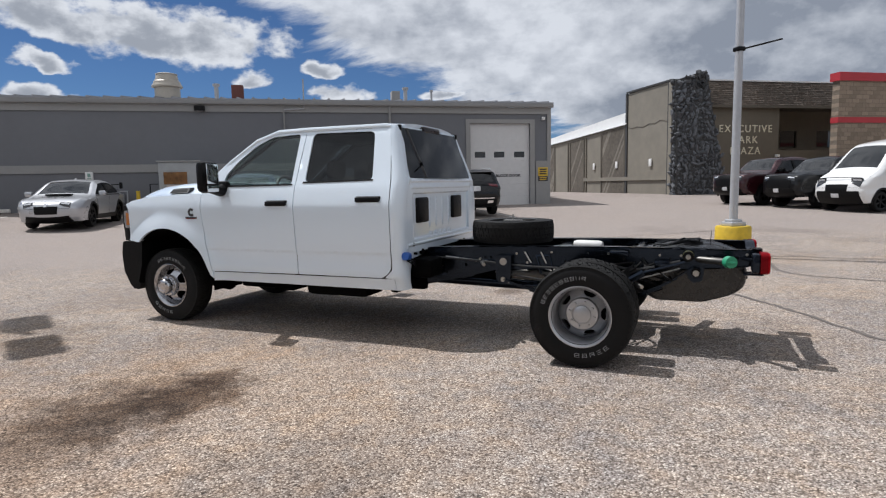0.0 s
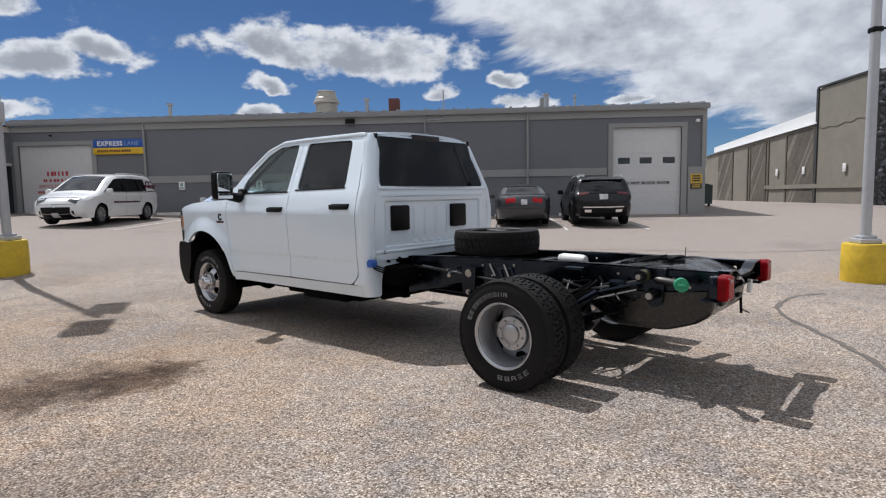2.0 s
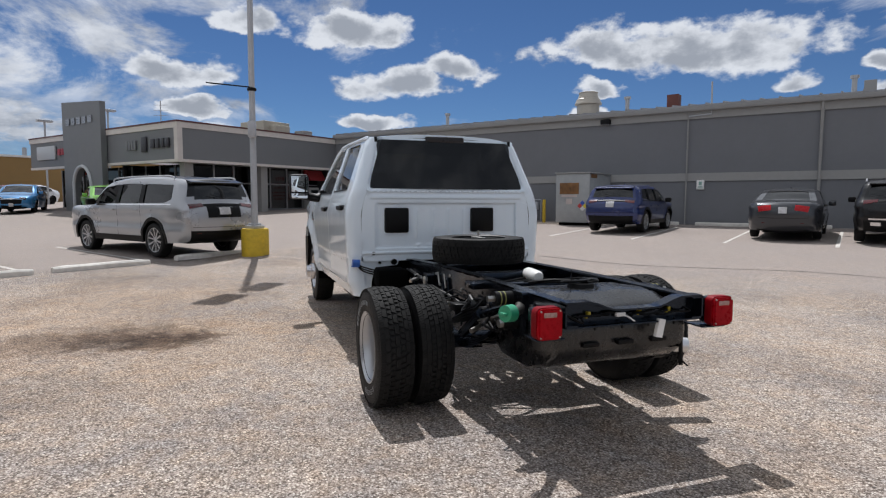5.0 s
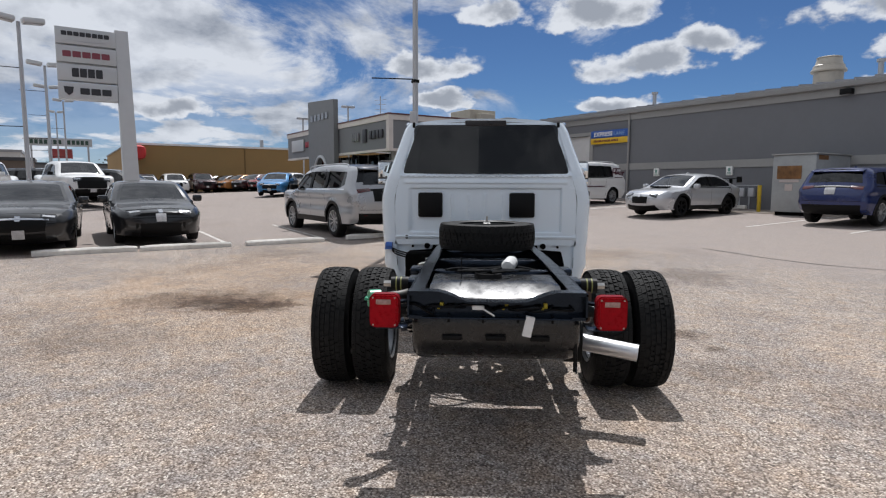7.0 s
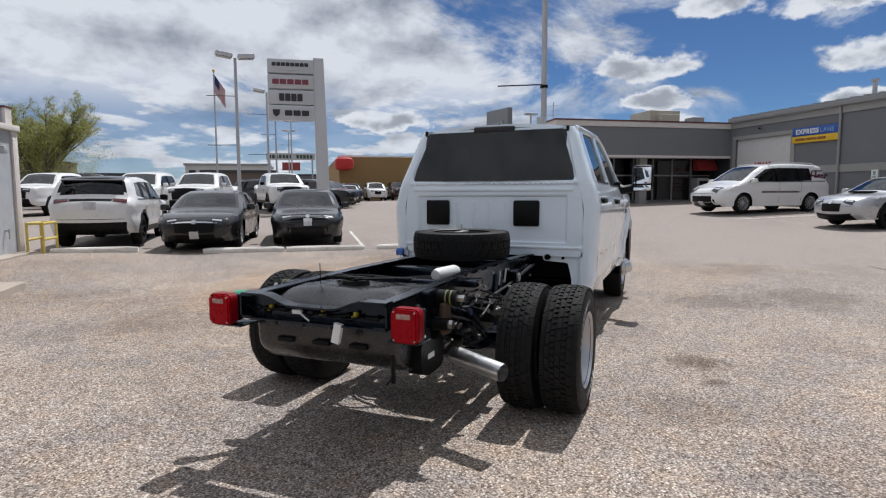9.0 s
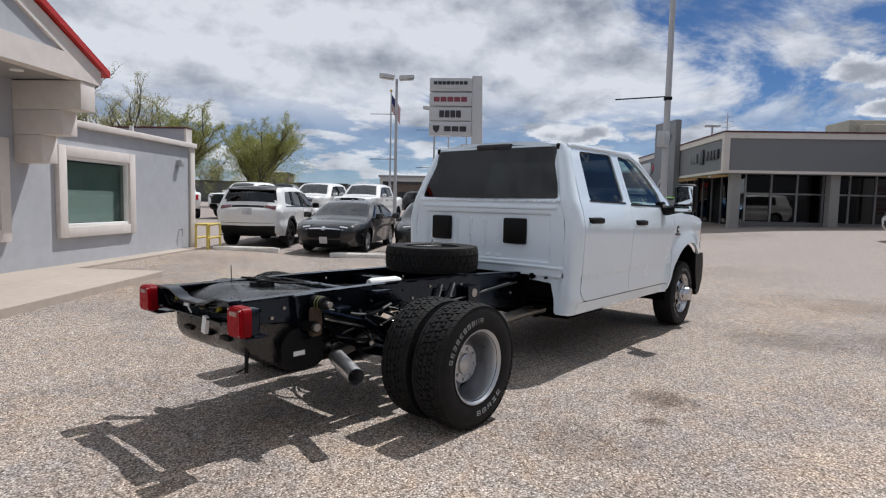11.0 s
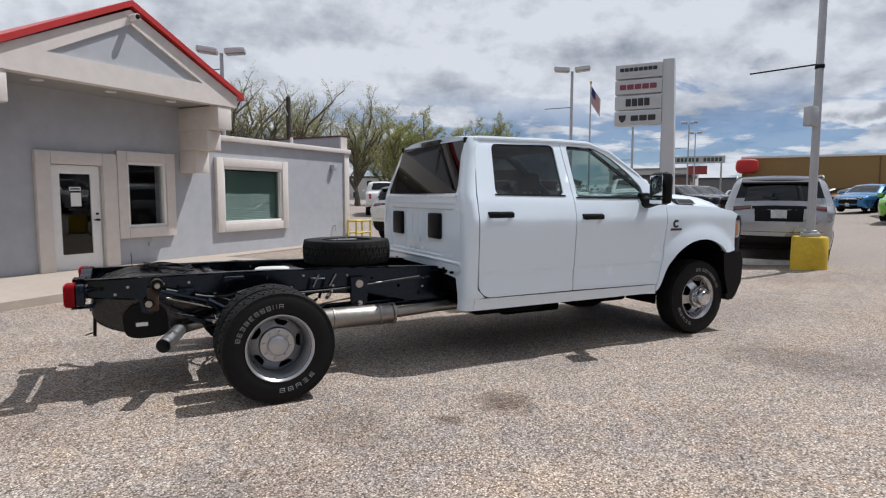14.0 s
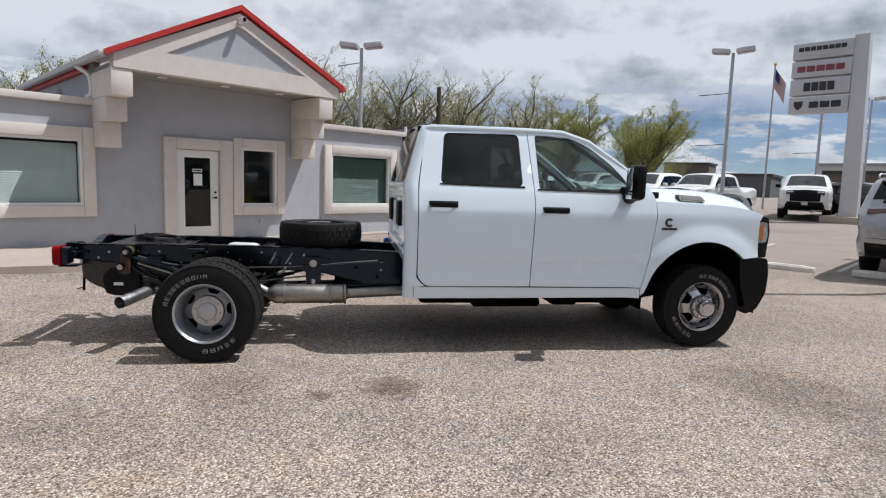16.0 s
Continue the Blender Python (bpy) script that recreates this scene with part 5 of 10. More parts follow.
    for k in range(8):
        x0 = -0.3 + 0.09 * k
        tube(bm, smooth_path([(x0, -0.40, 0.74), (x0 + rng.uniform(-0.1, 0.1), rng.uniform(-0.2, 0.0), 0.78), (x0 + rng.uniform(-0.15, 0.15), rng.uniform(0.05, 0.25), 0.76), (x0, 0.40, 0.73)], 4), rng.uniform(0.008, 0.016), 6)
    parts("brake_hose", bm, BLACK_PLASTIC, root)
    bm = bmesh.new()
    for s, x0, z0 in ((-1, -0.33, 0.52), (1, -0.36, 0.56), (-1, 0.12, 0.60), (1, 0.22, 0.62), (-1, 0.55, 0.64), (1, 1.02, 0.70)):
        cyl(bm, (x0, s * 0.50, z0), (x0 - 0.05, s * 0.585, z0 - 0.015), 0.016, seg=10)
        cyl(bm, (x0 + 0.01, s * 0.49, z0 + 0.03), (x0 + 0.01, s * 0.53, z0 + 0.03), 0.011, seg=6)
    for s in (1, -1):
        tube(bm, [(-0.70, s * 0.50, 0.70), (-0.36, s * 0.53, 0.60)], 0.007, 6)
        tube(bm, [(1.40, s * 0.455, 0.735), (0.98, s * 0.46, 0.70)], 0.008, 6)
        tube(bm, [(0.62, s * 0.455, 0.80), (0.56, s * 0.46, 0.70)], 0.007, 6)
        tube(bm, [(0.47, s * 0.455, 0.80), (0.42, s * 0.46, 0.70)], 0.007, 6)
    parts("steel_fitting", bm, STEEL, root)
    bm = bmesh.new()
    box(bm, -0.83, -0.75, -0.55, -0.50, 0.61, 0.79, 0.02)
    part("shackle_link", bm, mat("rusty_brown_steel", (0.075, 0.045, 0.03), 0.7, 0.3, 0.35, 40), root, "brown rusty spring shackle")
    part("axle_shield", box(bmesh.new(), -0.10, 0.22, -0.40, -0.05, 0.66, 0.69, 0.01), B, root)
    # green-capped fuel filler, blue-capped fluid filler
    bm = bmesh.new()
    tube(bm, smooth_path([(-0.70, 0.40, 0.78), (-0.92, 0.50, 0.775), (-1.05, 0.62, 0.78)], 5), 0.028, 12)
    filler = part("fuel_filler", bm, mat("dull_steel", (0.16, 0.155, 0.145), 0.45, 1.0, 0.2, 25), root, "bare fuel filler pipe with green cap")
    bm = bmesh.new()
    cyl(bm, (-1.045, 0.61, 0.78), (-1.07, 0.665, 0.783), 0.047, 0.045, 20)
    box(bm, -1.095, -1.045, 0.66, 0.685, 0.775, 0.791, 0.004)
    part("filler_cap", bm, mat("green_plastic", (0.03, 0.30, 0.16), 0.35, 0, 0.1), filler)
    bm = bmesh.new()
    for k in range(3):
        tube(bm, smooth_path([(1.62, 0.93 - 0.01 * k, 0.785 - 0.015 * k), (1.56, 0.86, 0.75 - 0.02 * k), (1.60, 0.70, 0.70 - 0.02 * k)], 4), 0.007, 6)
    blue = parts("fluid_filler", bm, BLACK_PLASTIC, root, "black filler hoses with blue cap")
    bm = bmesh.new()
    cyl(bm, (1.585, 0.90, 0.785), (1.585, 0.965, 0.79), 0.036, seg=18)
    box(bm, 1.56, 1.61, 0.92, 0.975, 0.755, 0.765, 0.004)
    part("filler_cap", bm, mat("blue_plastic", (0.03, 0.12, 0.45), 0.35, 0, 0.1), blue)
    bm = bmesh.new()
    box(bm, 1.42, 1.64, 0.46, 0.76, 0.56, 0.74, 0.04)
    part("fluid_tank", bm, DARK, root)
    # short hanging strap at the right rear
    bm = bmesh.new()
    tube(bm, [(-1.17, -0.40, 0.70), (-1.18, -0.405, 0.44)], 0.012, 6)
    tube(bm, [(-1.18, -0.405, 0.47), (-1.24, -0.40, 0.45)], 0.005, 5)
    part("hanger_rod", bm, BLACK_PLASTIC, root)

    # ---- wheels ----
    carcass, tread, marks = tyre_mesh(RUBBER)
    outer_prof = [(0.0, 0.02), (0.115, 0.02), (0.17, -0.005), (0.19, -0.03), (0.203, -0.06)]
    bm = bmesh.new()
    disc_with_slots(bm, [(0.09, -0.035), (0.12, -0.035), (0.135, -0.045), (0.185, -0.06), (0.203, -0.075)], 5, 0.143, 0.184, 0.31)
    rim_disc = part("wheel_disc", bm, mat("steel_wheel_disc", (0.30, 0.31, 0.33), 0.38, 0.8, 0.1, 25))
    bm = bmesh.new()
    lathe(bm, [(0.203, -0.075), (0.207, 0.03), (0.213, 0.085), (0.228, 0.098), (0.238, 0.112), (0.240, 0.116), (0.233, 0.117), (0.222, 0.105), (0.211, 0.09), (0.205, 0.03), (0.200, -0.08), (0.205, -0.09), (0.216, -0.10)], 64)
    rim_rear = part("rim", bm, RIM)
    bm = bmesh.new()
    lathe(bm, [(0.128, -0.042), (0.127, -0.014), (0.121, -0.005), (0.080, 0.0), (0.076, -0.005), (0.070, -0.005), (0.066, 0.010), (0.056, 0.016), (0, 0.018)], 40)
    cap_rear = part("hub_cap", bm, RIM)
    bm = bmesh.new()
    disc_with_slots(bm, [(0.09, 0.105), (0.12, 0.10), (0.14, 0.09), (0.18, 0.055), (0.203, 0.025)], 5, 0.122, 0.184, 0.36)
    lathe(bm, [(0.203, 0.025), (0.205, 0.06), (0.213, 0.085), (0.228, 0.098), (0.238, 0.112), (0.240, 0.116), (0.233, 0.117), (0.222, 0.105), (0.209, 0.09), (0.202, 0.05), (0.200, -0.08), (0.216, -0.10)], 64)
    rim_front = part("rim", bm, FORGED)
    bm = bmesh.new()
    lathe(bm, [(0.114, 0.09), (0.114, 0.138), (0.108, 0.148), (0.086, 0.152), (0.083, 0.157), (0.081, 0.205), (0.072, 0.217), (0.05, 0.222), (0.045, 0.218), (0, 0.220)], 40)
    cap_front = part("hub_cap", bm, mat("hub_chrome", (0.6, 0.6, 0.615), 0.15, 1.0, 0.05, 30))
    bm = bmesh.new()
    cyl(bm, (0, -0.20, 0), (0, -0.10, 0), 0.17, seg=32)
    drum = part("brake_drum", bm, DARK)
    bm = bmesh.new()
    cyl(bm, (0, -0.06, 0), (0, 0.0, 0), 0.19, seg=32)
    brake = part("brake_disc", bm, DARK)
    nut_rear = part("lug_nut", cyl(bmesh.new(), (0, -0.01, 0), (0, 0.012, 0), 0.013, 0.009, 6), RIM)
    nut_front = part("lug_nut", cyl(bmesh.new(), (0, 0.13, 0), (0, 0.168, 0), 0.013, 0.009, 6), CHROME)
    for ob in (nut_rear, nut_front, carcass, tread, *marks, rim_rear, rim_disc, cap_rear, rim_front, cap_front, drum, brake):
        scene.collection.objects.unlink(ob)

    def put(x, y, z, s, kind, spin, size, flip=False):
        m = pose(x, s * y, z, 0, 0, 0 if (s > 0) != flip else 180) @ pose(0, 0, 0, 0, spin, 0) @ Matrix.Diagonal((size, 0.97, size, 1))
        w = share("wheel", carcass, root, m, "rear dual wheel" if kind != "front" else "polished front wheel")
        share("tread", tread, w)
        if kind != "inner":
            for word in marks:
                share("tyre_lettering", word, w, None, "pale raised tyre lettering")
        share("rim", rim_front if kind == "front" else rim_rear, w)
        if kind != "front":
            share("wheel_disc", rim_disc, w)
        if kind == "front":
            share("brake_disc", brake, w)
        share("brake_drum", drum, w)
        if kind != "inner":
            share("hub_cap", cap_front if kind == "front" else cap_rear, w)
            for k in range(8):
                a, rad = 2 * math.pi * (k + 0.5) / 8, 0.099 if kind == "front" else 0.096
                share("lug_nut", nut_front if kind == "front" else nut_rear, w, pose(rad * math.cos(a), 0, rad * math.sin(a)))
    for s in (1, -1):
        put(4.462, 0.845, 0.386, s, "front", 12 if s > 0 else -10, 0.99)
        put(0.0, 1.063, 0.39, s, "outer", 54 if s > 0 else 58, 1.01)
        put(0.0, 0.795, 0.39, s, "inner", 110, 1.01, True)
    # the greenhouse stands a little taller than the panels above
    tall = ("rear_door", "front_door", "window_pane", "cab_corner", "roof", "roof_rail", "windscreen", "cab_back", "rear_window", "brake_light", "roof_ditch_cap", "roof_antenna", "headliner", "door_seal")
    for ob in root.children_recursive:
        if ob.type == "MESH" and ob.name.split(".")[0] in tall:
            for v in ob.data.vertices:
                if v.co.z > 1.48:
                    v.co.z = 1.48 + (v.co.z - 1.48) * 1.078
    # spare wheel lying on the rails
    sp = thing("spare_wheel", "black spare truck tyre lying flat on the bare frame rails", "spare wheel", pose(-0.86, 0.0, 0.958, 90, 0, 0))
    flat_tyre = Matrix.Diagonal((1.0, 0.9, 1.0, 1))
    share("tyre", carcass, sp, flat_tyre)
    share("tread", tread, sp, flat_tyre)
    bm = bmesh.new()
    disc_with_slots(bm, [(0.09, 0.04), (0.12, 0.04), (0.185, 0.055), (0.203, 0.07)], 5, 0.138, 0.178, 0.24)
    lathe(bm, [(0.203, 0.07), (0.213, 0.085), (0.228, 0.098), (0.238, 0.110), (0.222, 0.103)], 48)
    part("rim", bm, mat("dark_steel_rim", (0.05, 0.05, 0.052), 0.5, 0.4), sp)
    bm = bmesh.new()
    tube(bm, [(0, 0.11, 0), (0, 0.16, 0)], 0.008, 6)
    box(bm, -0.09, 0.09, 0.09, 0.105, -0.03, 0.03, 0.004)
    part("hold_down_bolt", bm, STEEL, sp)
    return root


make_truck()

# ---- ground ----
def make_ground():
    near = list(np.arange(-40, 40.1, 1.0))
    far = [-2500, -1200, -600, -300, -180, -120, -90, -70, -55, -47]
    xs = far + near + [-v for v in far[::-1]]
    bm = bmesh.new()
    grid = [[bm.verts.new((d, n, gz(d, n))) for n in xs] for d in xs]
    for a, b in zip(grid, grid[1:]):
        for i in range(len(xs) - 1):
            bm.faces.new((a[i], b[i], b[i + 1], a[i + 1]))
    solid("ground", bm, GROUND, "tan gravelly chip-seal asphalt lot with dark oil stains", "ground", LOT, kind="structure", smooth=60)


make_ground()


def slab(bm, a0, a1, z0, z1, y0, y1, holes=(), axis="n"):
    """A wall: along d (axis n: thickness in n) or along n (axis d), with rectangular openings."""
    to = (lambda u, v, w: Vector((u, y0 + w, v))) if axis == "n" else (lambda u, v, w: Vector((y0 + w, u, v)))
    hs = [[(h[0], h[2]), (h[0], h[3]), (h[1], h[3]), (h[1], h[2])] for h in holes]
    return sheet(bm, [(a0, z0), (a1, z0), (a1, z1), (a0, z1)], hs, 6.0, to, y1 - y0)


def wall(name, label, material, *args, **kw):
    return solid(name, slab(bmesh.new(), *args, **kw), material, label, "wall", LOT, kind="structure", smooth=0)


def lotbox(bm, d0, d1, n0, n1, z0, z1, bevel=0.0):
    return box(bm, d0, d1, n0, n1, z0, z1, bevel)


def make_workshop():
    NW = 20.7
    wall("wall_workshop", "grey stucco workshop wall with lighter bands", GREY_WALL, -22.7, 8.2, -0.2, 4.75, NW, NW + 0.3, [(4.46, 7.28, -0.19, 4.10), (-22.3, -18.75, -0.19, 3.92)])
    wall("wall_workshop_end", "grey stucco end wall of the workshop", GREY_WALL, NW + 0.3, NW + 14, -0.2, 4.95, 7.9, 8.2, axis="d")
    def bar(name, material, label, *dims, bevel=0.0, cat="trim"):
        return solid(name, lotbox(bmesh.new(), *dims, bevel=bevel), material, label, cat, LOT, kind="structure")
    bar("trim_band", BAND, "pale horizontal band along the workshop wall", -18.5, 4.2, NW - 0.05, NW, 2.13, 2.44)
    bar("trim_band", BAND, "pale band beside the roll-up door", 7.56, 8.25, NW - 0.05, NW, 2.1, 2.42)
    bar("trim_eave", BAND, "pale fascia under the workshop eave", -22.7, 8.28, NW - 0.06, NW, 4.52, 4.80)
    bar("trim_corner", BAND, "pale corner trim of the workshop", 8.1, 8.28, NW - 0.07, NW, 2.42, 4.52)
    bar("trim_corner", BAND, "pale lower corner panel of the workshop", 7.56, 8.26, NW - 0.04, NW, -0.2, 2.1)
    bar("roof_gutter", mat("gutter_paint", (0.26, 0.255, 0.25), 0.5, 0.2, 0.08, 8), "grey gutter along the workshop roof", -22.7, 8.35, NW - 0.22, NW - 0.06, 4.80, 4.98, bevel=0.02)
    # low metal roof with standing seams
    bm = bmesh.new()
    prism(bm, [(NW - 0.2, 4.985), (NW + 14.3, 6.6), (NW + 14.3, 6.65), (NW - 0.2, 5.03)], -22.7, 8.35, lambda u, v, w: Vector((w, u, v)))
    roof = solid("roof_workshop", bm, ROOF_METAL, "grey ribbed metal roof of the workshop", "roof", LOT, kind="structure", smooth=0)
    bm = bmesh.new()
    prism(bm, [(NW - 0.21, 5.03), (NW + 14.3, 6.65), (NW + 14.3, 6.71), (NW - 0.21, 5.085)], -0.03, 0.03, lambda u, v, w: Vector((w, u, v)))
    rib = part("roof_seam", bm, ROOF_METAL, roof, smooth=0)
    rib.matrix_basis = pose(-22.4, 0, 0)
    for k in range(1, 51):
        share("roof_seam", rib, roof, pose(-22.4 + 0.61 * k, 0, 0))
    # roll-up door
    def roller(d0, d1, z1, windows, label):
        th = thing("rollup_door", label, "garage door", LOT, kind="structure")
        count = 7
        h = (z1 - 0.3) / count
        for k in range(count):
            z = 0.3 + h * k
            holes = []
            if windows and k == 4:
                for c in (0.17, 0.49, 0.83):
                    a = d0 + (d1 - d0) * c
                    holes.append([(a - 0.25, z + 0.12), (a - 0.25, z + 0.38), (a + 0.25, z + 0.38), (a + 0.25, z + 0.12)])
            bm = bmesh.new()
            sheet(bm, [(d0, z + 0.0012), (d1, z + 0.0012), (d1, z + h - 0.0012), (d0, z + h - 0.0012)], holes, 4.0, lambda u, v, w: Vector((u, NW + 0.10 + w, v)), 0.04)
            pn = part("door_panel", bm, DOOR_WHITE, th, smooth=0)
            for q in holes:
                bm = bmesh.new()
                box(bm, q[0][0], q[2][0], NW + 0.115, NW + 0.125, q[0][1], q[1][1])
                part("pane", bm, SCREEN, pn)
        # near-black backing in place of the shade behind the door
        bm = bmesh.new()
        box(bm, d0 - 0.05, d1 + 0.05, NW + 0.145, NW + 0.17, 0.2, z1 + 0.05)
        part("door_backing", bm, UNLIT_ROOM, th)
        return th
    d1 = roller(4.46, 7.28, 4.10, True, "white sectional roll-up door with three small panes")
    letters("DO NOT BLOCK DOOR", 0.165, 0.004, SIGN_TEXT, pose(5.87, NW + 0.092, 1.72, 90, 0, 0), d1, spacing=1.12, bold=0.008)
    d2 = roller(-22.3, -18.75, 3.92, False, "white service entrance roll-up door with red lettering")
    red = mat("red_lettering", (0.45, 0.05, 0.06), 0.6)
    bm = bmesh.new()
    rng = random.Random(11)
    letters("SERVICE ENTRANCE", 0.19, 0.004, red, pose(-20.6, NW + 0.094, 2.02, 90, 0, 0), d2, spacing=1.05)
    for row, (z, w, h) in enumerate(((2.55, 0.9, 0.2), (2.28, 1.3, 0.12), (1.75, 1.9, 0.1), (1.55, 1.6, 0.1), (1.35, 1.5, 0.1))):
        x = -20.6 - w / 2
        while x < -20.6 + w / 2:
            l = rng.uniform(0.06, 0.13)
            box(bm, x, x + l, NW + 0.094, NW + 0.099, z, z + h)
            x += l + rng.choice((0.03, 0.03, 0.1))
    part("lettering", bm, red, d2, smooth=0)
    for a0, a1, zt in ((4.46, 7.28, 4.10), (-22.3, -18.75, 3.92)):
        bm = bmesh.new()
        for q in ((a0 - 0.2, a0, 0.0, zt + 0.18), (a1, a1 + 0.22, 0.0, zt + 0.18), (a0, a1, zt, zt + 0.18)):
            box(bm, q[0], q[1], NW - 0.045, NW + 0.1, q[2], q[3])
        solid("trim_door", bm, BAND, "pale trim round the roll-up door", "trim", LOT, kind="structure", smooth=0)
    # signs, pipes, lamps
    sg = thing("wall_sign", "blue and yellow service sign on the workshop wall", "sign", LOT)
    part("sign_panel", box(bmesh.new(), -18.6, -16.2, NW - 0.12, NW - 0.02, 3.76, 4.12, 0.01), mat("sign_blue", (0.02, 0.09, 0.36), 0.4), sg)
    part("sign_panel", box(bmesh.new(), -18.6, -16.2, NW - 0.12, NW - 0.02, 3.46, 3.75, 0.01), mat("sign_yellow", (0.72, 0.44, 0.02), 0.4), sg)
    letters("EXPRESS", 0.29, 0.004, FRAME_WHITE, pose(-18.40, NW - 0.122, 3.84, 90, 0, 0), sg, align="LEFT", spacing=1.14, bold=0.01)
    letters("LANE", 0.27, 0.004, mat("pale_blue_lettering", (0.25, 0.40, 0.62), 0.5), pose(-17.12, NW - 0.122, 3.84, 90, 0, 0), sg, align="LEFT", spacing=1.08)
    for z0, z1, x0, x1, w, m in ((3.55, 3.66, -18.4, -16.75, 0.09, mat("brown_red_lettering", (0.16, 0.05, 0.03), 0.6)),):
        bm = bmesh.new()
        x = x0
        k = 0
        while x < x1 - w:
            box(bm, x, x + w * 0.72, NW - 0.126, NW - 0.119, z0, z1)
            x += w * (1.0 if k % 6 != 5 else 1.35)
            k += 1
        part("lettering", bm, m, sg, smooth=0)
    ns = thing("notice_sign", "small yellow and black notice on the workshop corner", "sign", LOT)
    part("sign_panel", box(bmesh.new(), 7.66, 8.12, NW - 0.07, NW - 0.05, 1.72, 2.12, 0.004), mat("notice_yellow", (0.65, 0.42, 0.03), 0.5), ns)
    part("sign_panel", box(bmesh.new(), 7.66, 8.12, NW - 0.07, NW - 0.05, 1.5, 1.715, 0.004), SIGN_TEXT, ns)
    bm = bmesh.new()
    for z in (1.80, 1.90, 2.0):
        box(bm, 7.72, 8.06, NW - 0.075, NW - 0.069, z, z + 0.06)
    part("lettering", bm, SIGN_TEXT, ns)
    bm = bmesh.new()
    for z in (1.55, 1.63):
        box(bm, 7.72, 8.06, NW - 0.075, NW - 0.069, z, z + 0.04)
    part("lettering", bm, mat("notice_yellow", (0.65, 0.42, 0.03), 0.5), ns)
    for d in (0.87, -3.52, -16.2):
        bm = bmesh.new()
        tube(bm, [(d, NW - 0.14, 4.85), (d, NW - 0.09, 4.6), (d, NW - 0.09, 0.35)], 0.05 if d > -3 or d < -10 else 0.03, 8)
        solid("downpipe", bm, BAND, "pale downpipe on the workshop wall", "downpipe", LOT)
    bm = bmesh.new()
    tube(bm, [(-3.52, NW - 0.09, 4.62), (-2.7, NW - 0.09, 4.66), (-2.7, NW - 0.09, 4.95), (-2.7, NW - 0.15, 5.85)], 0.03, 8)
    solid("conduit_mast", bm, POLE, "thin conduit and mast at the eave", "conduit", LOT)
    for d in (-14.55, -10.98, -3.0, 3.13):
        bm = bmesh.new()
        box(bm, d - 0.135, d + 0.135, NW - 0.09, NW, 1.81, 2.17, 0.004)
        s = solid("parking_sign", bm, FRAME_WHITE, "small white parking sign on the workshop wall", "sign", LOT, "parking signs")
        bm = bmesh.new()
        for z, h, w in ((1.85, 0.03, 0.10), (1.90, 0.03, 0.08), (1.97, 0.14, 0.055)):
            box(bm, d - w, d + w, NW - 0.096, NW - 0.091, z, z + h)
        part("lettering", bm, mat("notice_green", (0.22, 0.36, 0.31), 0.6), s)
    fl = thing("wall_light", "dark floodlight under the workshop eave", "lamp", LOT)
    part("lamp_body", box(bmesh.new(), -6.96, -6.58, NW - 0.30, NW - 0.06, 4.53, 4.73, 0.02), BLACK_PLASTIC, fl)
    part("lens", box(bmesh.new(), -6.92, -6.62, NW - 0.27, NW - 0.10, 4.52, 4.532, 0.002), CLEAR_LENS, fl)
    bm = bmesh.new()
    box(bm, 7.8, 7.95, NW - 0.2, NW - 0.06, 4.25, 4.38, 0.02)
    solid("wall_light", bm, FRAME_WHITE, "small pale lamp by the workshop corner", "lamp", LOT)
    bm = bmesh.new()
    lathe(bm, [(0, -0.05), (0.05, -0.03), (0.07, 0.02), (0, 0.05)], 12, pose(-20.6, NW - 0.12, 4.35, 90, 0, 0))
    solid("wall_light", bm, BLACK_PLASTIC, "small dome lamp over the service door", "lamp", LOT)
    # roof plant
    def on_roof(n):
        return 5.03 + (n - 20.5) * 0.112
    beige = mat("beige_metal", (0.46, 0.42, 0.36), 0.45, 0.3, 0.1, 8)
    n = 22.44
    z = on_roof(n) - 0.1
    fan = thing("roof_ventilator", "beige mushroom roof ventilator", "ventilator", LOT @ pose(-8.3, n, z))
    up = pose(0, 0, 0, 90, 0, 0)
    bm = bmesh.new()
    lathe(bm, [(0, 0), (0.50, 0), (0.50, 0.56), (0, 0.56)], 28, up)
    part("curb", bm, beige, fan)
    bm = bmesh.new()
    lathe(bm, [(0.49, 0.54), (0.60, 0.56), (0.61, 0.60), (0.60, 0.63), (0.53, 0.74), (0.53, 0.79), (0.50, 0.82), (0.47, 0.84), (0.41, 1.07), (0.43, 1.08), (0.43, 1.11), (0.38, 1.13), (0, 1.13)], 28, up)
    part("hood", bm, beige, fan)
    for d, nn, h, r in ((-6.23, 21.6, 0.56, 0.085), (-15.1, 21.0, 0.56, 0.085), (1.72, 21.5, 0.54, 0.085), (3.11, 22.5, 0.5, 0.05)):
        bm = bmesh.new()
        zz = on_roof(nn) - 0.05
        cyl(bm, (d, nn, zz), (d, nn, zz + h), r, seg=12)
        cyl(bm, (d, nn, zz + h), (d, nn, zz + h + 0.1), r * 1.6, r * 1.7, 12)
        solid("roof_vent_pipe", bm, POLE, "galvanised vent pipe with a cap on the roof", "vent pipe", LOT, "roof vent pipes")
    bm = bmesh.new()
    box(bm, -6.42, -5.84, 28.6, 29.2, on_roof(28.6) - 0.1, 6.88, 0.01)
    solid("chimney", bm, mat("brown_brick", (0.15, 0.06, 0.05), 0.9, 0, 0.2, 20), "reddish brown chimney on the workshop roof", "chimney", LOT)
    bm = bmesh.new()
    box(bm, 2.0, 2.45, 27.7, 28.3, on_roof(27.7) - 0.1, 6.55, 0.01)
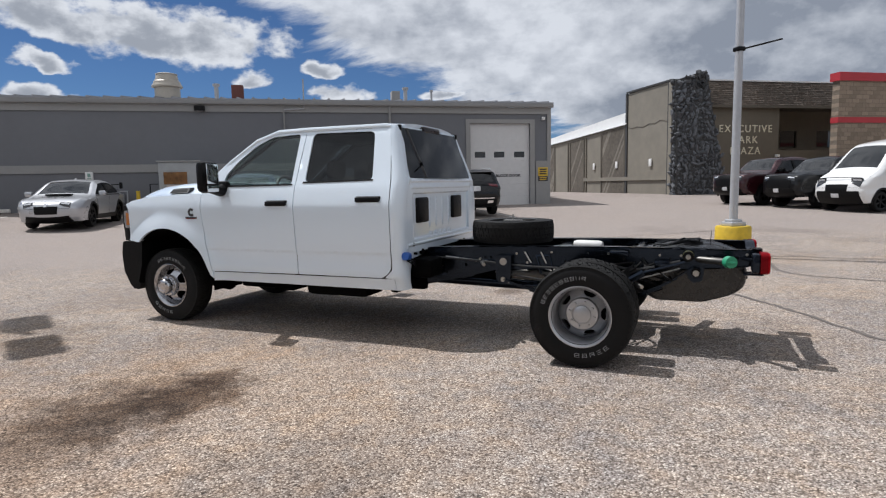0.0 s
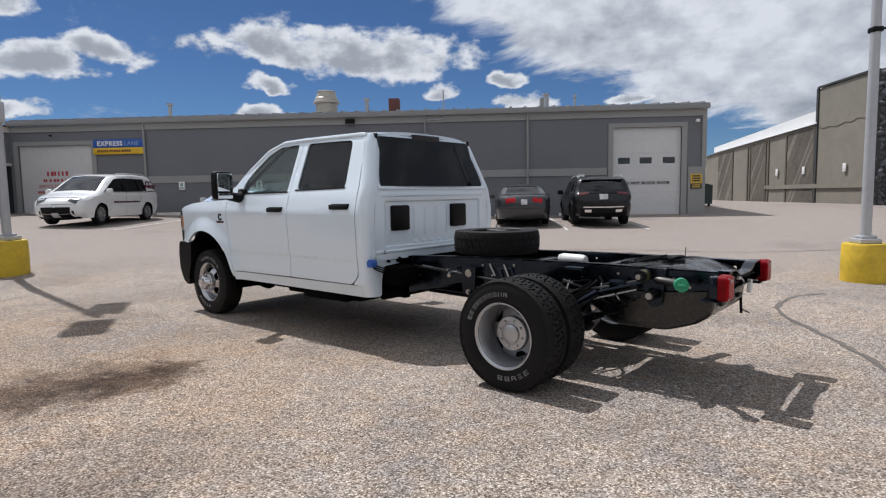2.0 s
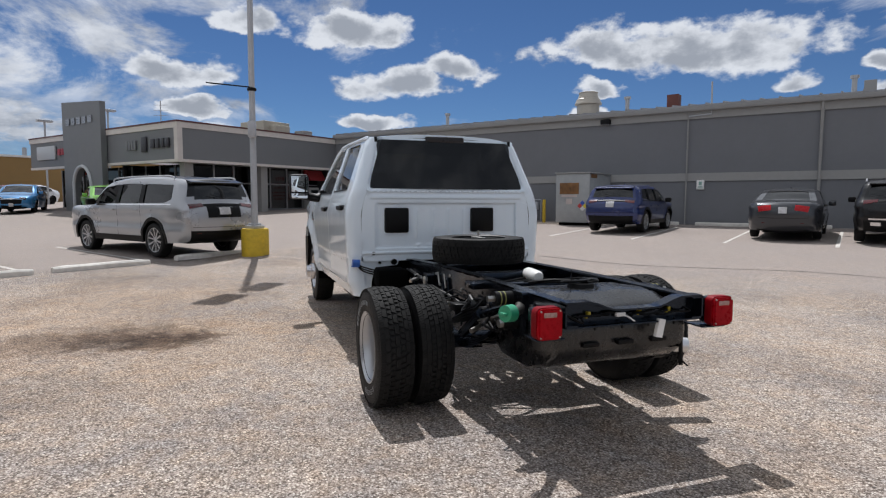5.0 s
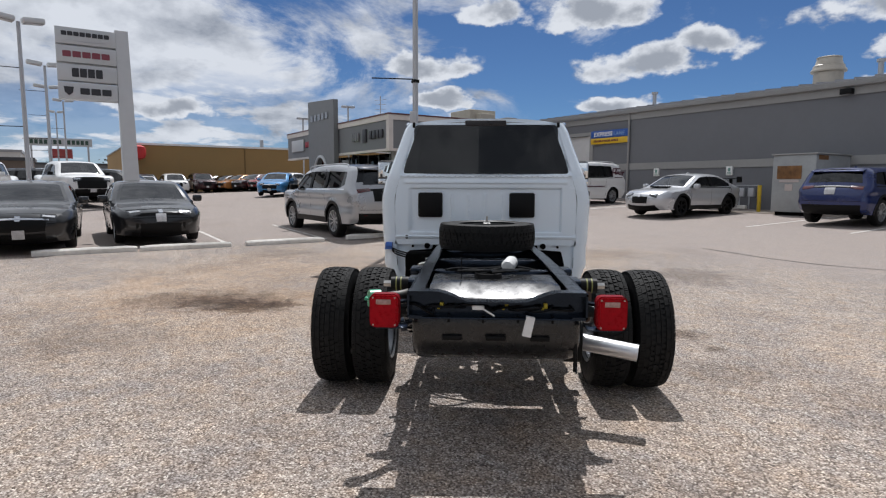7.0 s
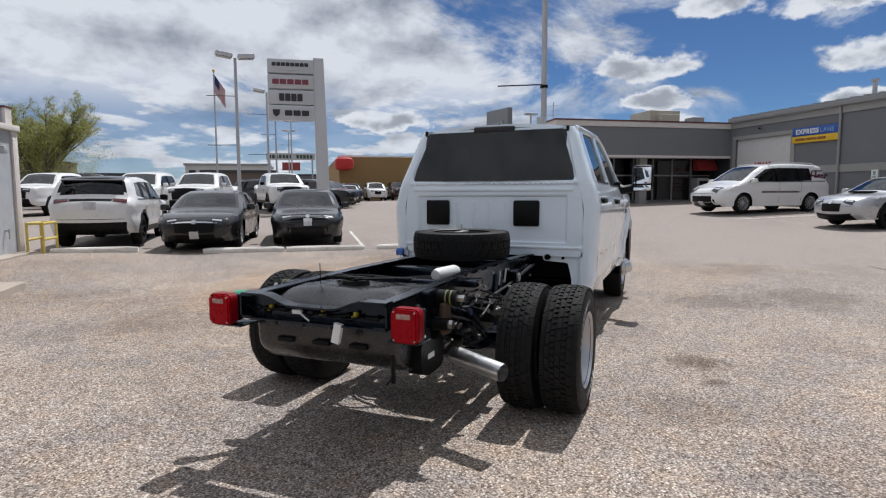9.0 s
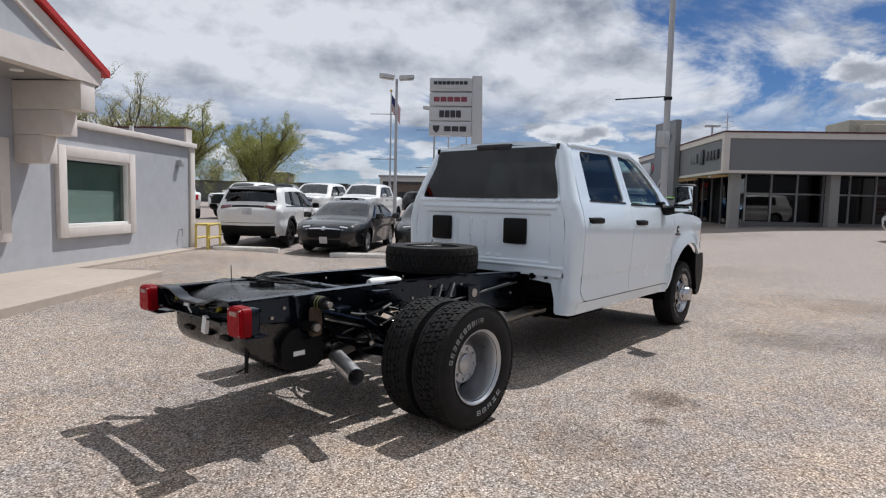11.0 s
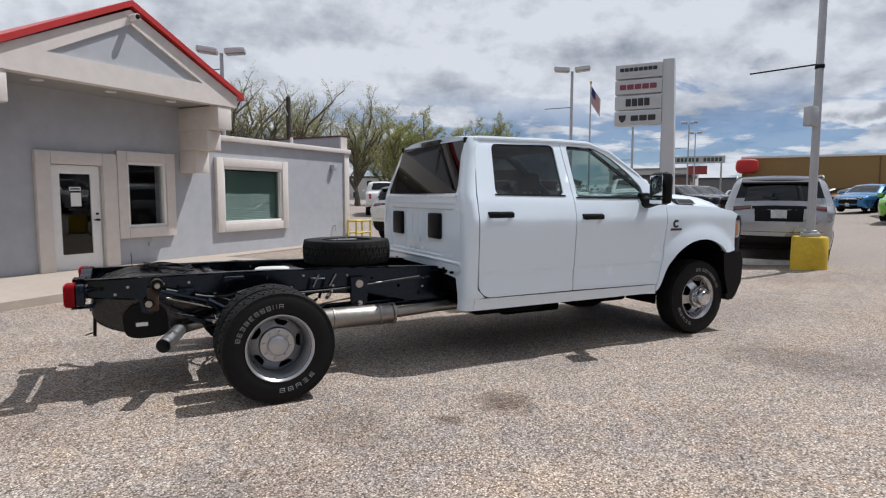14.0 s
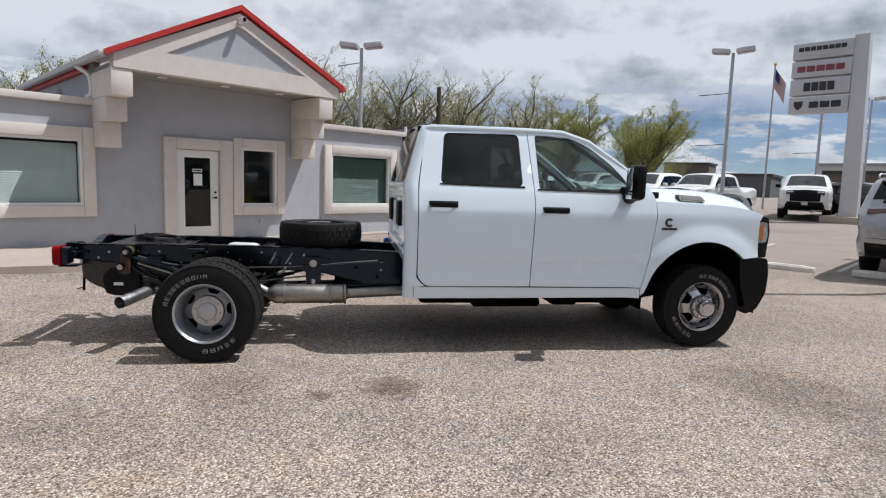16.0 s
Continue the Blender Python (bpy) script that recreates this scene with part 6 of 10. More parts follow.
    solid("roof_box", bm, BAND, "grey duct box on the workshop roof", "duct", LOT)
    # shed against the wall
    shed = thing("fuel_shed", "weathered pale metal shed against the workshop wall", "shed", LOT)
    pale = mat("weathered_white", (0.36, 0.37, 0.37), 0.7, 0.1, 0.14, 5)
    part("shed_wall", box(bmesh.new(), -7.95, -6.55, 18.3, NW - 0.02, 0.50, 2.42, 0.015), pale, shed)
    part("shed_roof", box(bmesh.new(), -8.0, -6.5, 18.25, NW - 0.02, 2.425, 2.47, 0.008), BAND, shed)
    part("shed_base", box(bmesh.new(), -7.85, -6.65, 18.4, NW - 0.05, 0.2, 0.495, 0.01), DARK, shed)
    solid("pavement_slab", box(bmesh.new(), -11.3, -6.0, 18.7, NW - 0.01, 0.1, 0.425, 0.01), CONCRETE, "pale concrete slab before the shed", "slab", LOT, kind="structure")
    rustm = mat("rusty_sheet", (0.22, 0.11, 0.045), 0.85, 0.1, 0.5, 5, 0.1, 30)
    part("rusty_panel", box(bmesh.new(), -7.78, -6.98, 18.27, 18.295, 1.62, 2.06, 0.004), rustm, shed, "rusty louvred panel")
    bm = bmesh.new()
    box(bm, -7.7, -7.05, 18.275, 18.295, 1.5, 1.6)
    box(bm, -7.5, -7.25, 18.275, 18.295, 1.22, 1.44)
    part("label_panel", bm, mat("faded_label", (0.52, 0.45, 0.42), 0.7), shed, "faded paper labels")
    part("rust_stain", box(bmesh.new(), -6.549, -6.546, 18.45, 19.1, 2.25, 2.40), rustm, shed, "rust-stained upper edge")
    for q, c in (((-0.22, 0), (0.5, 0.05, 0.05)), ((0, 0.22), (0.03, 0.08, 0.4)), ((0.22, 0), (0.7, 0.55, 0.05)), ((0, -0.22), (0.7, 0.7, 0.7))):
        bm = bmesh.new()
        h = 0.10
        x, zc = -6.82 + q[0] * 0.5, 1.16 + q[1] * 0.5
        prism(bm, [(x - h, zc), (x, zc - h), (x + h, zc), (x, zc + h)], 18.28, 18.295, lambda u, v, w: Vector((u, w, v)))
        part("hazard_diamond", bm, mat("diamond", c, 0.5), shed, smooth=0)
    bol = lambda d, n: solid("bollard", cyl(bmesh.new(), (d, n, gz(d, n) - 0.05), (d, n, gz(d, n) + 1.0), 0.07, seg=16), YELLOW, "yellow steel bollard beside the shed", "bollard", LOT)
    bol(-8.93, 19.3)
    bm = bmesh.new()
    for d in (-8.75, -8.35):
        tube(bm, [(d, NW - 0.35, 0.42), (d, NW - 0.35, 1.65)], 0.02, 6)
    for z in (0.9, 1.3, 1.65):
        tube(bm, [(-8.75, NW - 0.35, z), (-8.35, NW - 0.35, z)], 0.015, 6)
    solid("pipe_rack", bm, BLACK_PLASTIC, "dark pipe rack beside the shed", "rack", LOT)
    # gas meters and pipes by the shed
    bm = bmesh.new()
    for d in (-10.25, -9.85):
        box(bm, d - 0.12, d + 0.12, NW - 0.4, NW - 0.2, 0.95, 1.3, 0.03)
        tube(bm, [(d - 0.1, NW - 0.3, 0.45), (d - 0.1, NW - 0.3, 0.95)], 0.03, 6)
    tube(bm, [(-10.5, NW - 0.3, 0.45), (-10.5, NW - 0.3, 1.4), (-9.6, NW - 0.3, 1.4), (-9.6, NW - 0.3, 0.45)], 0.03, 6)
    solid("gas_meter", bm, POLE, "grey gas meters and pipes on the wall", "gas meter", LOT)


make_workshop()


def make_showroom():
    DW, NF, NC = -22.7, 11.05, 20.7
    zf0, zf1 = 3.15, 4.78
    g = 0.25
    fascia = mat("showroom_fascia", (0.185, 0.19, 0.198), 0.6, 0.1, 0.05, 4)
    def bar(name, material, label, *dims, bevel=0.0, cat="trim"):
        return solid(name, box(bmesh.new(), *dims, bevel), material, label, cat, LOT, kind="structure", smooth=0)
    # fascia boards: along the side and along the front
    bar("fascia_side", fascia, "grey fascia of the showroom", DW - 0.3, DW, NF + 0.3, NC, zf0, zf1 - 0.25, cat="fascia")
    bar("fascia_front", fascia, "grey fascia of the showroom front", -38.0, DW, NF, NF + 0.3, zf0, zf1 - 0.25, cat="fascia")
    bar("trim_cornice", TAN_TRIM, "tan cornice of the showroom", DW - 0.35, DW + 0.06, NF - 0.06, NC, zf1 - 0.25, zf1)
    bar("trim_cornice", TAN_TRIM, "tan cornice of the showroom front", -38.0, DW - 0.35, NF - 0.06, NF + 0.35, zf1 - 0.25, zf1)
    bar("trim_coping", mat("dark_red_coping", (0.10, 0.03, 0.03), 0.5), "dark red roof coping", DW - 0.4, DW + 0.09, NF - 0.09, NC, zf1, zf1 + 0.07)
    bar("trim_coping", mat("dark_red_coping", (0.10, 0.03, 0.03), 0.5), "dark red roof coping on the front", -38.0, DW - 0.4, NF - 0.09, NF + 0.4, zf1, zf1 + 0.07)
    bar("trim_sill", TAN_TRIM, "tan strip under the fascia", DW - 0.3, DW + 0.03, NF - 0.03, NC, zf0 - 0.12, zf0)
    bar("trim_sill", TAN_TRIM, "tan strip under the front fascia", -38.0, DW - 0.3, NF - 0.03, NF + 0.3, zf0 - 0.12, zf0)
    bar("trim_corner_post", TAN_TRIM, "tan corner trim of the fascia", DW - 0.22, DW + 0.05, NF - 0.05, NF + 0.2, zf0, zf1 - 0.25)
    bar("roof_showroom", ROOF_METAL, "flat showroom roof", -38, DW - 0.3, NF + 0.3, NC + 10, zf1 - 0.6, zf1 - 0.3, cat="roof")
    bar("ceiling_soffit", BAND, "pale soffit above the glazing", DW - 2.0, DW - 0.3, NF + 0.3, NC, zf0 - 0.1, zf0 - 0.02, cat="soffit")
    # glazed wall set back under the fascia
    dg = DW - 1.3
    # walls behind the glass are near-black: the showroom's inner shade as colour
    bar("wall_showroom_base", GREY_WALL, "low grey wall under the showroom windows", dg - 0.2, dg, NF + 1.4, NC, 0.0, g + 0.65, cat="wall")
    bar("wall_showroom_back", UNLIT_ROOM, "showroom back wall, painted near-black for the unlit room", dg - 6.3, dg - 6.0, NF + 1.4, NC, 0.0, zf0, cat="wall")
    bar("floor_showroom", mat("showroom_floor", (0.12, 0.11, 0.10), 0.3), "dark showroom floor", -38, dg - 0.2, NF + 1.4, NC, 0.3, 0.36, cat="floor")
    bar("wall_showroom_side", UNLIT_ROOM, "side wall inside the showroom, near-black for the unlit room", dg - 6.3, DW, NC, NC + 0.3, 0.0, zf0, cat="wall")
    bar("wall_showroom_inner_end", UNLIT_ROOM, "wall beside the service entry, near-black for the unlit room", dg - 0.2, dg - 0.0, NC - 0.2, NC, g + 0.65, zf0, cat="wall")
    win = thing("window_showroom", "tall dark showroom windows with grey mullions", "window", LOT, kind="structure")
    edges = np.linspace(NF + 1.5, NC - 0.2, 8)
    frame_m = mat("aluminium_frame", (0.30, 0.30, 0.31), 0.4, 0.6, 0.06)
    for k, (a, b) in enumerate(zip(edges, edges[1:])):
        part("mullion", box(bmesh.new(), dg - 0.12, dg, a - 0.04, a + 0.04, g + 0.65, zf0 - 0.1), frame_m, win)
        part("pane", box(bmesh.new(), dg - 0.07, dg - 0.055, a + 0.04, b - 0.04, g + 0.65, zf0 - 0.1), SCREEN, win)
    part("mullion", box(bmesh.new(), dg - 0.14, dg, NF + 1.5, NC - 0.2, zf0 - 1.0, zf0 - 0.93), frame_m, win)
    for nn in (NF + 0.5, NF + 4.7):
        bar("column", BAND, "pale square column under the fascia", DW - 0.75, DW - 0.35, nn, nn + 0.4, 0.1, zf0, cat="column")
    # front glazing
    nf = NF + 1.4
    win = thing("window_front", "tall dark front windows of the showroom", "window", LOT, kind="structure")
    edges = np.linspace(-37.5, dg, 11)
    for a, b in zip(edges, edges[1:]):
        part("mullion", box(bmesh.new(), a - 0.04, a + 0.04, nf, nf + 0.12, g + 0.3, zf0 - 0.1), frame_m, win)
        part("pane", box(bmesh.new(), a + 0.04, b - 0.04, nf + 0.05, nf + 0.065, g + 0.3, zf0 - 0.1), SCREEN, win)
    bar("wall_front_base", GREY_WALL, "low base wall under the front windows", -37.5, dg, nf, nf + 0.2, 0.0, g + 0.45, cat="wall")
    # entrance tower
    T0, T1 = -33.0, -28.9
    tower = bmesh.new()
    arch = [(T0 + 1.2, 0.2)] + [(T0 + 2.05 + 0.85 * math.cos(radians(a)), 2.0 + 0.95 * math.sin(radians(a))) for a in range(180, -1, -15)] + [(T1 - 1.2, 0.2)]
    sheet(tower, [(T0, 0.15), (T0 + 1.19, 0.15), (T0 + 1.2, 0.2)] + arch[1:-1] + [(T1 - 1.2, 0.2), (T1 - 1.19, 0.15), (T1, 0.15), (T1, 6.2), (T0, 6.45)], [], 1.0, lambda u, v, w: Vector((u, NF - 0.32 + w, v)), 0.28)
    tw = solid("entrance_tower", tower, mat("tower_panel", (0.20, 0.205, 0.21), 0.5, 0.3, 0.05, 3), "grey panelled entrance tower with arched doorway", "tower", LOT, kind="structure")
    bm = bmesh.new()
    pts = [Vector((T0 + 2.05 + 0.95 * math.cos(radians(a)), NF - 0.35, 2.0 + 1.05 * math.sin(radians(a)))) for a in range(180, -1, -12)]
    tube(bm, [Vector((T0 + 1.1, NF - 0.35, 0.2))] + pts + [Vector((T1 - 1.1, NF - 0.35, 0.2))], 0.09, 8)
    part("arch_trim", bm, SIGN_FACE, tw)
    bm = bmesh.new()
    for k in range(5):
        box(bm, T0 + 0.5 + 0.6 * k, T0 + 0.9 + 0.6 * k, NF - 0.37, NF - 0.322, 5.2, 5.55)
    part("badge_bar", bm, mat("badge_grey", (0.32, 0.32, 0.33), 0.3, 0.8), tw)
    # dark badges along the front fascia: plain shapes
    for d0, w, h in ((-27.0, 0.95, 0.45), (-25.6, 0.55, 0.7), (-24.8, 1.6, 0.42)):
        bm = bmesh.new()
        k = 4 if w > 0.8 else 1
        for j in range(k):
            box(bm, d0 + w * j / k, d0 + w * (j + 0.78) / k, NF - 0.10, NF - 0.02, 3.9 - h / 2, 3.9 + h / 2, 0.02)
        solid("fascia_badge", bm, SIGN_TEXT if d0 > -26.5 else fascia, "dark raised badge on the showroom fascia", "badge", LOT)
    bm = bmesh.new()
    box(bm, -36.9, -34.6, NF - 0.12, NF - 0.02, 3.55, 4.3, 0.03)
    solid("fascia_sign", bm, SIGN_FACE, "pale sign panel on the showroom front", "sign", LOT)
    bm = bmesh.new()
    for j in range(5):
        box(bm, -34.3 + 0.42 * j, -34.3 + 0.42 * j + 0.32, NF - 0.10, NF - 0.02, 3.75, 4.1, 0.01)
    solid("fascia_badge", bm, mat("badge_red", (0.35, 0.03, 0.05), 0.5), "dull red raised badge on the showroom fascia", "badge", LOT)
    # red awning and machine near the inner corner
    bm = bmesh.new()
    prism(bm, [(dg + 0.02, 2.45), (dg + 0.02, 3.05), (dg + 0.25, 3.0), (dg + 0.6, 2.45)], NC - 1.25, NC - 0.1, lambda u, v, w: Vector((u, w, v)))
    solid("awning", bm, mat("red_awning", (0.32, 0.03, 0.035), 0.7), "small red awning over the service entry", "awning", LOT)
    vm = thing("vending_machine", "pale drinks machine under the awning", "vending machine", LOT)
    part("body", box(bmesh.new(), dg + 0.05, dg + 0.6, NC - 1.35, NC - 0.65, 0.45, 2.05, 0.02), BAND, vm)
    part("front_panel", box(bmesh.new(), dg + 0.6, dg + 0.615, NC - 1.25, NC - 0.75, 1.2, 1.9, 0.004), BLACK_PLASTIC, vm)
    # roof plant
    bm = bmesh.new()
    box(bm, -26.6, -24.6, 17.2, 19.0, 4.5, 5.65, 0.03)
    box(bm, -24.6, -24.1, 17.6, 18.6, 4.6, 5.4, 0.03)
    solid("roof_unit", bm, mat("beige_unit", (0.42, 0.38, 0.31), 0.6, 0.1), "beige air handling unit on the showroom roof", "roof unit", LOT)
    bm = bmesh.new()
    box(bm, -24.2, -23.5, 19.0, 19.7, 4.5, 5.2, 0.03)
    solid("roof_unit", bm, BAND, "small grey roof unit", "roof unit", LOT)
    bm = bmesh.new()
    tube(bm, [(-26.5, 12.5, 4.5), (-26.5, 12.5, 6.2)], 0.025, 6)
    for z in (5.5, 5.75, 6.0):
        tube(bm, [(-26.8, 12.3, z), (-26.2, 12.7, z)], 0.012, 5)
    solid("antenna", bm, POLE, "small aerial on the showroom roof", "aerial", LOT)


make_showroom()


TINTED_GLASS = glass("tinted_office_glass", (0.58, 0.66, 0.63), 0.0, 1.6)
OFFICE_GLASS = glass("office_glass", (0.88, 0.91, 0.90), 0.0, 1.5)


def make_office():
    NO = -6.75
    base = 0.02
    top = 2.70
    wins = [(-0.40, 2.35, 0.87, 2.07), (-4.27, -3.43, 0.85, 2.10), (-7.60, -5.74, 0.84, 2.11), (-2.93, -2.07, 0.15, 2.0)]
    wall("wall_office", "grey stucco office wall with tan window surrounds", OFFICE_WALL, -10.35, 9.0, base - 0.2, top, NO - 0.28, NO, wins)
    wall("wall_office_end", "grey stucco end wall of the office", OFFICE_WALL, NO - 9, NO - 0.28, base - 0.2, top, -10.35, -10.07, axis="d")
    wall("wall_office_far_end", "grey stucco far end wall of the office", OFFICE_WALL, NO - 9, NO - 0.28, base - 0.2, top, 8.72, 9.0, axis="d")
    wall("wall_office_back", "grey stucco back wall of the office", OFFICE_WALL, -10.35, 9.0, base - 0.2, top, NO - 9.28, NO - 9)
    # painted near-black, the office's inner shade put into the wall
    wall("wall_office_inner", "office interior wall, painted near-black for the unlit room", UNLIT_ROOM, -10.0, 8.7, 0.0, top - 0.1, NO - 3.3, NO - 3.2)
    solid("roof_office", box(bmesh.new(), -10.45, 9.1, NO - 9.3, NO - 0.02, top, top + 0.06), ROOF_METAL, "flat office roof", "roof", LOT, kind="structure", smooth=0)
    solid("trim_roof_edge", box(bmesh.new(), -10.45, -5.3, NO - 0.02, NO + 0.10, top - 0.02, top + 0.10, 0.01), TAN_TRIM, "pale metal roof edge", "trim", LOT, kind="structure")
    solid("trim_roof_edge", box(bmesh.new(), -0.75, 9.1, NO - 0.02, NO + 0.10, top - 0.02, top + 0.10, 0.01), TAN_TRIM, "pale metal roof edge", "trim", LOT, kind="structure")
    solid("trim_corner", box(bmesh.new(), -10.42, -10.2, NO, NO + 0.05, 0.0, top - 0.02, 0.005), TAN_TRIM, "pale corner post of the office", "trim", LOT, kind="structure")
    solid("wall_parapet", box(bmesh.new(), -10.45, -10.2, NO - 9.2, NO - 0.1, top + 0.065, 3.16), OFFICE_WALL, "grey parapet wall along the office's far end", "parapet", LOT, kind="structure", smooth=0)
    solid("trim_parapet", box(bmesh.new(), -10.49, -10.16, NO - 9.2, NO - 0.04, 3.164, 3.20), mat("dark_red_coping", (0.10, 0.03, 0.03), 0.5), "dark red parapet coping", "trim", LOT, kind="structure", smooth=0)
    solid("trim_parapet_end", box(bmesh.new(), -10.47, -10.18, NO - 0.098, NO - 0.05, top + 0.105, 3.16), TAN_TRIM, "pale end board of the parapet", "trim", LOT, kind="structure", smooth=0)
    solid("roof_vent_pipe", cyl(bmesh.new(), (-8.6, NO - 0.5, top + 0.04), (-8.6, NO - 0.5, top + 0.32), 0.045, seg=10), FRAME_WHITE, "short white vent pipe on the office roof", "vent pipe", LOT)
    # window surrounds: four boards each, side boards proud
    def window(name, d0, d1, z0, z1, label, blind, pane_glass, t=0.20):
        th = thing(name, label, "window", LOT, kind="structure")
        o0, o1 = d0 - t, d1 + t
        for q in ((o0, d0, z0 - t, z1 + t), (d1, o1, z0 - t, z1 + t), (d0, d1, z1, z1 + t), (d0, d1, z0 - t, z0)):
            part("surround", box(bmesh.new(), q[0] + 0.002, q[1] - 0.002, NO, NO + 0.09, q[2], q[3], 0.008), TAN_TRIM, th)
        f = 0.05
        for q in ((d0, d0 + f, z0, z1), (d1 - f, d1, z0, z1), (d0 + f, d1 - f, z1 - f, z1), (d0 + f, d1 - f, z0, z0 + f)):
            part("window_frame", box(bmesh.new(), q[0], q[1], NO - 0.09, NO + 0.05, q[2], q[3], 0.004), FRAME_WHITE, th)
        part("pane", box(bmesh.new(), d0 + f, d1 - f, NO - 0.04, NO - 0.032, z0 + f, z1 - f), pane_glass, th).visible_shadow = False
        if blind:
            count = int((z1 - z0 - 0.12) / 0.042)
            slat = None
            for k in range(count):
                m = pose((d0 + d1) / 2, NO - 0.13, z0 + 0.08 + 0.042 * k, -74, 0, 0)
                if slat is None:
                    slat = part("blind_slat", box(bmesh.new(), -(d1 - d0) / 2 + 0.06, (d1 - d0) / 2 - 0.06, -0.022, 0.022, -0.001, 0.001), BLIND, th, smooth=0)
                    slat.matrix_basis = m
                else:
                    share("blind_slat", slat, th, m)
        return th
    window("window_1", -0.40, 2.35, 0.87, 2.07, "wide office window with closed white blinds and tan surround", True, OFFICE_GLASS)
    window("window_2", -4.27, -3.43, 0.85, 2.10, "narrow dark office window with tan surround", False, OFFICE_GLASS)
    window("window_3", -7.60, -5.74, 0.84, 2.11, "office window with half-closed blinds and tan surround", True, TINTED_GLASS)
    # door
    dr = thing("door_office", "white glazed office door with notices, tan surround", "door", LOT, kind="structure")
    for q in ((-3.22, -2.95, 0.1, 2.22), (-2.05, -1.80, 0.1, 2.22), (-2.95, -2.05, 2.0, 2.22)):
        part("surround", box(bmesh.new(), q[0] + 0.002, q[1] - 0.002, NO, NO + 0.09, q[2], q[3], 0.008), TAN_TRIM, dr)
    bm = bmesh.new()
    sheet(bm, [(-2.93, 0.15), (-2.07, 0.15), (-2.07, 1.99), (-2.93, 1.99)], [[(-2.77, 0.42), (-2.77, 1.84), (-2.23, 1.84), (-2.23, 0.42)]], 2.0, lambda u, v, w: Vector((u, NO - 0.05 - w + 0.04, v)), 0.05)
    leaf = part("door_leaf", bm, FRAME_WHITE, dr, smooth=0)
    part("pane", box(bmesh.new(), -2.77, -2.23, NO - 0.045, NO - 0.037, 0.42, 1.84), glass("door_glass", (0.25, 0.28, 0.28), 0.0, 1.6), leaf)
    bm = bmesh.new()
    cyl(bm, (-2.86, NO - 0.02, 1.02), (-2.86, NO + 0.06, 1.02), 0.022, seg=10)
    tube(bm, [(-2.86, NO + 0.055, 1.02), (-2.77, NO + 0.055, 1.02)], 0.012, 6)
    cyl(bm, (-2.86, NO - 0.02, 1.13), (-2.86, NO + 0.02, 1.13), 0.022, seg=10)
    part("door_handle", bm, BLACK_PLASTIC, leaf)
    bm = bmesh.new()
    box(bm, -2.60, -2.42, NO - 0.034, NO - 0.03, 1.27, 1.51)
    box(bm, -2.60, -2.40, NO - 0.034, NO - 0.03, 1.545, 1.61)
    part("notice", bm, FRAME_WHITE, leaf, "white paper notices taped inside")
    bm = bmesh.new()
    box(bm, -2.585, -2.415, NO - 0.029, NO - 0.026, 1.563, 1.592)
    part("lettering", bm, SIGN_TEXT, leaf)
    # gabled porch
    gl, gr, gp = -0.62, -5.12, -2.85
    NF = -5.55
    zb, zs, zp = 3.24, 3.46, 4.57
    pb = thing("porch_gable", "tan and grey gabled porch with red metal roof edge", "porch", LOT, kind="structure")
    bm = bmesh.new()
    tri = [(-1.47, 3.60), (gp, 4.33), (-4.29, 3.60)]
    sheet(bm, [(gl, zb), (gl, zs), (gp, zp), (gr, zs), (gr, zb)], [tri], 1.0, lambda u, v, w: Vector((u, NF - w, v)), 0.22)
    part("fascia", bm, TAN_TRIM, pb)
    bm = bmesh.new()
    prism(bm, tri, NF - 0.05, NF - 0.15, lambda u, v, w: Vector((u, w, v)))
    part("gable_panel", bm, OFFICE_WALL, pb)
    # red roof slopes with a standing edge
    for a, b, n in (((gl + 0.14, zs - 0.06), (gp, zp + 0.05), 1), ((gp, zp + 0.05), (gr - 0.14, zs - 0.06), -1)):
        bm = bmesh.new()
        prism(bm, [a, b, (b[0], b[1] + 0.10), (a[0], a[1] + 0.10)], NF + 0.07, NO - 5.5, lambda u, v, w: Vector((u, w, v)))
        part("roof_slope", bm, ROOF_RED, pb, "red metal roof slope", smooth=0)
    part("soffit", box(bmesh.new(), gr + 0.02, gl - 0.02, NO + 0.002, NF - 0.22, zb + 0.02, zb + 0.1), BAND, pb)
    for x in (-1.6, -2.8, -4.0):
        bm = bmesh.new()
        cyl(bm, (x, -6.1, zb + 0.022), (x, -6.1, zb + 0.005), 0.09, seg=16)
        part("downlight", bm, FRAME_WHITE, pb)
    # the taller block behind the gable
    for x in (gl - 0.06, gr + 0.06):
        part("upper_wall", box(bmesh.new(), x - 0.06, x + 0.06, NO - 5.4, NO - 0.002, top, zs), OFFICE_WALL, pb)
    part("upper_wall", box(bmesh.new(), gr + 0.12, gl - 0.12, NO - 0.28, NO + 0.004, top - 0.30, zb + 0.02), OFFICE_WALL, pb)
    # stepped corbels either side
    for c, s in ((gl - 0.13, 1), (gr + 0.3, -1)):
        for k, (z0, z1, dep) in enumerate(((2.78, zb + 0.0, 1.18), (2.38, 2.78, 0.86), (1.93, 2.38, 0.50))):
            part("corbel_block", box(bmesh.new(), c - 0.17, c + 0.17, NO + 0.002, NO + dep, z0 + 0.001, z1 - 0.001, 0.012), TAN_TRIM, pb)
    # camera, gutter pipe, lamps, vent
    cam_ob = thing("security_camera", "white security camera under the gable", "camera", LOT)
    bm = bmesh.new()
    cyl(bm, (gp, NF, 4.43), (gp, NF + 0.18, 4.43), 0.055, seg=14)
    part("camera_body", bm, FRAME_WHITE, cam_ob)
    bm = bmesh.new()
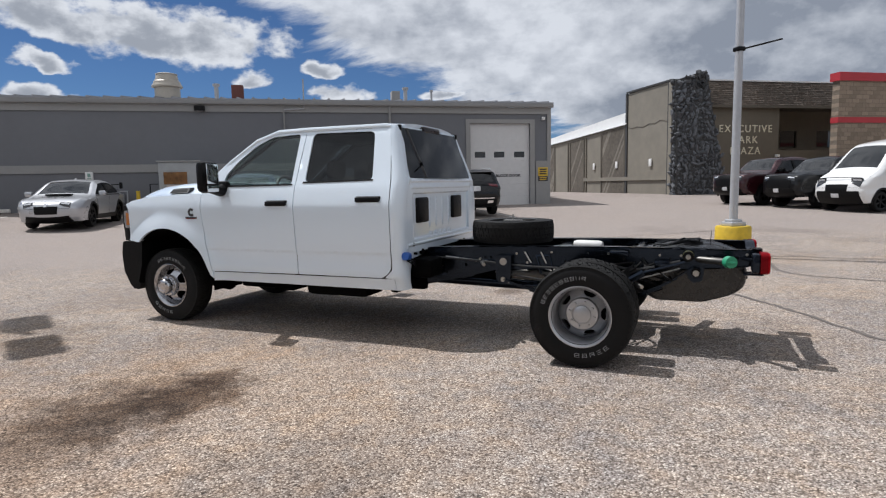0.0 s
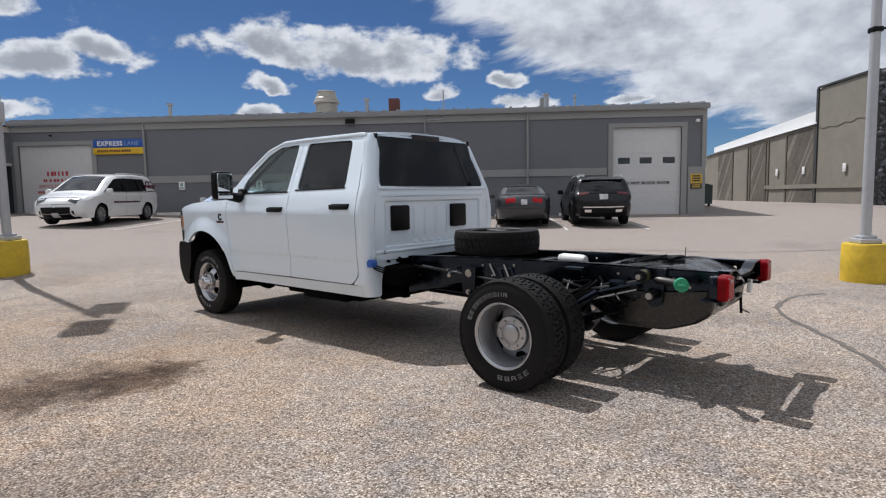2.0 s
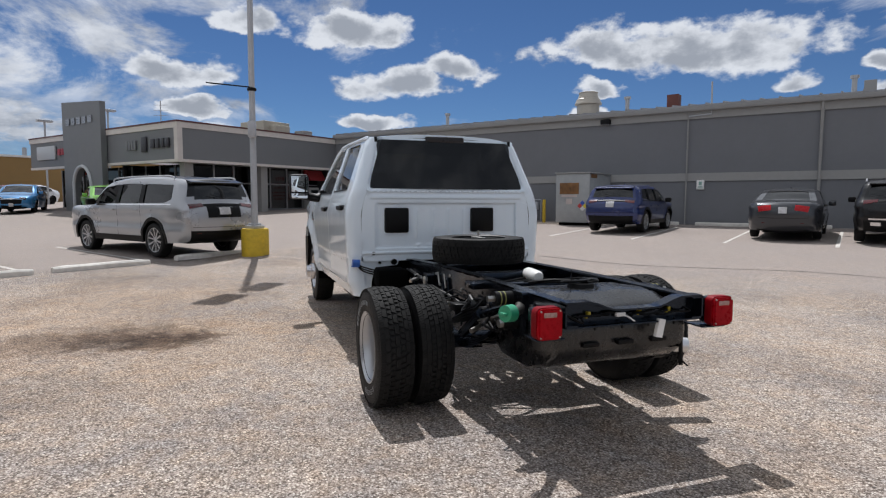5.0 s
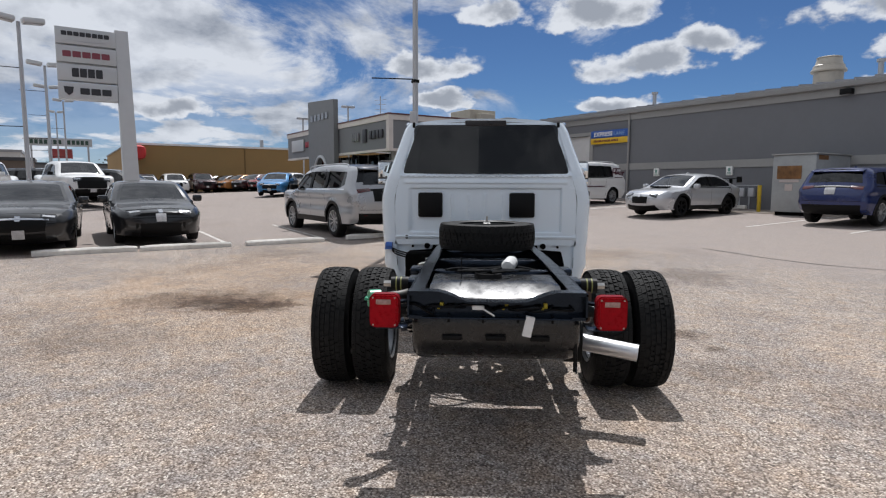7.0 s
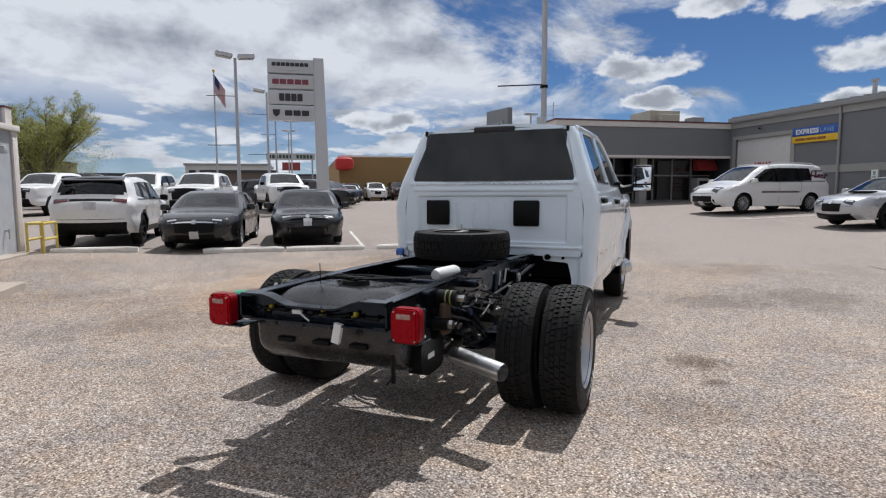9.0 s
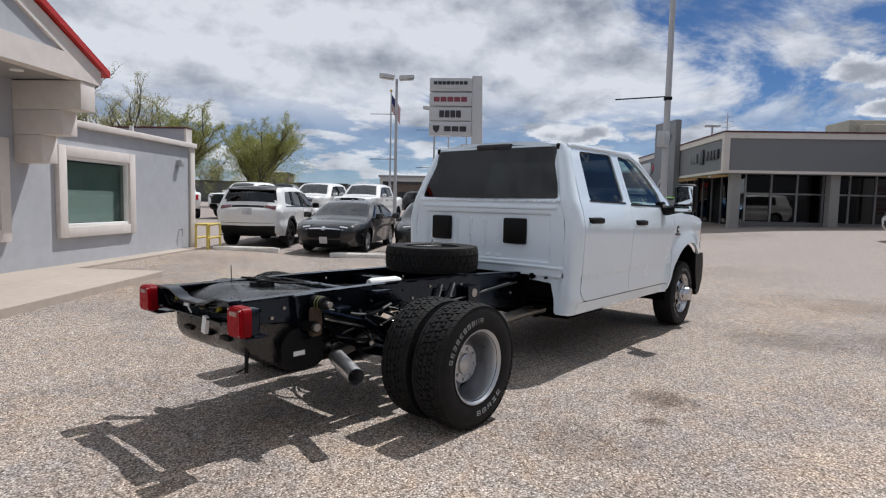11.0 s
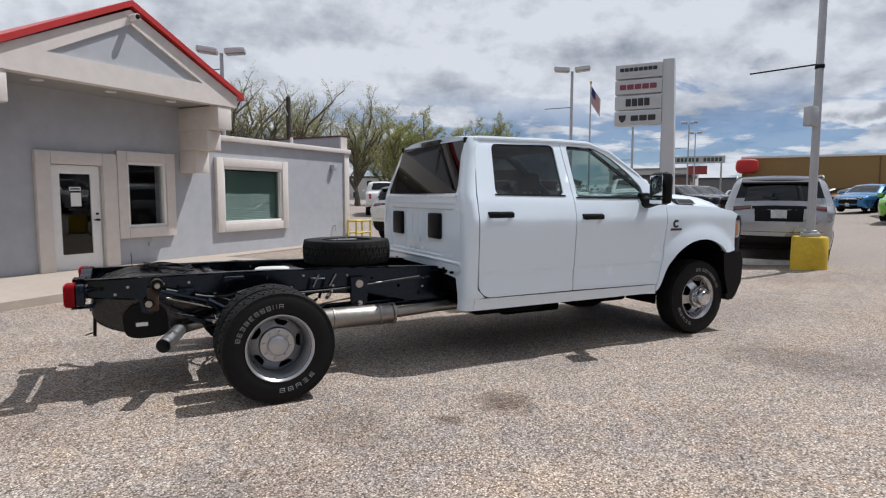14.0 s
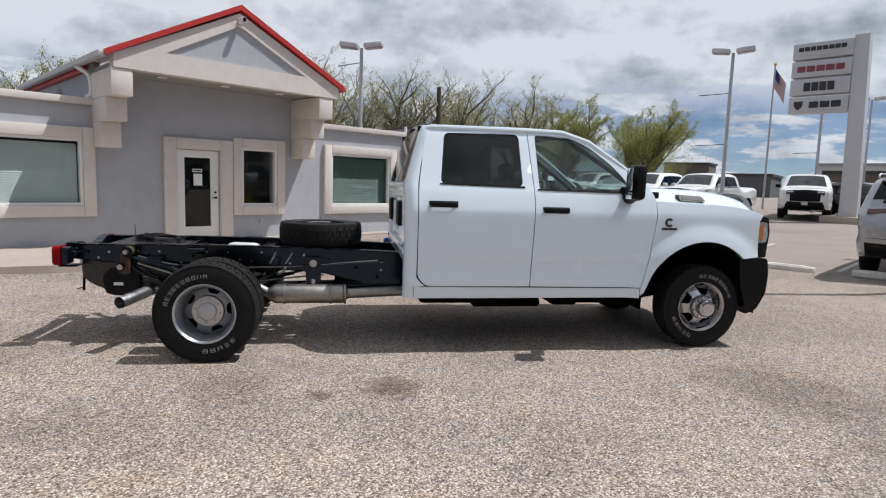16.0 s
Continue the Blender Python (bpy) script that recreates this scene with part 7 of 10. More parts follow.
    cyl(bm, (gp, NF + 0.18, 4.43), (gp, NF + 0.195, 4.43), 0.04, seg=14)
    part("camera_lens", bm, BLACK_PLASTIC, cam_ob)
    bm = bmesh.new()
    tube(bm, smooth_path([(gl + 0.16, NO - 0.4, 3.42), (gl + 0.18, NO - 0.2, 3.35), (gl + 0.06, NO + 0.0, 3.2), (gl + 0.04, NO + 0.02, 2.9), (gl + 0.1, NO - 0.05, 2.82)], 5), 0.04, 8)
    solid("downpipe", bm, FRAME_WHITE, "white downpipe beside the porch", "downpipe", LOT)
    part("side_fascia", box(bmesh.new(), gl - 0.02, gl + 0.10, NO - 5.4, NO - 0.3, zs - 0.16, zs - 0.05), ROOF_RED, pb)
    bm = bmesh.new()
    box(bm, gl + 0.12, gl + 0.24, NO - 5.4, NF + 0.02, zs - 0.09, zs + 0.02, 0.02)
    solid("porch_gutter", bm, mat("pale_gutter", (0.5, 0.48, 0.46), 0.5, 0.3), "pale gutter along the porch roof", "gutter", LOT)
    bm = bmesh.new()
    box(bm, -9.75, -9.6, NO, NO + 0.14, 2.18, 2.34, 0.02)
    solid("wall_light", bm, POLE, "small grey wall lamp on the office", "lamp", LOT)
    bm = bmesh.new()
    cyl(bm, (-3.9, NO, 0.50), (-3.9, NO + 0.05, 0.50), 0.05, seg=12)
    tube(bm, [(-9.7, NO, 0.62), (-9.7, NO + 0.10, 0.62)], 0.02, 6)
    tube(bm, [(-9.7, NO + 0.08, 0.66), (-9.7, NO + 0.08, 0.45)], 0.015, 6)
    solid("hose_tap", bm, POLE, "small taps on the office wall", "tap", LOT)
    bm = bmesh.new()
    box(bm, gl + 0.06, gl + 0.068, NO - 2.4, NO - 2.2, 3.0, 3.15)
    solid("wall_vent", bm, BAND, "small vent in the upper wall", "vent", LOT)
    # concrete landing in front of the door
    bm = bmesh.new()
    prism(bm, rounded([(-5.3, NO), (-5.3, -4.6), (0.6, -4.2), (3.0, -5.0), (3.0, NO)], 0.1), 0.02, 0.15, lambda u, v, w: Vector((u, v, w)))
    solid("pavement_landing", bm, CONCRETE, "pale concrete landing in front of the office door", "pavement", LOT, kind="structure")
    bm = bmesh.new()
    prism(bm, [(-10.3, NO), (-10.3, NO + 0.35), (-5.3, NO + 0.5), (-5.3, NO)], 0.02, 0.145, lambda u, v, w: Vector((u, v, w)))
    solid("pavement_strip", bm, CONCRETE, "concrete strip along the office wall", "pavement", LOT, kind="structure")
    # yellow tube guard at the corner
    yg = thing("yellow_guard_rail", "yellow tubular guard round the office corner", "guard rail", LOT)
    Y2 = mat("pale_yellow_paint", (0.60, 0.46, 0.12), 0.5, 0, 0.15, 12)
    for a, b, c, d in ((-10.05, NO + 0.25, -10.75, NO + 0.25), (-10.05, NO + 0.55, -10.75, NO + 0.55)):
        for x in (a, c):
            part("post", tube(bmesh.new(), [(x, b, 0.02), (x, b, 0.74)], 0.03, 8), Y2, yg)
        for z in (0.40, 0.74):
            part("rail", tube(bmesh.new(), [(a, b, z), (c, d, z)], 0.028, 8), Y2, yg)
    for x in (-10.05, -10.75):
        part("rail", tube(bmesh.new(), [(x, NO + 0.25, 0.74), (x, NO + 0.55, 0.74)], 0.028, 8), Y2, yg)


make_office()

# ---- kerb stones, poles, signs ----
def wheel_stop(d, n0, n1):
    length = n1 - n0
    bm = bmesh.new()
    prof = [(-0.075, 0), (-0.075, 0.09), (-0.045, 0.125), (0.045, 0.125), (0.075, 0.09), (0.075, 0)]
    rng = random.Random(int(n0 * 100))
    rows = []
    for k in range(9):
        t = -length / 2 + length * k / 8
        q = 0.86 if k in (0, 8) else 1.0
        rows.append([bm.verts.new((x * q + rng.uniform(-0.004, 0.004), t, z * q + rng.uniform(-0.004, 0.004) - 0.01)) for x, z in prof])
    for a, b in zip(rows, rows[1:]):
        for i in range(len(prof)):
            j = (i + 1) % len(prof)
            bm.faces.new((a[i], a[j], b[j], b[i]))
    bm.faces.new(rows[0])
    bm.faces.new(rows[-1][::-1])
    solid("wheel_stop", bm, WHITE_STOP, "white-painted worn concrete wheel stop", "wheel stop", lot(d, (n0 + n1) / 2), "wheel stops")


for d, a, b in ((-10.4, -6.2, -4.45), (-10.2, -3.05, -1.27), (-10.15, -1.22, 0.57), (-10.17, 0.9, 2.73), (-10.15, 3.32, 5.0)):
    wheel_stop(d, a, b)
for d in (-20.6, -14.6, -10.9, -4.6, -2.1, 0.4, 3.1):
    bm = bmesh.new()
    box(bm, -0.95, 0.95, -0.08, 0.08, -0.01, 0.13, 0.03)
    solid("wheel_stop", bm, WHITE_STOP, "white-painted concrete wheel stop by the workshop wall", "wheel stop", lot(d, 20.25), "wheel stops by the wall")


def stripe(d0, n0, d1, n1, w=0.09):
    bm = bmesh.new()
    a, b = Vector((d0, n0)), Vector((d1, n1))
    u = (b - a).normalized()
    s = Vector((-u.y, u.x)) * w / 2
    prev = None
    count = max(2, int((b - a).length / 0.5))
    for k in range(count + 1):
        p = a.lerp(b, k / count)
        cur = [bm.verts.new((q.x, q.y, gz(q.x, q.y) + 0.006)) for q in (p - s, p + s)]
        if prev:
            bm.faces.new((prev[0], prev[1], cur[1], cur[0]))
        prev = cur
    solid("trim_parking_line", bm, LINE, "worn white parking line", "parking line", LOT, kind="structure")


LINE = mat("worn_line_paint", (0.55, 0.52, 0.48), 0.8, 0, 0.3, 25)
for d in (-13.2, -6.0, -3.4, -0.9, 1.65, 4.15):
    stripe(d, 13.5, d, 18.9)
for n in (-3.95, 0.62, 3.0):
    stripe(-10.7, n, -15.2, n)

# sealed cracks in the asphalt
def crack(pts, w=0.05):
    pts = smooth_path([(p[0], p[1], 0) for p in pts], 8)
    rng = random.Random(len(pts))
    bm = bmesh.new()
    prev = None
    for i, p in enumerate(pts):
        t = (pts[min(i + 1, len(pts) - 1)] - pts[max(i - 1, 0)]).normalized()
        s = Vector((-t.y, t.x, 0)) * w * rng.uniform(0.35, 0.75)
        q = p + Vector((rng.uniform(-0.02, 0.02), rng.uniform(-0.02, 0.02), 0))
        cur = [bm.verts.new((v.x, v.y, gz(v.x, v.y) + 0.005)) for v in (q - s, q + s)]
        if prev:
            bm.faces.new((prev[0], prev[1], cur[1], cur[0]))
        prev = cur
    solid("trim_crack", bm, TAR, "dark sealed crack in the asphalt", "crack", LOT, kind="structure")


TAR = mat("crack_tar", (0.13, 0.112, 0.10), 0.85, 0, 0.3, 12)
crack([(3.75, 3.2), (3.2, 2.9), (2.6, 2.05), (2.45, 0.9), (2.4, 0.2), (2.2, -1.0), (2.3, -2.0)])
crack([(4.6, 4.2), (5.9, 4.05), (7.0, 3.2), (9.5, 2.8), (13, 2.0)], 0.06)
crack([(-4, 8.5), (-1.5, 8.0), (1.5, 8.6), (4.5, 7.9), (8, 8.4)], 0.035)
crack([(6.2, 0.5), (5.0, 1.4), (4.4, 2.4), (4.9, 3.4)], 0.05)


def light_pole(d, n, with_box, arm):
    th = thing("light_pole", "tall grey light pole on a yellow-painted concrete base", "light pole", lot(d, n), "lot light poles")
    bm = bmesh.new()
    lathe(bm, [(0, -0.12), (0.305, -0.12), (0.31, 0.2), (0.305, 0.55), (0.29, 0.58), (0, 0.58)], 32, pose(0, 0, 0, 90, 0, 0))
    part("base", bm, YELLOW, th, "chipped yellow concrete base")
    bm = bmesh.new()
    box(bm, -0.155, 0.155, -0.155, 0.155, 0.58, 0.655, 0.015)
    box(bm, -0.11, 0.11, -0.11, 0.11, 0.655, 0.70, 0.015)
    part("base_cover", bm, POLE, th)
    bm = bmesh.new()
    tube(bm, [(0, 0, 0.6), (0, 0, 4.5), (0, 0, 8.9)], [0.075, 0.066, 0.056], 16)
    part("pole", bm, POLE, th)
    s = 1 if arm > 0 else -1
    bm = bmesh.new()
    tube(bm, [(0, 0, 3.72), (arm * 0.81, -abs(arm) * 0.2 * 0, 3.72 + 0.22 * (s > 0) - 0.06 * (s < 0))], 0.016, 6) if with_box is False else tube(bm, [(0, 0, 3.78), (0, arm, 3.70)], 0.016, 6)
    box(bm, -0.078, 0.078, -0.078, 0.078, 3.69, 3.77, 0.02)
    part("banner_arm", bm, BLACK_PLASTIC, th, "thin dark banner arm")
    if with_box:
        part("control_box", box(bmesh.new(), 0.05, 0.25, -0.085, 0.085, 2.64, 3.0, 0.02, pose(0, 0, 0, 0, 0, -43)), POLE, th)
    for q in (-1, 1):
        m = pose(0, 0, 8.9, 0, 0, 25 if with_box else 70) @ pose(0, q * 0.62, 0)
        head = part("lamp_head", box(bmesh.new(), -0.22, 0.22, -0.42, 0.42, -0.06, 0.12, 0.05), POLE, th)
        head.matrix_basis = m
        part("lens", box(bmesh.new(), -0.17, 0.17, -0.34, 0.34, -0.075, -0.061), CLEAR_LENS, head)


light_pole(4.92, 4.33, False, 1.1)
light_pole(-9.39, 4.83, True, -1.15)


def street_lamp(d, n, h, turn, label, arms=(3.2, 5.6)):
    th = thing("street_lamp", label, "street lamp", lot(d, n), "street lamps")
    bm = bmesh.new()
    tube(bm, [(0, 0, 0), (0, 0, h - 0.1)], [0.085, 0.06], 10)
    part("pole", bm, POLE, th)
    for q in (-1, 1):
        bm = bmesh.new()
        box(bm, -0.19, 0.19, -0.34, 0.34, -0.10, 0.10, 0.06)
        hd = part("lamp_head", bm, SIGN_POLE, th)
        hd.matrix_basis = pose(0, 0, h, 0, 0, turn) @ pose(0, q * 0.44, 0, q * 6, 0, 0)
        part("lens", box(bmesh.new(), -0.15, 0.15, -0.30, 0.30, -0.115, -0.101), CLEAR_LENS, hd)
    for z in arms:
        if z < h - 0.5:
            part("banner_arm", tube(bmesh.new(), [(0, 0, z), (0.2, -1.15, z - 0.03)], 0.016, 5), BLACK_PLASTIC, th)


street_lamp(-22.3, -3.45, 6.75, 15, "twin-headed street lamp on a slim pole", (3.1, 5.1))
street_lamp(-10.6, -12.0, 6.2, 38, "twin-headed street lamp behind the office")
street_lamp(-34.0, -2.9, 7.0, 10, "twin-headed street lamp by the far lot")
street_lamp(-47.0, -3.0, 7.6, 10, "twin-headed street lamp by the far lot")
street_lamp(-58.0, -2.0, 8.0, 10, "twin-headed street lamp by the far lot")
street_lamp(-72.0, -2.6, 8.4, 10, "twin-headed street lamp by the far lot")
for d, n, h in ((-46.0, 15.0, 5.9), (-40.0, 16.5, 6.3)):
    th = thing("street_lamp", "thin lamp post before the tan store", "street lamp", lot(d, n))
    part("pole", tube(bmesh.new(), [(0, 0, 0), (0, 0, h)], 0.07, 8), POLE, th)
    part("lamp_head", box(bmesh.new(), -0.2, 0.2, -0.5, 0.5, h, h + 0.15, 0.03), POLE, th)


def make_dealer_sign():
    D0 = -26.3
    z0 = gz(D0, 0)
    th = thing("dealer_sign", "tall pale roadside sign with four panels on one post", "sign", LOT)
    bm = bmesh.new()
    prism(bm, [(0.52, z0), (0.50, 1.0), (0.30, 7.9), (-0.26, 7.9), (-0.20, 1.0), (-0.20, z0)][::-1], D0 - 0.55, D0 + 0.02, lambda u, v, w: Vector((w, u * 0.9, v)))
    part("post", bm, SIGN_POLE, th)
    part("base", box(bmesh.new(), D0 - 0.9, D0 + 0.5, -0.75, 0.85, z0 - 0.1, z0 + 0.28, 0.03), CONCRETE, th)
    rng = random.Random(2)
    rows = ((7.10, 7.80, SIGN_TEXT, 8, 0.17), (6.36, 7.06, mat("dull_red", (0.22, 0.05, 0.07), 0.5), 5, 0.24), (5.62, 6.32, SIGN_TEXT, 4, 0.36), (4.86, 5.58, SIGN_TEXT, 3, 0.26))
    for k, (a, b, m, count, h) in enumerate(rows):
        pn = part("sign_panel", box(bmesh.new(), D0 - 0.45, D0 + 0.10, -2.40, -0.23, a + 0.02, b - 0.02, 0.02), SIGN_FACE, th)
        # plain bar shapes in place of the makers' names
        n0, n1 = (-2.2, -0.45)
        if k == 3:
            n0 = -1.65
            bm = bmesh.new()
            prism(bm, [(-2.2, 5.38), (-1.85, 5.38), (-1.88, 5.15), (-2.025, 5.02), (-2.17, 5.15)], D0 + 0.10, D0 + 0.12, lambda u, v, w: Vector((w, u, v)))
            part("emblem", bm, m, pn)
        if k == 2:
            n0, n1 = -1.9, -0.75
        w = (n1 - n0) / count
        zc = (a + b) / 2 + (0.08 if k == 0 else 0)
        for j in range(count):
            bm = bmesh.new()
            c = n0 + w * (j + 0.5)
            hh = h / 2
            ww = w * 0.43
            prism(bm, rounded([(c - ww, zc - hh), (c + ww, zc - hh), (c + ww, zc + hh), (c - ww, zc + hh)], 0.03), D0 + 0.10, D0 + 0.12, lambda u, v, k: Vector((k, u, v)))
            part("name_bar", bm, m, pn, smooth=0)
        if k == 0:
            bm = bmesh.new()
            prism(bm, [(-2.05, 7.27), (-1.3, 7.21), (-0.6, 7.27), (-1.3, 7.25)], D0 + 0.10, D0 + 0.12, lambda u, v, w: Vector((w, u, v)))
            part("emblem", bm, POLE, pn)


make_dealer_sign()


def make_flag():
    th = thing("flagpole", "slim flagpole with a small drooping striped flag", "flagpole", lot(-37.1, -6.3))
    part("pole", tube(bmesh.new(), [(0, 0, 0), (0, 0, 8.6)], [0.07, 0.045], 8), POLE, th)
    bm = bmesh.new()
    lathe(bm, [(0, -0.09), (0.07, -0.06), (0.09, 0), (0.07, 0.06), (0, 0.09)], 10, pose(0, 0, 8.66, 90, 0, 0))
    part("finial", bm, YELLOW, th)
    red, whitec, bluec = mat("flag_red", (0.33, 0.03, 0.04), 0.9), mat("flag_white", (0.6, 0.6, 0.6), 0.9), mat("flag_blue", (0.03, 0.04, 0.13), 0.9)

    def cloth(u, v, d=0):
        return Vector((0.10 * math.sin(u * 6 + v * 2) * u, 0.05 + u * 0.62, 8.4 - v - u * 0.95 + d * 0))
    flag = None
    for k in range(13):
        bm = bmesh.new()
        v0, v1 = 1.15 * k / 13, 1.15 * (k + 1) / 13
        u0 = 0.45 if k < 7 else 0.0
        us = np.linspace(u0, 1.0, 9)
        prev = None
        for u in us:
            cur = [bm.verts.new(cloth(u, v0)), bm.verts.new(cloth(u, v1))]
            if prev:
                bm.faces.new((prev[0], prev[1], cur[1], cur[0]))
            prev = cur
        part("flag_stripe", bm, red if k % 2 == 0 else whitec, th)
    bm = bmesh.new()
    prev = None
    for u in np.linspace(0, 0.45, 5):
        cur = [bm.verts.new(cloth(u, 0)), bm.verts.new(cloth(u, 1.15 * 7 / 13))]
        if prev:
            bm.faces.new((prev[0], prev[1], cur[1], cur[0]))
        prev = cur
    part("flag_canton", bm, bluec, th)


make_flag()

th = thing("utility_pole", "dark wooden utility pole with a lamp bracket", "utility pole", lot(-20.6, -18.2))
part("pole", tube(bmesh.new(), [(0, 0, 0), (0, 0, 6.45)], [0.15, 0.12], 10), mat("dark_wood", (0.05, 0.045, 0.04), 0.9, 0, 0.3, 10), th)
part("lamp_bracket", tube(bmesh.new(), smooth_path([(0, 0, 5.4), (0.8, 0.3, 5.95), (1.9, 0.8, 6.2)], 5), 0.03, 6), POLE, th)


# ---- the plaza across the lane ----
def make_plaza():
    olive = mat("olive_stucco", (0.155, 0.135, 0.105), 0.9, 0, 0.12, 3, 0.1, 60)
    panel = mat("plaza_boards", (0.22, 0.20, 0.165), 0.85, 0, 0.16, 1.2, 0.15, 20)
    brown = mat("brown_shingle", (0.105, 0.084, 0.067), 0.9, 0, 0.45, 6, 0.3, 14)
    g = 0.3
    def bar(name, material, label, *dims, cat="wall", bevel=0.0):
        return solid(name, box(bmesh.new(), *dims, bevel), material, label, cat, LOT, kind="structure", smooth=0)
    # tall end block, its roof line falling away
    bm = bmesh.new()
    prism(bm, [(26.0, g), (30.8, g), (30.8, 7.05), (26.0, 7.1)], 18.0, 18.3, lambda u, v, w: Vector((w, u, v)))
    solid("wall_plaza_side", bm, panel, "tan boarded side wall of the plaza building", "wall", LOT, kind="structure", smooth=0)
    bar("trim_plaza_coping", mat("dark_metal", (0.05, 0.048, 0.045), 0.5), "dark metal coping of the plaza", 17.92, 18.3, 25.9, 30.85, 7.1, 7.2, cat="trim")
    bar("trim_plaza_corner", mat("dark_metal", (0.05, 0.048, 0.045), 0.5), "dark corner strip of the plaza", 17.93, 18.0, 30.75, 30.95, g, 7.1, cat="trim")
    # low wing with a white roof
    bm = bmesh.new()
    prism(bm, [(30.8, g), (80, g), (80, 3.6), (48, 4.4), (30.8, 5.1)], 18.0, 18.3, lambda u, v, w: Vector((w, u, v)))
    solid("wall_plaza_wing", bm, panel, "boarded low wing of the plaza building", "wall", LOT, kind="structure", smooth=0)
    bm = bmesh.new()
    prism(bm, [(17.9, 5.12), (24, 6.6), (24, 6.7), (17.9, 5.22)], 30.8, 31.0, lambda u, v, w: Vector((u, w, v)))
    prism(bm, [(30.8, 5.12), (48.2, 4.42), (48.2, 5.1), (30.8, 6.1)], 18.6, 18.65, lambda u, v, w: Vector((w, u, v)))
    vs = [bm.verts.new(p) for p in ((17.85, 30.8, 5.12), (17.85, 48.2, 4.42), (24, 48.2, 6.0), (24, 30.8, 6.7))]
    bm.faces.new(vs)
    solid("roof_plaza_wing", bm, mat("white_membrane", (0.75, 0.75, 0.74), 0.6, 0, 0.05), "white membrane roof of the low wing", "roof", LOT, kind="structure", smooth=0)
    # battens and a rail on the wing
    rng = random.Random(6)
    dk = mat("batten_brown", (0.11, 0.095, 0.075), 0.9, 0, 0.2, 6)
    for n in (31.0, 34.2, 36.6, 37.0, 39.4, 39.8, 42.5):
        bar("trim_batten", dk, "dark batten on the plaza wing", 17.94, 18.0, n, n + 0.16, g, 4.9 - (n - 30.8) * 0.04, cat="batten")
    bar("trim_plaza_rail", panel, "board rail along the plaza wall", 17.9, 18.0, 26.2, 37.0, 1.45, 1.7, cat="trim")
    for n in (27.8, 31.9, 35.2):
        bm = bmesh.new()
        box(bm, 17.9, 17.94, n, n + 0.28, 2.3, 2.75, 0.005)
        solid("wall_sign", bm, FRAME_WHITE, "small white notice on the plaza wall", "sign", LOT, "plaza notices")
    # a crooked crack across the plain end wall
    bm = bmesh.new()
    tube(bm, [(17.99, n, z) for n, z in ((30.8, 4.95), (30.2, 4.78), (29.6, 4.86), (28.9, 4.75), (28.2, 4.92), (27.6, 4.84), (27.1, 5.0), (26.6, 4.92), (26.1, 4.72))], 0.018, 4)
    solid("trim_wall_crack", bm, dk, "dark crooked crack in the plaza wall", "crack", LOT, kind="structure")
    # weathered diagonal boards in every other bay of the wing
    boards = mat("weathered_boards", (0.125, 0.108, 0.088), 0.9, 0, 0.35, 5, 0.2, 25)
    pale = mat("weathered_pale_boards", (0.20, 0.18, 0.15), 0.9, 0, 0.35, 5, 0.2, 25)

    def clip(poly, a, b, c):
        """The part of poly where a*u + b*v >= c."""
        out = []
        for p, q in zip(poly, poly[1:] + poly[:1]):
            fp, fq = a * p[0] + b * p[1] - c, a * q[0] + b * q[1] - c
            if fp >= 0:
                out.append(p)
            if fp * fq < 0:
                t = fp / (fp - fq)
                out.append((p[0] + (q[0] - p[0]) * t, p[1] + (q[1] - p[1]) * t))
        return out
    for n0, n1 in ((31.2, 34.15), (37.2, 39.35), (42.7, 45.5)):
        bw = thing("diagonal_boards", "weathered brown diagonal boards on the plaza wing", "cladding", LOT, kind="structure")
        top = 4.98 - (n0 - 30.8) * 0.045
        bay = [(n0, g + 0.05), (n1, g + 0.05), (n1, top - 0.1), (n0, top)]
        c = n0 * 0.82 - 8.0
        while c < n1 * 0.82 + 6:
            w = rng.uniform(0.13, 0.2)
            poly = clip(clip(bay, 0.82, 0.57, c), -0.82, -0.57, -(c + w - 0.012))
            if len(poly) > 2:
                bm = bmesh.new()
                prism(bm, poly, 17.975 - rng.uniform(0, 0.012), 18.0, lambda u, v, k: Vector((k, u, v)))
                part("board", bm, pale if rng.random() < 0.16 else boards, bw, smooth=0)
            c += w
    # dark lava stones on the flared corner pier
    pier = thing("stone_pier", "flared corner pier faced with rough dark lava stones", "stone pier", LOT, kind="structure")
    bm = bmesh.new()
    lo = [(17.9, 25.2), (21.3, 25.2), (21.3, 26.2), (17.9, 26.2)]
    hi = [(17.9, 25.5), (19.9, 25.5), (19.9, 26.2), (17.9, 26.2)]
    a = [bm.verts.new((x, y, g - 0.2)) for x, y in lo]
    b = [bm.verts.new((x, y, 7.05 if x < 19 else 7.65)) for x, y in hi]
    bm.faces.new(a)
    bm.faces.new(b[::-1])
    for i in range(4):
        bm.faces.new((a[i], a[(i + 1) % 4], b[(i + 1) % 4], b[i]))
    part("core", bm, mat("pier_mortar", (0.06, 0.06, 0.06), 0.95, 0, 0.2, 8), pier)
    stone = mat("lava_stone", (0.098, 0.103, 0.112), 0.7, 0, 0.95, 0.9, 0.3, 6)
    protos = []
    for k in range(6):
        bm = bmesh.new()
        bmesh.ops.create_icosphere(bm, subdivisions=1, radius=1.0)
        for v in bm.verts:
            v.co *= rng.uniform(0.55, 1.2)
        protos.append(part("stone", bm, stone, smooth=0))
        scene.collection.objects.unlink(protos[-1])
    count = 0
    rest = bmesh.new()

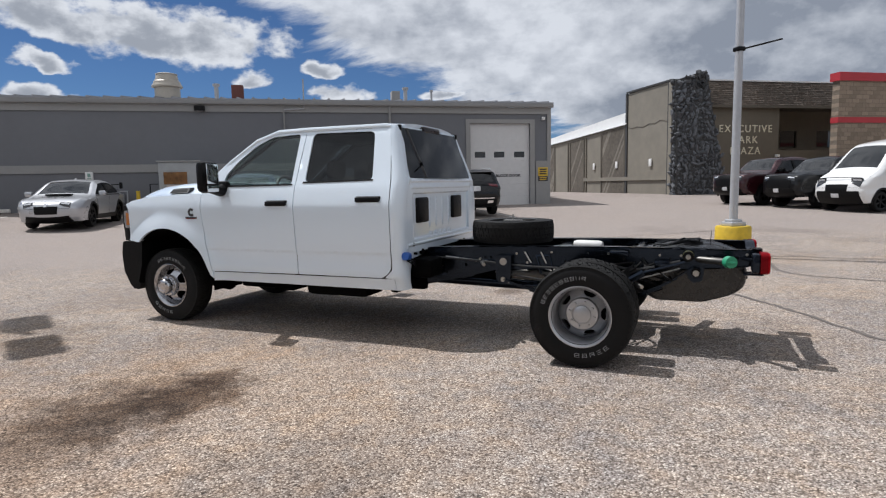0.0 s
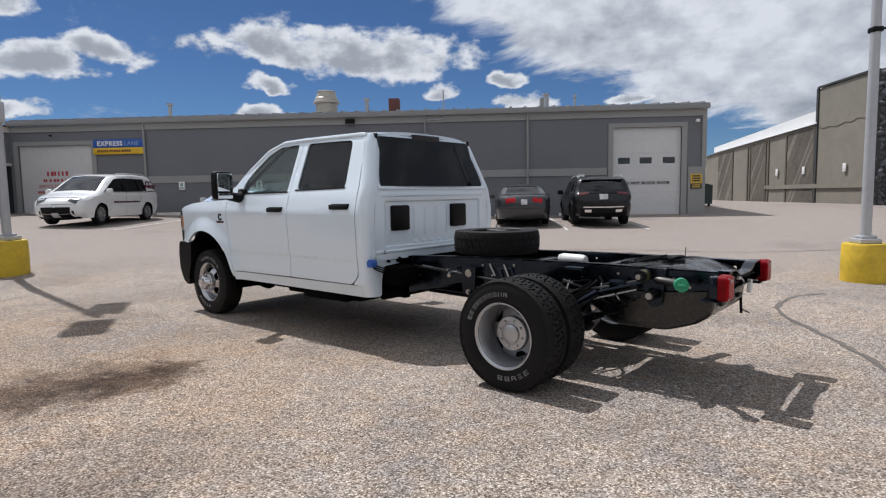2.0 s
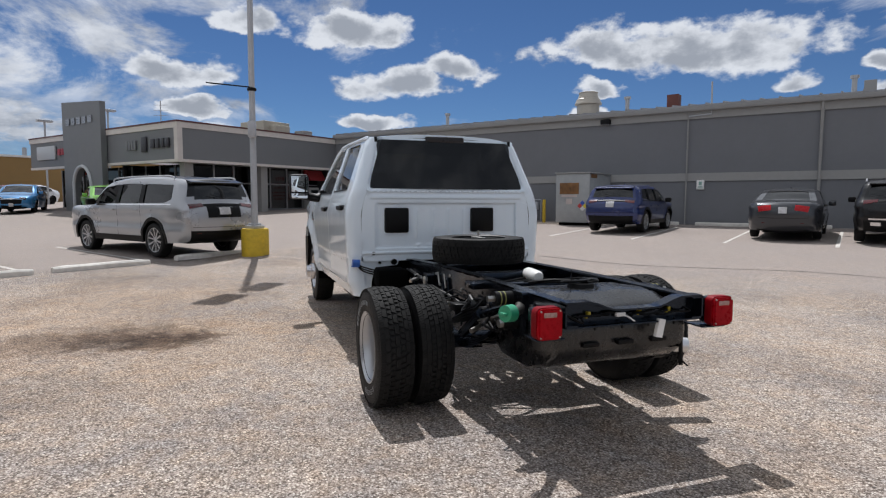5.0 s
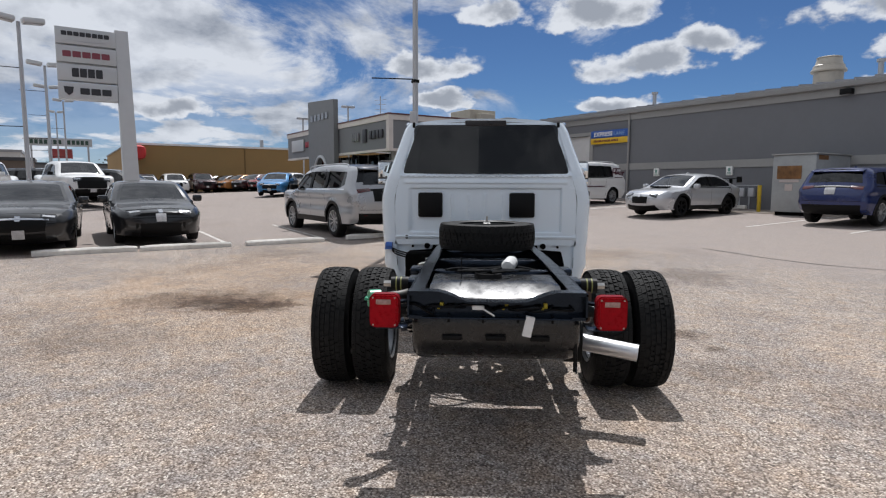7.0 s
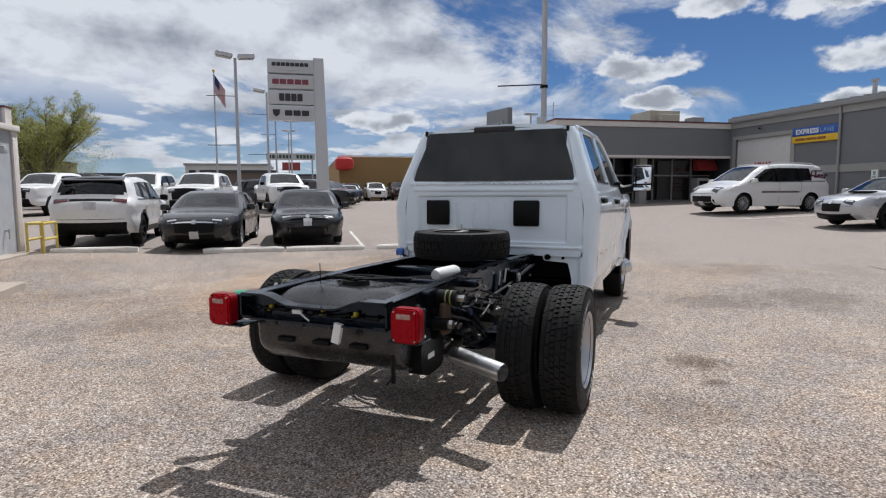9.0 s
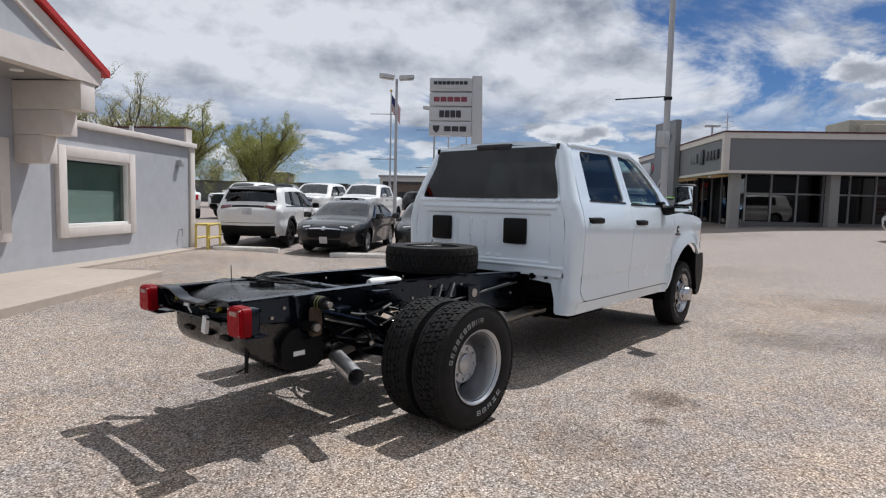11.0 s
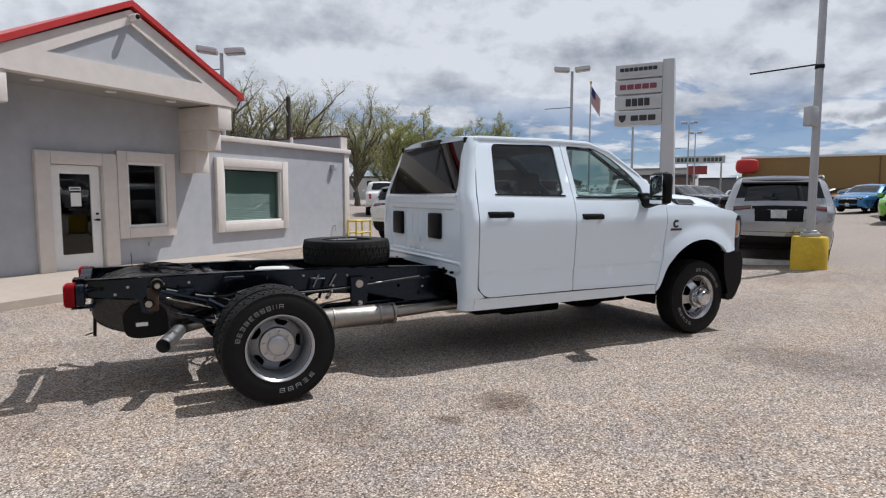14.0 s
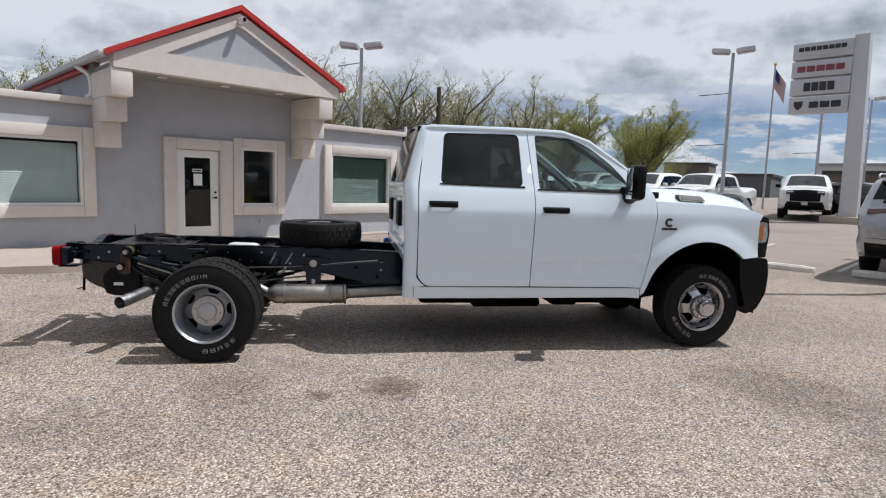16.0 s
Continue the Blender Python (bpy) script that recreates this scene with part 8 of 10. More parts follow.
    def lay(at, size):
        m = pose(*at, rng.uniform(0, 360), rng.uniform(0, 360), rng.uniform(0, 360)) @ Matrix.Diagonal((size * 1.15, size * 0.75, size * 0.55, 1))
        if count <= 300:
            share("stone", protos[rng.randrange(6)], pier, m)
            return
        lump = bmesh.ops.create_icosphere(rest, subdivisions=1, radius=1.0)["verts"]
        for v in lump:
            v.co = m @ (v.co * rng.uniform(0.6, 1.2))
    for iz in range(30):
        z = 0.35 + iz * 0.245
        t = (z - g) / 7.0
        right = 21.25 - 1.4 * t
        dd = 17.9 + rng.uniform(0, 0.15)
        while dd < right:
            w = rng.uniform(0.11, 0.27)
            if z < 7.05 + max(0.0, dd - 17.9) * 0.3:
                count += 1
                lay((dd + w * 0.6, 25.2 + 0.3 * t, z + rng.uniform(-0.07, 0.07)), w)
            dd += w * 1.3
        nn = 25.25 + 0.3 * t
        while nn < 25.6 and z < 7.05:
            w = rng.uniform(0.11, 0.25)
            count += 400
            lay((17.88, nn + w * 0.6, z + rng.uniform(-0.07, 0.07)), w)
            count -= 400
            nn += w * 1.3
    tagged(part("small_stones", rest, stone, pier, smooth=0), "", kind="stuff")
    bar("wall_plaza_corner", panel, "tan board return beside the stone pier", 17.82, 17.895, 25.68, 25.99, g, 7.02)
    # front with lettering, porch and shingled eave
    wall("wall_plaza_front", "dark olive front wall of the plaza", olive, 20.2, 25.3, g - 0.2, 5.75, 25.9, 26.2)
    wall("wall_plaza_porch", "shaded back wall of the plaza porch", olive, 25.3, 40, g - 0.2, 5.75, 28.4, 28.7, [(26.2, 29.0, 3.4, 4.5), (30.5, 33.5, 3.4, 4.5)])
    wall("wall_plaza_porch_side", "shaded side wall of the plaza porch", olive, 26.2, 28.4, g - 0.2, 5.75, 25.0, 25.3, axis="d")
    bar("floor_plaza_balcony", brown, "balcony of the plaza porch", 25.3, 40, 26.0, 28.4, 2.2, 2.5, cat="balcony")
    bar("trim_balcony_rail", olive, "boarded balcony rail", 25.3, 40, 25.95, 26.05, 2.5, 3.1, cat="rail")
    for a, b in ((26.2, 29.0), (30.5, 33.5)):
        w = thing("window_plaza", "dark framed plaza window", "window", LOT, kind="structure")
        part("pane", box(bmesh.new(), a, b, 28.5, 28.52, 3.4, 4.5), SCREEN, w)
        for x in (a, (a + b) / 2, b - 0.06):
            part("window_frame", box(bmesh.new(), x, x + 0.06, 28.42, 28.5, 3.4, 4.5), dk, w)
    bm = bmesh.new()
    prism(bm, [(25.6, 5.70), (27.6, 7.45), (29, 7.45), (29, 5.75)], 20.0, 40, lambda u, v, w: Vector((w, u, v)))
    roof = solid("roof_plaza", bm, brown, "brown shingled mansard roof of the plaza", "roof", LOT, kind="structure", smooth=0)
    for k in range(13):
        # ragged butts of wooden shingles, one course above the other
        t = (k + 0.3) / 13
        bm = bmesh.new()
        x = 20.0
        while x < 40:
            w, e = rng.uniform(0.22, 0.42), rng.uniform(-0.02, 0.03)
            box(bm, x, min(x + w - 0.03, 40), 25.58 + 2.0 * t - 0.03 - e, 25.58 + 2.0 * t + 0.09, 5.70 + 1.75 * t - 0.02 - e, 5.70 + 1.75 * t + 0.03)
            x += w
        part("shingle_course", bm, brown, roof, smooth=0)
    bar("trim_plaza_ridge", FRAME_WHITE, "pale ridge flashing of the plaza", 20.0, 40, 27.5, 29, 7.45, 7.53, cat="trim")
    bar("trim_plaza_eave", dk, "dark eave board of the plaza", 20.0, 40, 25.55, 25.62, 5.58, 5.72, cat="trim")
    sg = thing("plaza_lettering", "raised cream capital letters on the olive wall", "lettering", LOT)
    cream = mat("cream_letters", (0.75, 0.70, 0.55), 0.6)
    for body, z, size in (("EXECUTIVE", 4.18, 0.62), ("PARK", 3.53, 0.62), ("PLAZA", 2.88, 0.62)):
        letters(body, size, 0.02, cream, pose(22.95, 25.87, z, 90, 0, 0), sg, spacing=1.22)
    bm = bmesh.new()
    box(bm, 25.0, 25.2, 25.6, 25.85, 2.6, 2.85, 0.04)
    solid("wall_light", bm, FRAME_WHITE, "small pale floodlight on the plaza wall", "lamp", LOT)


make_plaza()


def make_block_store():
    cmu = bpy.data.materials.new("split_block")
    cmu.use_nodes = True
    nt = cmu.node_tree
    b = nt.nodes["Principled BSDF"]
    br = nt.nodes.new("ShaderNodeTexBrick")
    tc = nt.nodes.new("ShaderNodeTexCoord")
    mp = nt.nodes.new("ShaderNodeMapping")
    mp.inputs["Rotation"].default_value = (radians(90), 0, 0)
    nt.links.new(tc.outputs["Object"], mp.inputs["Vector"])
    nt.links.new(mp.outputs[0], br.inputs["Vector"])
    br.inputs["Scale"].default_value = 1.0
    br.inputs["Brick Width"].default_value, br.inputs["Row Height"].default_value, br.inputs["Mortar Size"].default_value = 0.4, 0.2, 0.01
    br.inputs["Color1"].default_value, br.inputs["Color2"].default_value, br.inputs["Mortar"].default_value = (0.30, 0.235, 0.175, 1), (0.20, 0.155, 0.115, 1), (0.16, 0.13, 0.10, 1)
    nt.links.new(br.outputs["Color"], b.inputs["Base Color"])
    b.inputs["Roughness"].default_value = 0.9
    rough_face = nt.nodes.new("ShaderNodeTexNoise")
    rough_face.inputs["Scale"].default_value, rough_face.inputs["Detail"].default_value = 7.0, 6.0
    nt.links.new(tc.outputs["Object"], rough_face.inputs["Vector"])
    bump = nt.nodes.new("ShaderNodeBump")
    bump.inputs["Strength"].default_value, bump.inputs["Distance"].default_value = 0.8, 0.06
    nt.links.new(rough_face.outputs["Fac"], bump.inputs["Height"])
    nt.links.new(bump.outputs[0], b.inputs["Normal"])
    red = mat("red_trim_metal", (0.42, 0.03, 0.04), 0.5, 0.1)
    # it stands beyond the parked trucks
    d0, n0 = 22.6, 19.2
    for nm, m, label, q in (("wall_block", cmu, "tan split-face block wall with red bands", (d0, d0 + 18, n0, n0 + 0.4, 0.1, 6.05)), ("trim_red_top", red, "red metal parapet cap", (d0 - 0.08, d0 + 18, n0 - 0.08, n0 + 0.5, 6.05, 6.45)), ("trim_red_band", red, "red band on the block wall", (d0 - 0.04, d0 + 18, n0 - 0.04, n0 + 0.4, 4.05, 4.32))):
        bm = bmesh.new()
        box(bm, *q)
        solid(nm, bm, m, label, "wall" if nm.startswith("wall") else "trim", LOT, kind="structure", smooth=0)
    bm = bmesh.new()
    prism(bm, [(d0 + 0.3, n0 + 0.4), (d0 + 7, n0 + 6.0), (d0 + 7.4, n0 + 5.7), (d0 + 0.8, n0 + 0.4)], 0.1, 6.05, lambda u, v, w: Vector((u, v, w)))
    solid("wall_block_end", bm, cmu, "tan block end wall", "wall", LOT, kind="structure", smooth=0)


make_block_store()


# ---- a bin at the workshop's far corner ----
dump = thing("dumpster", "dark green steel dumpster behind the workshop corner", "dumpster", lot(10.1, 27.6, None, 4))
green = mat("dumpster_green", (0.015, 0.03, 0.024), 0.5, 0, 0.3, 5, 0.1, 30)
bm = bmesh.new()
prism(bm, [(-0.62, 0.12), (0.62, 0.12), (0.62, 1.05), (-0.62, 1.3)], -0.9, 0.9, lambda u, v, w: Vector((u, w, v)))
part("bin", bm, green, dump, smooth=0)
for y in (-0.6, 0.0, 0.6):
    part("rib", box(bmesh.new(), -0.66, -0.621, y - 0.04, y + 0.04, 0.2, 1.2), green, dump)
for y in (-0.45, 0.45):
    bm = bmesh.new()
    prism(bm, [(-0.64, 1.31), (0.65, 1.06), (0.65, 1.09), (-0.64, 1.34)], y - 0.44, y + 0.44, lambda u, v, w: Vector((u, w, v)))
    part("lid", bm, BLACK_PLASTIC, dump, smooth=0)
for x in (-0.5, 0.5):
    for y in (-0.75, 0.75):
        part("caster", cyl(bmesh.new(), (x, y - 0.03, 0.07), (x, y + 0.03, 0.07), 0.07, seg=12), RUBBER, dump)

# ---- beyond: the tan store, far buildings, trees ----
def make_far():
    tan = mat("tan_store_wall", (0.30, 0.19, 0.075), 0.85, 0, 0.06, 1.5)
    wall("wall_tan_store", "plain tan wall of a low store", tan, 2.7, 48, 0.3, 4.93, -58.3, -58.0, axis="d")
    wall("wall_tan_store_side", "plain tan side wall of a low store", tan, -86, -58.3, 0.3, 4.93, 2.7, 3.0)
    solid("trim_tan_coping", box(bmesh.new(), -58.4, -57.9, 2.6, 48, 4.94, 5.12), FRAME_WHITE, "white coping of the tan store", "trim", LOT, kind="structure", smooth=0)
    solid("roof_tan_store", box(bmesh.new(), -86, -58.4, 2.6, 48, 4.88, 4.98), ROOF_METAL, "flat roof of the tan store", "roof", LOT, kind="structure", smooth=0)
    bm = bmesh.new()
    box(bm, -57.98, -55.9, 2.2, 4.05, 3.55, 4.8, 0.4)
    solid("awning", bm, mat("bright_red_awning", (0.5, 0.02, 0.02), 0.5), "bright red rounded awning on the tan store", "awning", LOT)
    bm = bmesh.new()
    for n in (13.1, 27.0):
        box(bm, -57.99, -57.95, n, n + 0.08, 0.4, 4.9)
    solid("trim_tan_joint", bm, mat("joint_brown", (0.16, 0.10, 0.04), 0.9), "brown wall joint of the tan store", "trim", LOT, kind="structure")
    bm = bmesh.new()
    for n in (16, 19.5):
        cyl(bm, (-62, n, 4.9), (-62, n, 6.1), 0.2, seg=8)
    solid("roof_vent_pipe", bm, POLE, "vent pipes on the tan store roof", "vent pipe", LOT)
    # lumber yard sign on posts
    th = thing("yard_sign", "low green-white lettered board on two posts", "sign", lot(-73.6, -2.4))
    for y in (-2.6, 2.6):
        part("post", tube(bmesh.new(), [(0, y, 0), (0, y, 5.4)], 0.1, 6), POLE, th)
    part("board", box(bmesh.new(), -0.1, 0.1, -3.0, 3.0, 4.9, 5.75), SIGN_FACE, th)
    for k in range(13):
        if k != 7:
            part("letter_bar", box(bmesh.new(), 0.1, 0.13, -2.7 + 0.42 * k, -2.7 + 0.42 * k + 0.3, 5.1, 5.55), mat("dark_green_letters", (0.04, 0.08, 0.06), 0.6), th, smooth=0)
    part("lower_board", box(bmesh.new(), -0.1, 0.1, -1.1, 1.1, 3.6, 4.6), mat("dull_red_board", (0.30, 0.05, 0.05), 0.6), th)
    # far buildings
    def block(name, label, mats, d, n, w, dep, h, turn=0, rows=0, cols=0, roof=None):
        th = thing(name, label, "building", lot(d, n, 0.2, turn))
        part("wall", box(bmesh.new(), -dep / 2, dep / 2, -w / 2, w / 2, 0, h), mats, th)
        part("roof", box(bmesh.new(), -dep / 2 - 0.3, dep / 2 + 0.3, -w / 2 - 0.3, w / 2 + 0.3, h, h + 0.5), roof or ROOF_METAL, th)
        for r in range(rows):
            for c in range(cols):
                y = -w / 2 + w * (c + 0.5) / cols
                z = h * (r + 0.55) / rows
                # near-black plates stand for the shade behind far windows
                part("window", box(bmesh.new(), dep / 2, dep / 2 + 0.06, y - 0.7, y + 0.7, z - 0.7, z + 0.6), UNLIT_ROOM, th)
        return th
    pale = mat("far_white_wall", (0.55, 0.54, 0.52), 0.8, 0, 0.06, 0.5)
    dark_roof = mat("far_dark_roof", (0.05, 0.05, 0.055), 0.8, 0, 0.1, 0.5)
    block("warehouse", "long white warehouse with small dark windows in the distance", pale, -150, -18, 18, 20, 7.2, 0, 2, 6)
    block("warehouse", "low dark-grey shed building in the distance", mat("far_grey_wall", (0.10, 0.105, 0.11), 0.8), -135, -58, 48, 20, 4.6, 10, 0, 0, dark_roof)
    block("house", "white house with dark roof in the distance", pale, -120, -82, 14, 10, 5.5, 15, 2, 4, dark_roof)
    block("house", "dark roofed house in the distance", mat("far_brown_wall", (0.12, 0.10, 0.09), 0.9), -170, -66, 12, 10, 8.6, 10, 0, 0, dark_roof)
    block("warehouse", "grey shop building in the distance", mat("far_grey_wall", (0.14, 0.14, 0.14), 0.8), -190, 10, 50, 20, 6, 0, 0, 0, dark_roof)
    block("house", "low brown building in the distance", mat("far_brown_wall", (0.14, 0.11, 0.09), 0.9), -110, -12, 12, 10, 4.5, 0, 1, 3, dark_roof)


make_far()


def tree(d, n, h, spread_r, leafy, seed, label, leafc, turn=0.0, skirt=0):
    """A spreading cottonwood: forked limbs, fine twigs, small young leaves with gaps."""
    rng = random.Random(seed)
    th = thing("tree", label, "tree", lot(d, n, gz(d, n) - 0.1, turn), "street trees")
    bm = bmesh.new()
    tips = []

    def limb(p, w, length, r, depth):
        pts = [Vector(p)]
        dirn = Vector(w).normalized()
        lift = (0.0, 0.10, 0.07, 0.03, 0.0)[depth]
        for k in range(5):
            dirn = (dirn + Vector((rng.uniform(-0.17, 0.17), rng.uniform(-0.17, 0.17), rng.uniform(-0.08, 0.10) + lift))).normalized()
            pts.append(pts[-1] + dirn * length / 5)
            if depth >= 2:
                tips.append((*pts[-1], length))
        tube(bm, pts, [r * (1 - 0.15 * i) for i in range(6)], 6 if depth < 2 else 4 if depth == 2 else 3, depth == 0)
        if depth == 4:
            return
        starts = (5, 5, 5, 5, 4, 4) if depth == 0 else (1, 2, 2, 3, 3, 4, 5) if depth == 1 else (1, 2, 3, 4, 5) if depth == 2 else (2, 4, 5)
        for k, at in enumerate(starts):
            a = 6.283 * k / len(starts) + rng.uniform(-0.6, 0.6) if depth == 0 else rng.uniform(0, 6.283)
            lean = rng.uniform(0.4, 1.05) * spread_r if depth == 0 else rng.uniform(0.7, 1.25)
            nd = dirn + Vector((math.cos(a), math.sin(a), 0.1)) * lean
            limb(pts[at], nd, length * (rng.uniform(2.2, 2.8) if depth == 0 else rng.uniform(0.38, 0.56)), r * (0.55 if depth == 0 else 0.45), depth + 1)

    limb(Vector((0, 0, 0)), Vector((rng.uniform(-0.1, 0.1), rng.uniform(-0.1, 0.1), 1)), h * 0.2, h * 0.034, 0)
    part("trunk", bm, BARK, th, "bare branching trunk")
    nrng = np.random.default_rng(seed)
    at = np.repeat(np.array(tips), max(1, int(leafy * 0.7)), axis=0)
    c = at[:, :3] + nrng.normal(0, 1, (len(at), 3)) * (at[:, 3:] * 0.08 + 0.07)
    if skirt:
        # hanging clumps that fill the lower crown
        hubs = nrng.normal(0, 1, (150, 3)) * np.array((0.23, 0.23, 0.15)) * h + np.array((0, 0, 0.44 * h))
        c = np.concatenate([c, np.repeat(hubs, skirt, axis=0) + nrng.normal(0, 1, (150 * skirt, 3)) * np.array((0.28, 0.28, 0.45))])
        c[:, 2] = np.abs(c[:, 2] - 0.3) + 0.3
    n_leaf = len(c)
    s = nrng.uniform(0.022, 0.062, (n_leaf, 1))
    u = nrng.normal(0, 1, (n_leaf, 3))
    u /= np.linalg.norm(u, axis=1)[:, None]
    v = np.cross(u, nrng.normal(0, 1, (n_leaf, 3)))
    v /= np.linalg.norm(v, axis=1)[:, None]
    pts = np.stack([c - u * s, c + v * s * 0.7, c + u * s, c - v * s * 0.7], axis=1).reshape(-1, 3)
    me = bpy.data.meshes.new("crown")
    me.from_pydata(pts.tolist(), [], np.arange(n_leaf * 4).reshape(-1, 4).tolist())
    me.materials.append(leafc)
    crown = new("crown", me)
    crown.parent = th
    tagged(crown, "sparse yellow-green young leaves")
    return th


BARK = mat("bark", (0.12, 0.10, 0.08), 0.95, 0, 0.3, 6)


def leaf_material(name, col):
    m = bpy.data.materials.new(name)
    m.use_nodes = True
    nt = m.node_tree
    b = nt.nodes["Principled BSDF"]
    geo = nt.nodes.new("ShaderNodeNewGeometry")
    hsv = nt.nodes.new("ShaderNodeHueSaturation")
    hsv.inputs["Color"].default_value = (*col, 1)
    mr = nt.nodes.new("ShaderNodeMapRange")
    mr.inputs["To Min"].default_value, mr.inputs["To Max"].default_value = 0.55, 1.5
    nt.links.new(geo.outputs["Random Per Island"], mr.inputs["Value"])
    nt.links.new(mr.outputs[0], hsv.inputs["Value"])
    nt.links.new(hsv.outputs[0], b.inputs["Base Color"])
    b.inputs["Roughness"].default_value = 0.6
    tl = nt.nodes.new("ShaderNodeBsdfTranslucent")
    nt.links.new(hsv.outputs[0], tl.inputs["Color"])
    mx = nt.nodes.new("ShaderNodeMixShader")
    mx.inputs[0].default_value = 0.4
    out = nt.nodes["Material Output"]
    nt.links.new(b.outputs[0], mx.inputs[1])
    nt.links.new(tl.outputs[0], mx.inputs[2])
    nt.links.new(mx.outputs[0], out.inputs["Surface"])
    return m


YOUNG = leaf_material("young_leaves", (0.37, 0.36, 0.18))
FRESH = leaf_material("fresh_leaves", (0.30, 0.31, 0.10))
tree(-53, -22.5, 9.4, 1.05, 18, 1, "broad green cottonwood with low hanging foliage", FRESH, skirt=90)
tree(-59, -25, 9.2, 1.05, 16, 2, "green cottonwood coming into leaf", FRESH, skirt=60)
tree(-48, -28, 10.0, 1.0, 13, 3, "cottonwood coming into young leaf behind the office", FRESH, skirt=50)
tree(-52, -32, 10.0, 1.0, 11, 15, "cottonwood coming into young leaf behind the office", YOUNG, skirt=30)
for d, n, h, leafy, seed in ((-43, -30, 10.6, 9, 4), (-38, -32, 10.4, 7, 5), (-33, -30, 10.4, 5, 6), (-28, -31, 10.2, 5, 16), (-23.5, -31, 10.2, 7, 7), (-18, -30, 9.4, 8, 8), (-13, -30, 9.2, 5, 9), (-7, -32, 8.6, 7, 10), (7, -32, 8.6, 9, 12)):
    tree(d, n, h, 0.85, leafy, seed, "half-bare cottonwood in young leaf behind the office", YOUNG, skirt=7)
tree(-150, -75, 13, 0.9, 3, 17, "bare tree in the distance", YOUNG)
tree(-140, -70, 10, 0.9, 3, 14, "bare tree in the distance", YOUNG)


def far_woods():
    """A low uneven line of distant trees and brush round the lot."""
    rng = random.Random(21)
    pts, faces = [], []
    for k in range(420):
        a = rng.uniform(radians(140), radians(330))
        r = rng.uniform(190, 420)
        cx, cy = r * math.cos(a), r * math.sin(a)
        hh = rng.uniform(3.5, 8.0)
        for j in range(80):
            c = Vector((cx + rng.gauss(0, 3), cy + rng.gauss(0, 3), min(abs(rng.gauss(hh * 0.45, hh * 0.24)), hh) + 0.3))
            s = rng.uniform(0.25, 0.65)
            u = Vector((rng.uniform(-1, 1), rng.uniform(-1, 1), rng.uniform(-1, 1))).normalized() * s
            v = u.orthogonal().normalized() * s * 0.7
            i = len(pts)
            pts += [c - u, c + v, c + u, c - v]
            faces.append((i, i + 1, i + 2, i + 3))
    me = bpy.data.meshes.new("far_woods")
    me.from_pydata([tuple(p) for p in pts], [], faces)
    me.materials.append(leaf_material("far_brush", (0.07, 0.062, 0.04)))
    tagged(new("far_woods", me), "low brown-green line of distant trees and brush", "trees", kind="stuff").matrix_basis = LOT


far_woods()

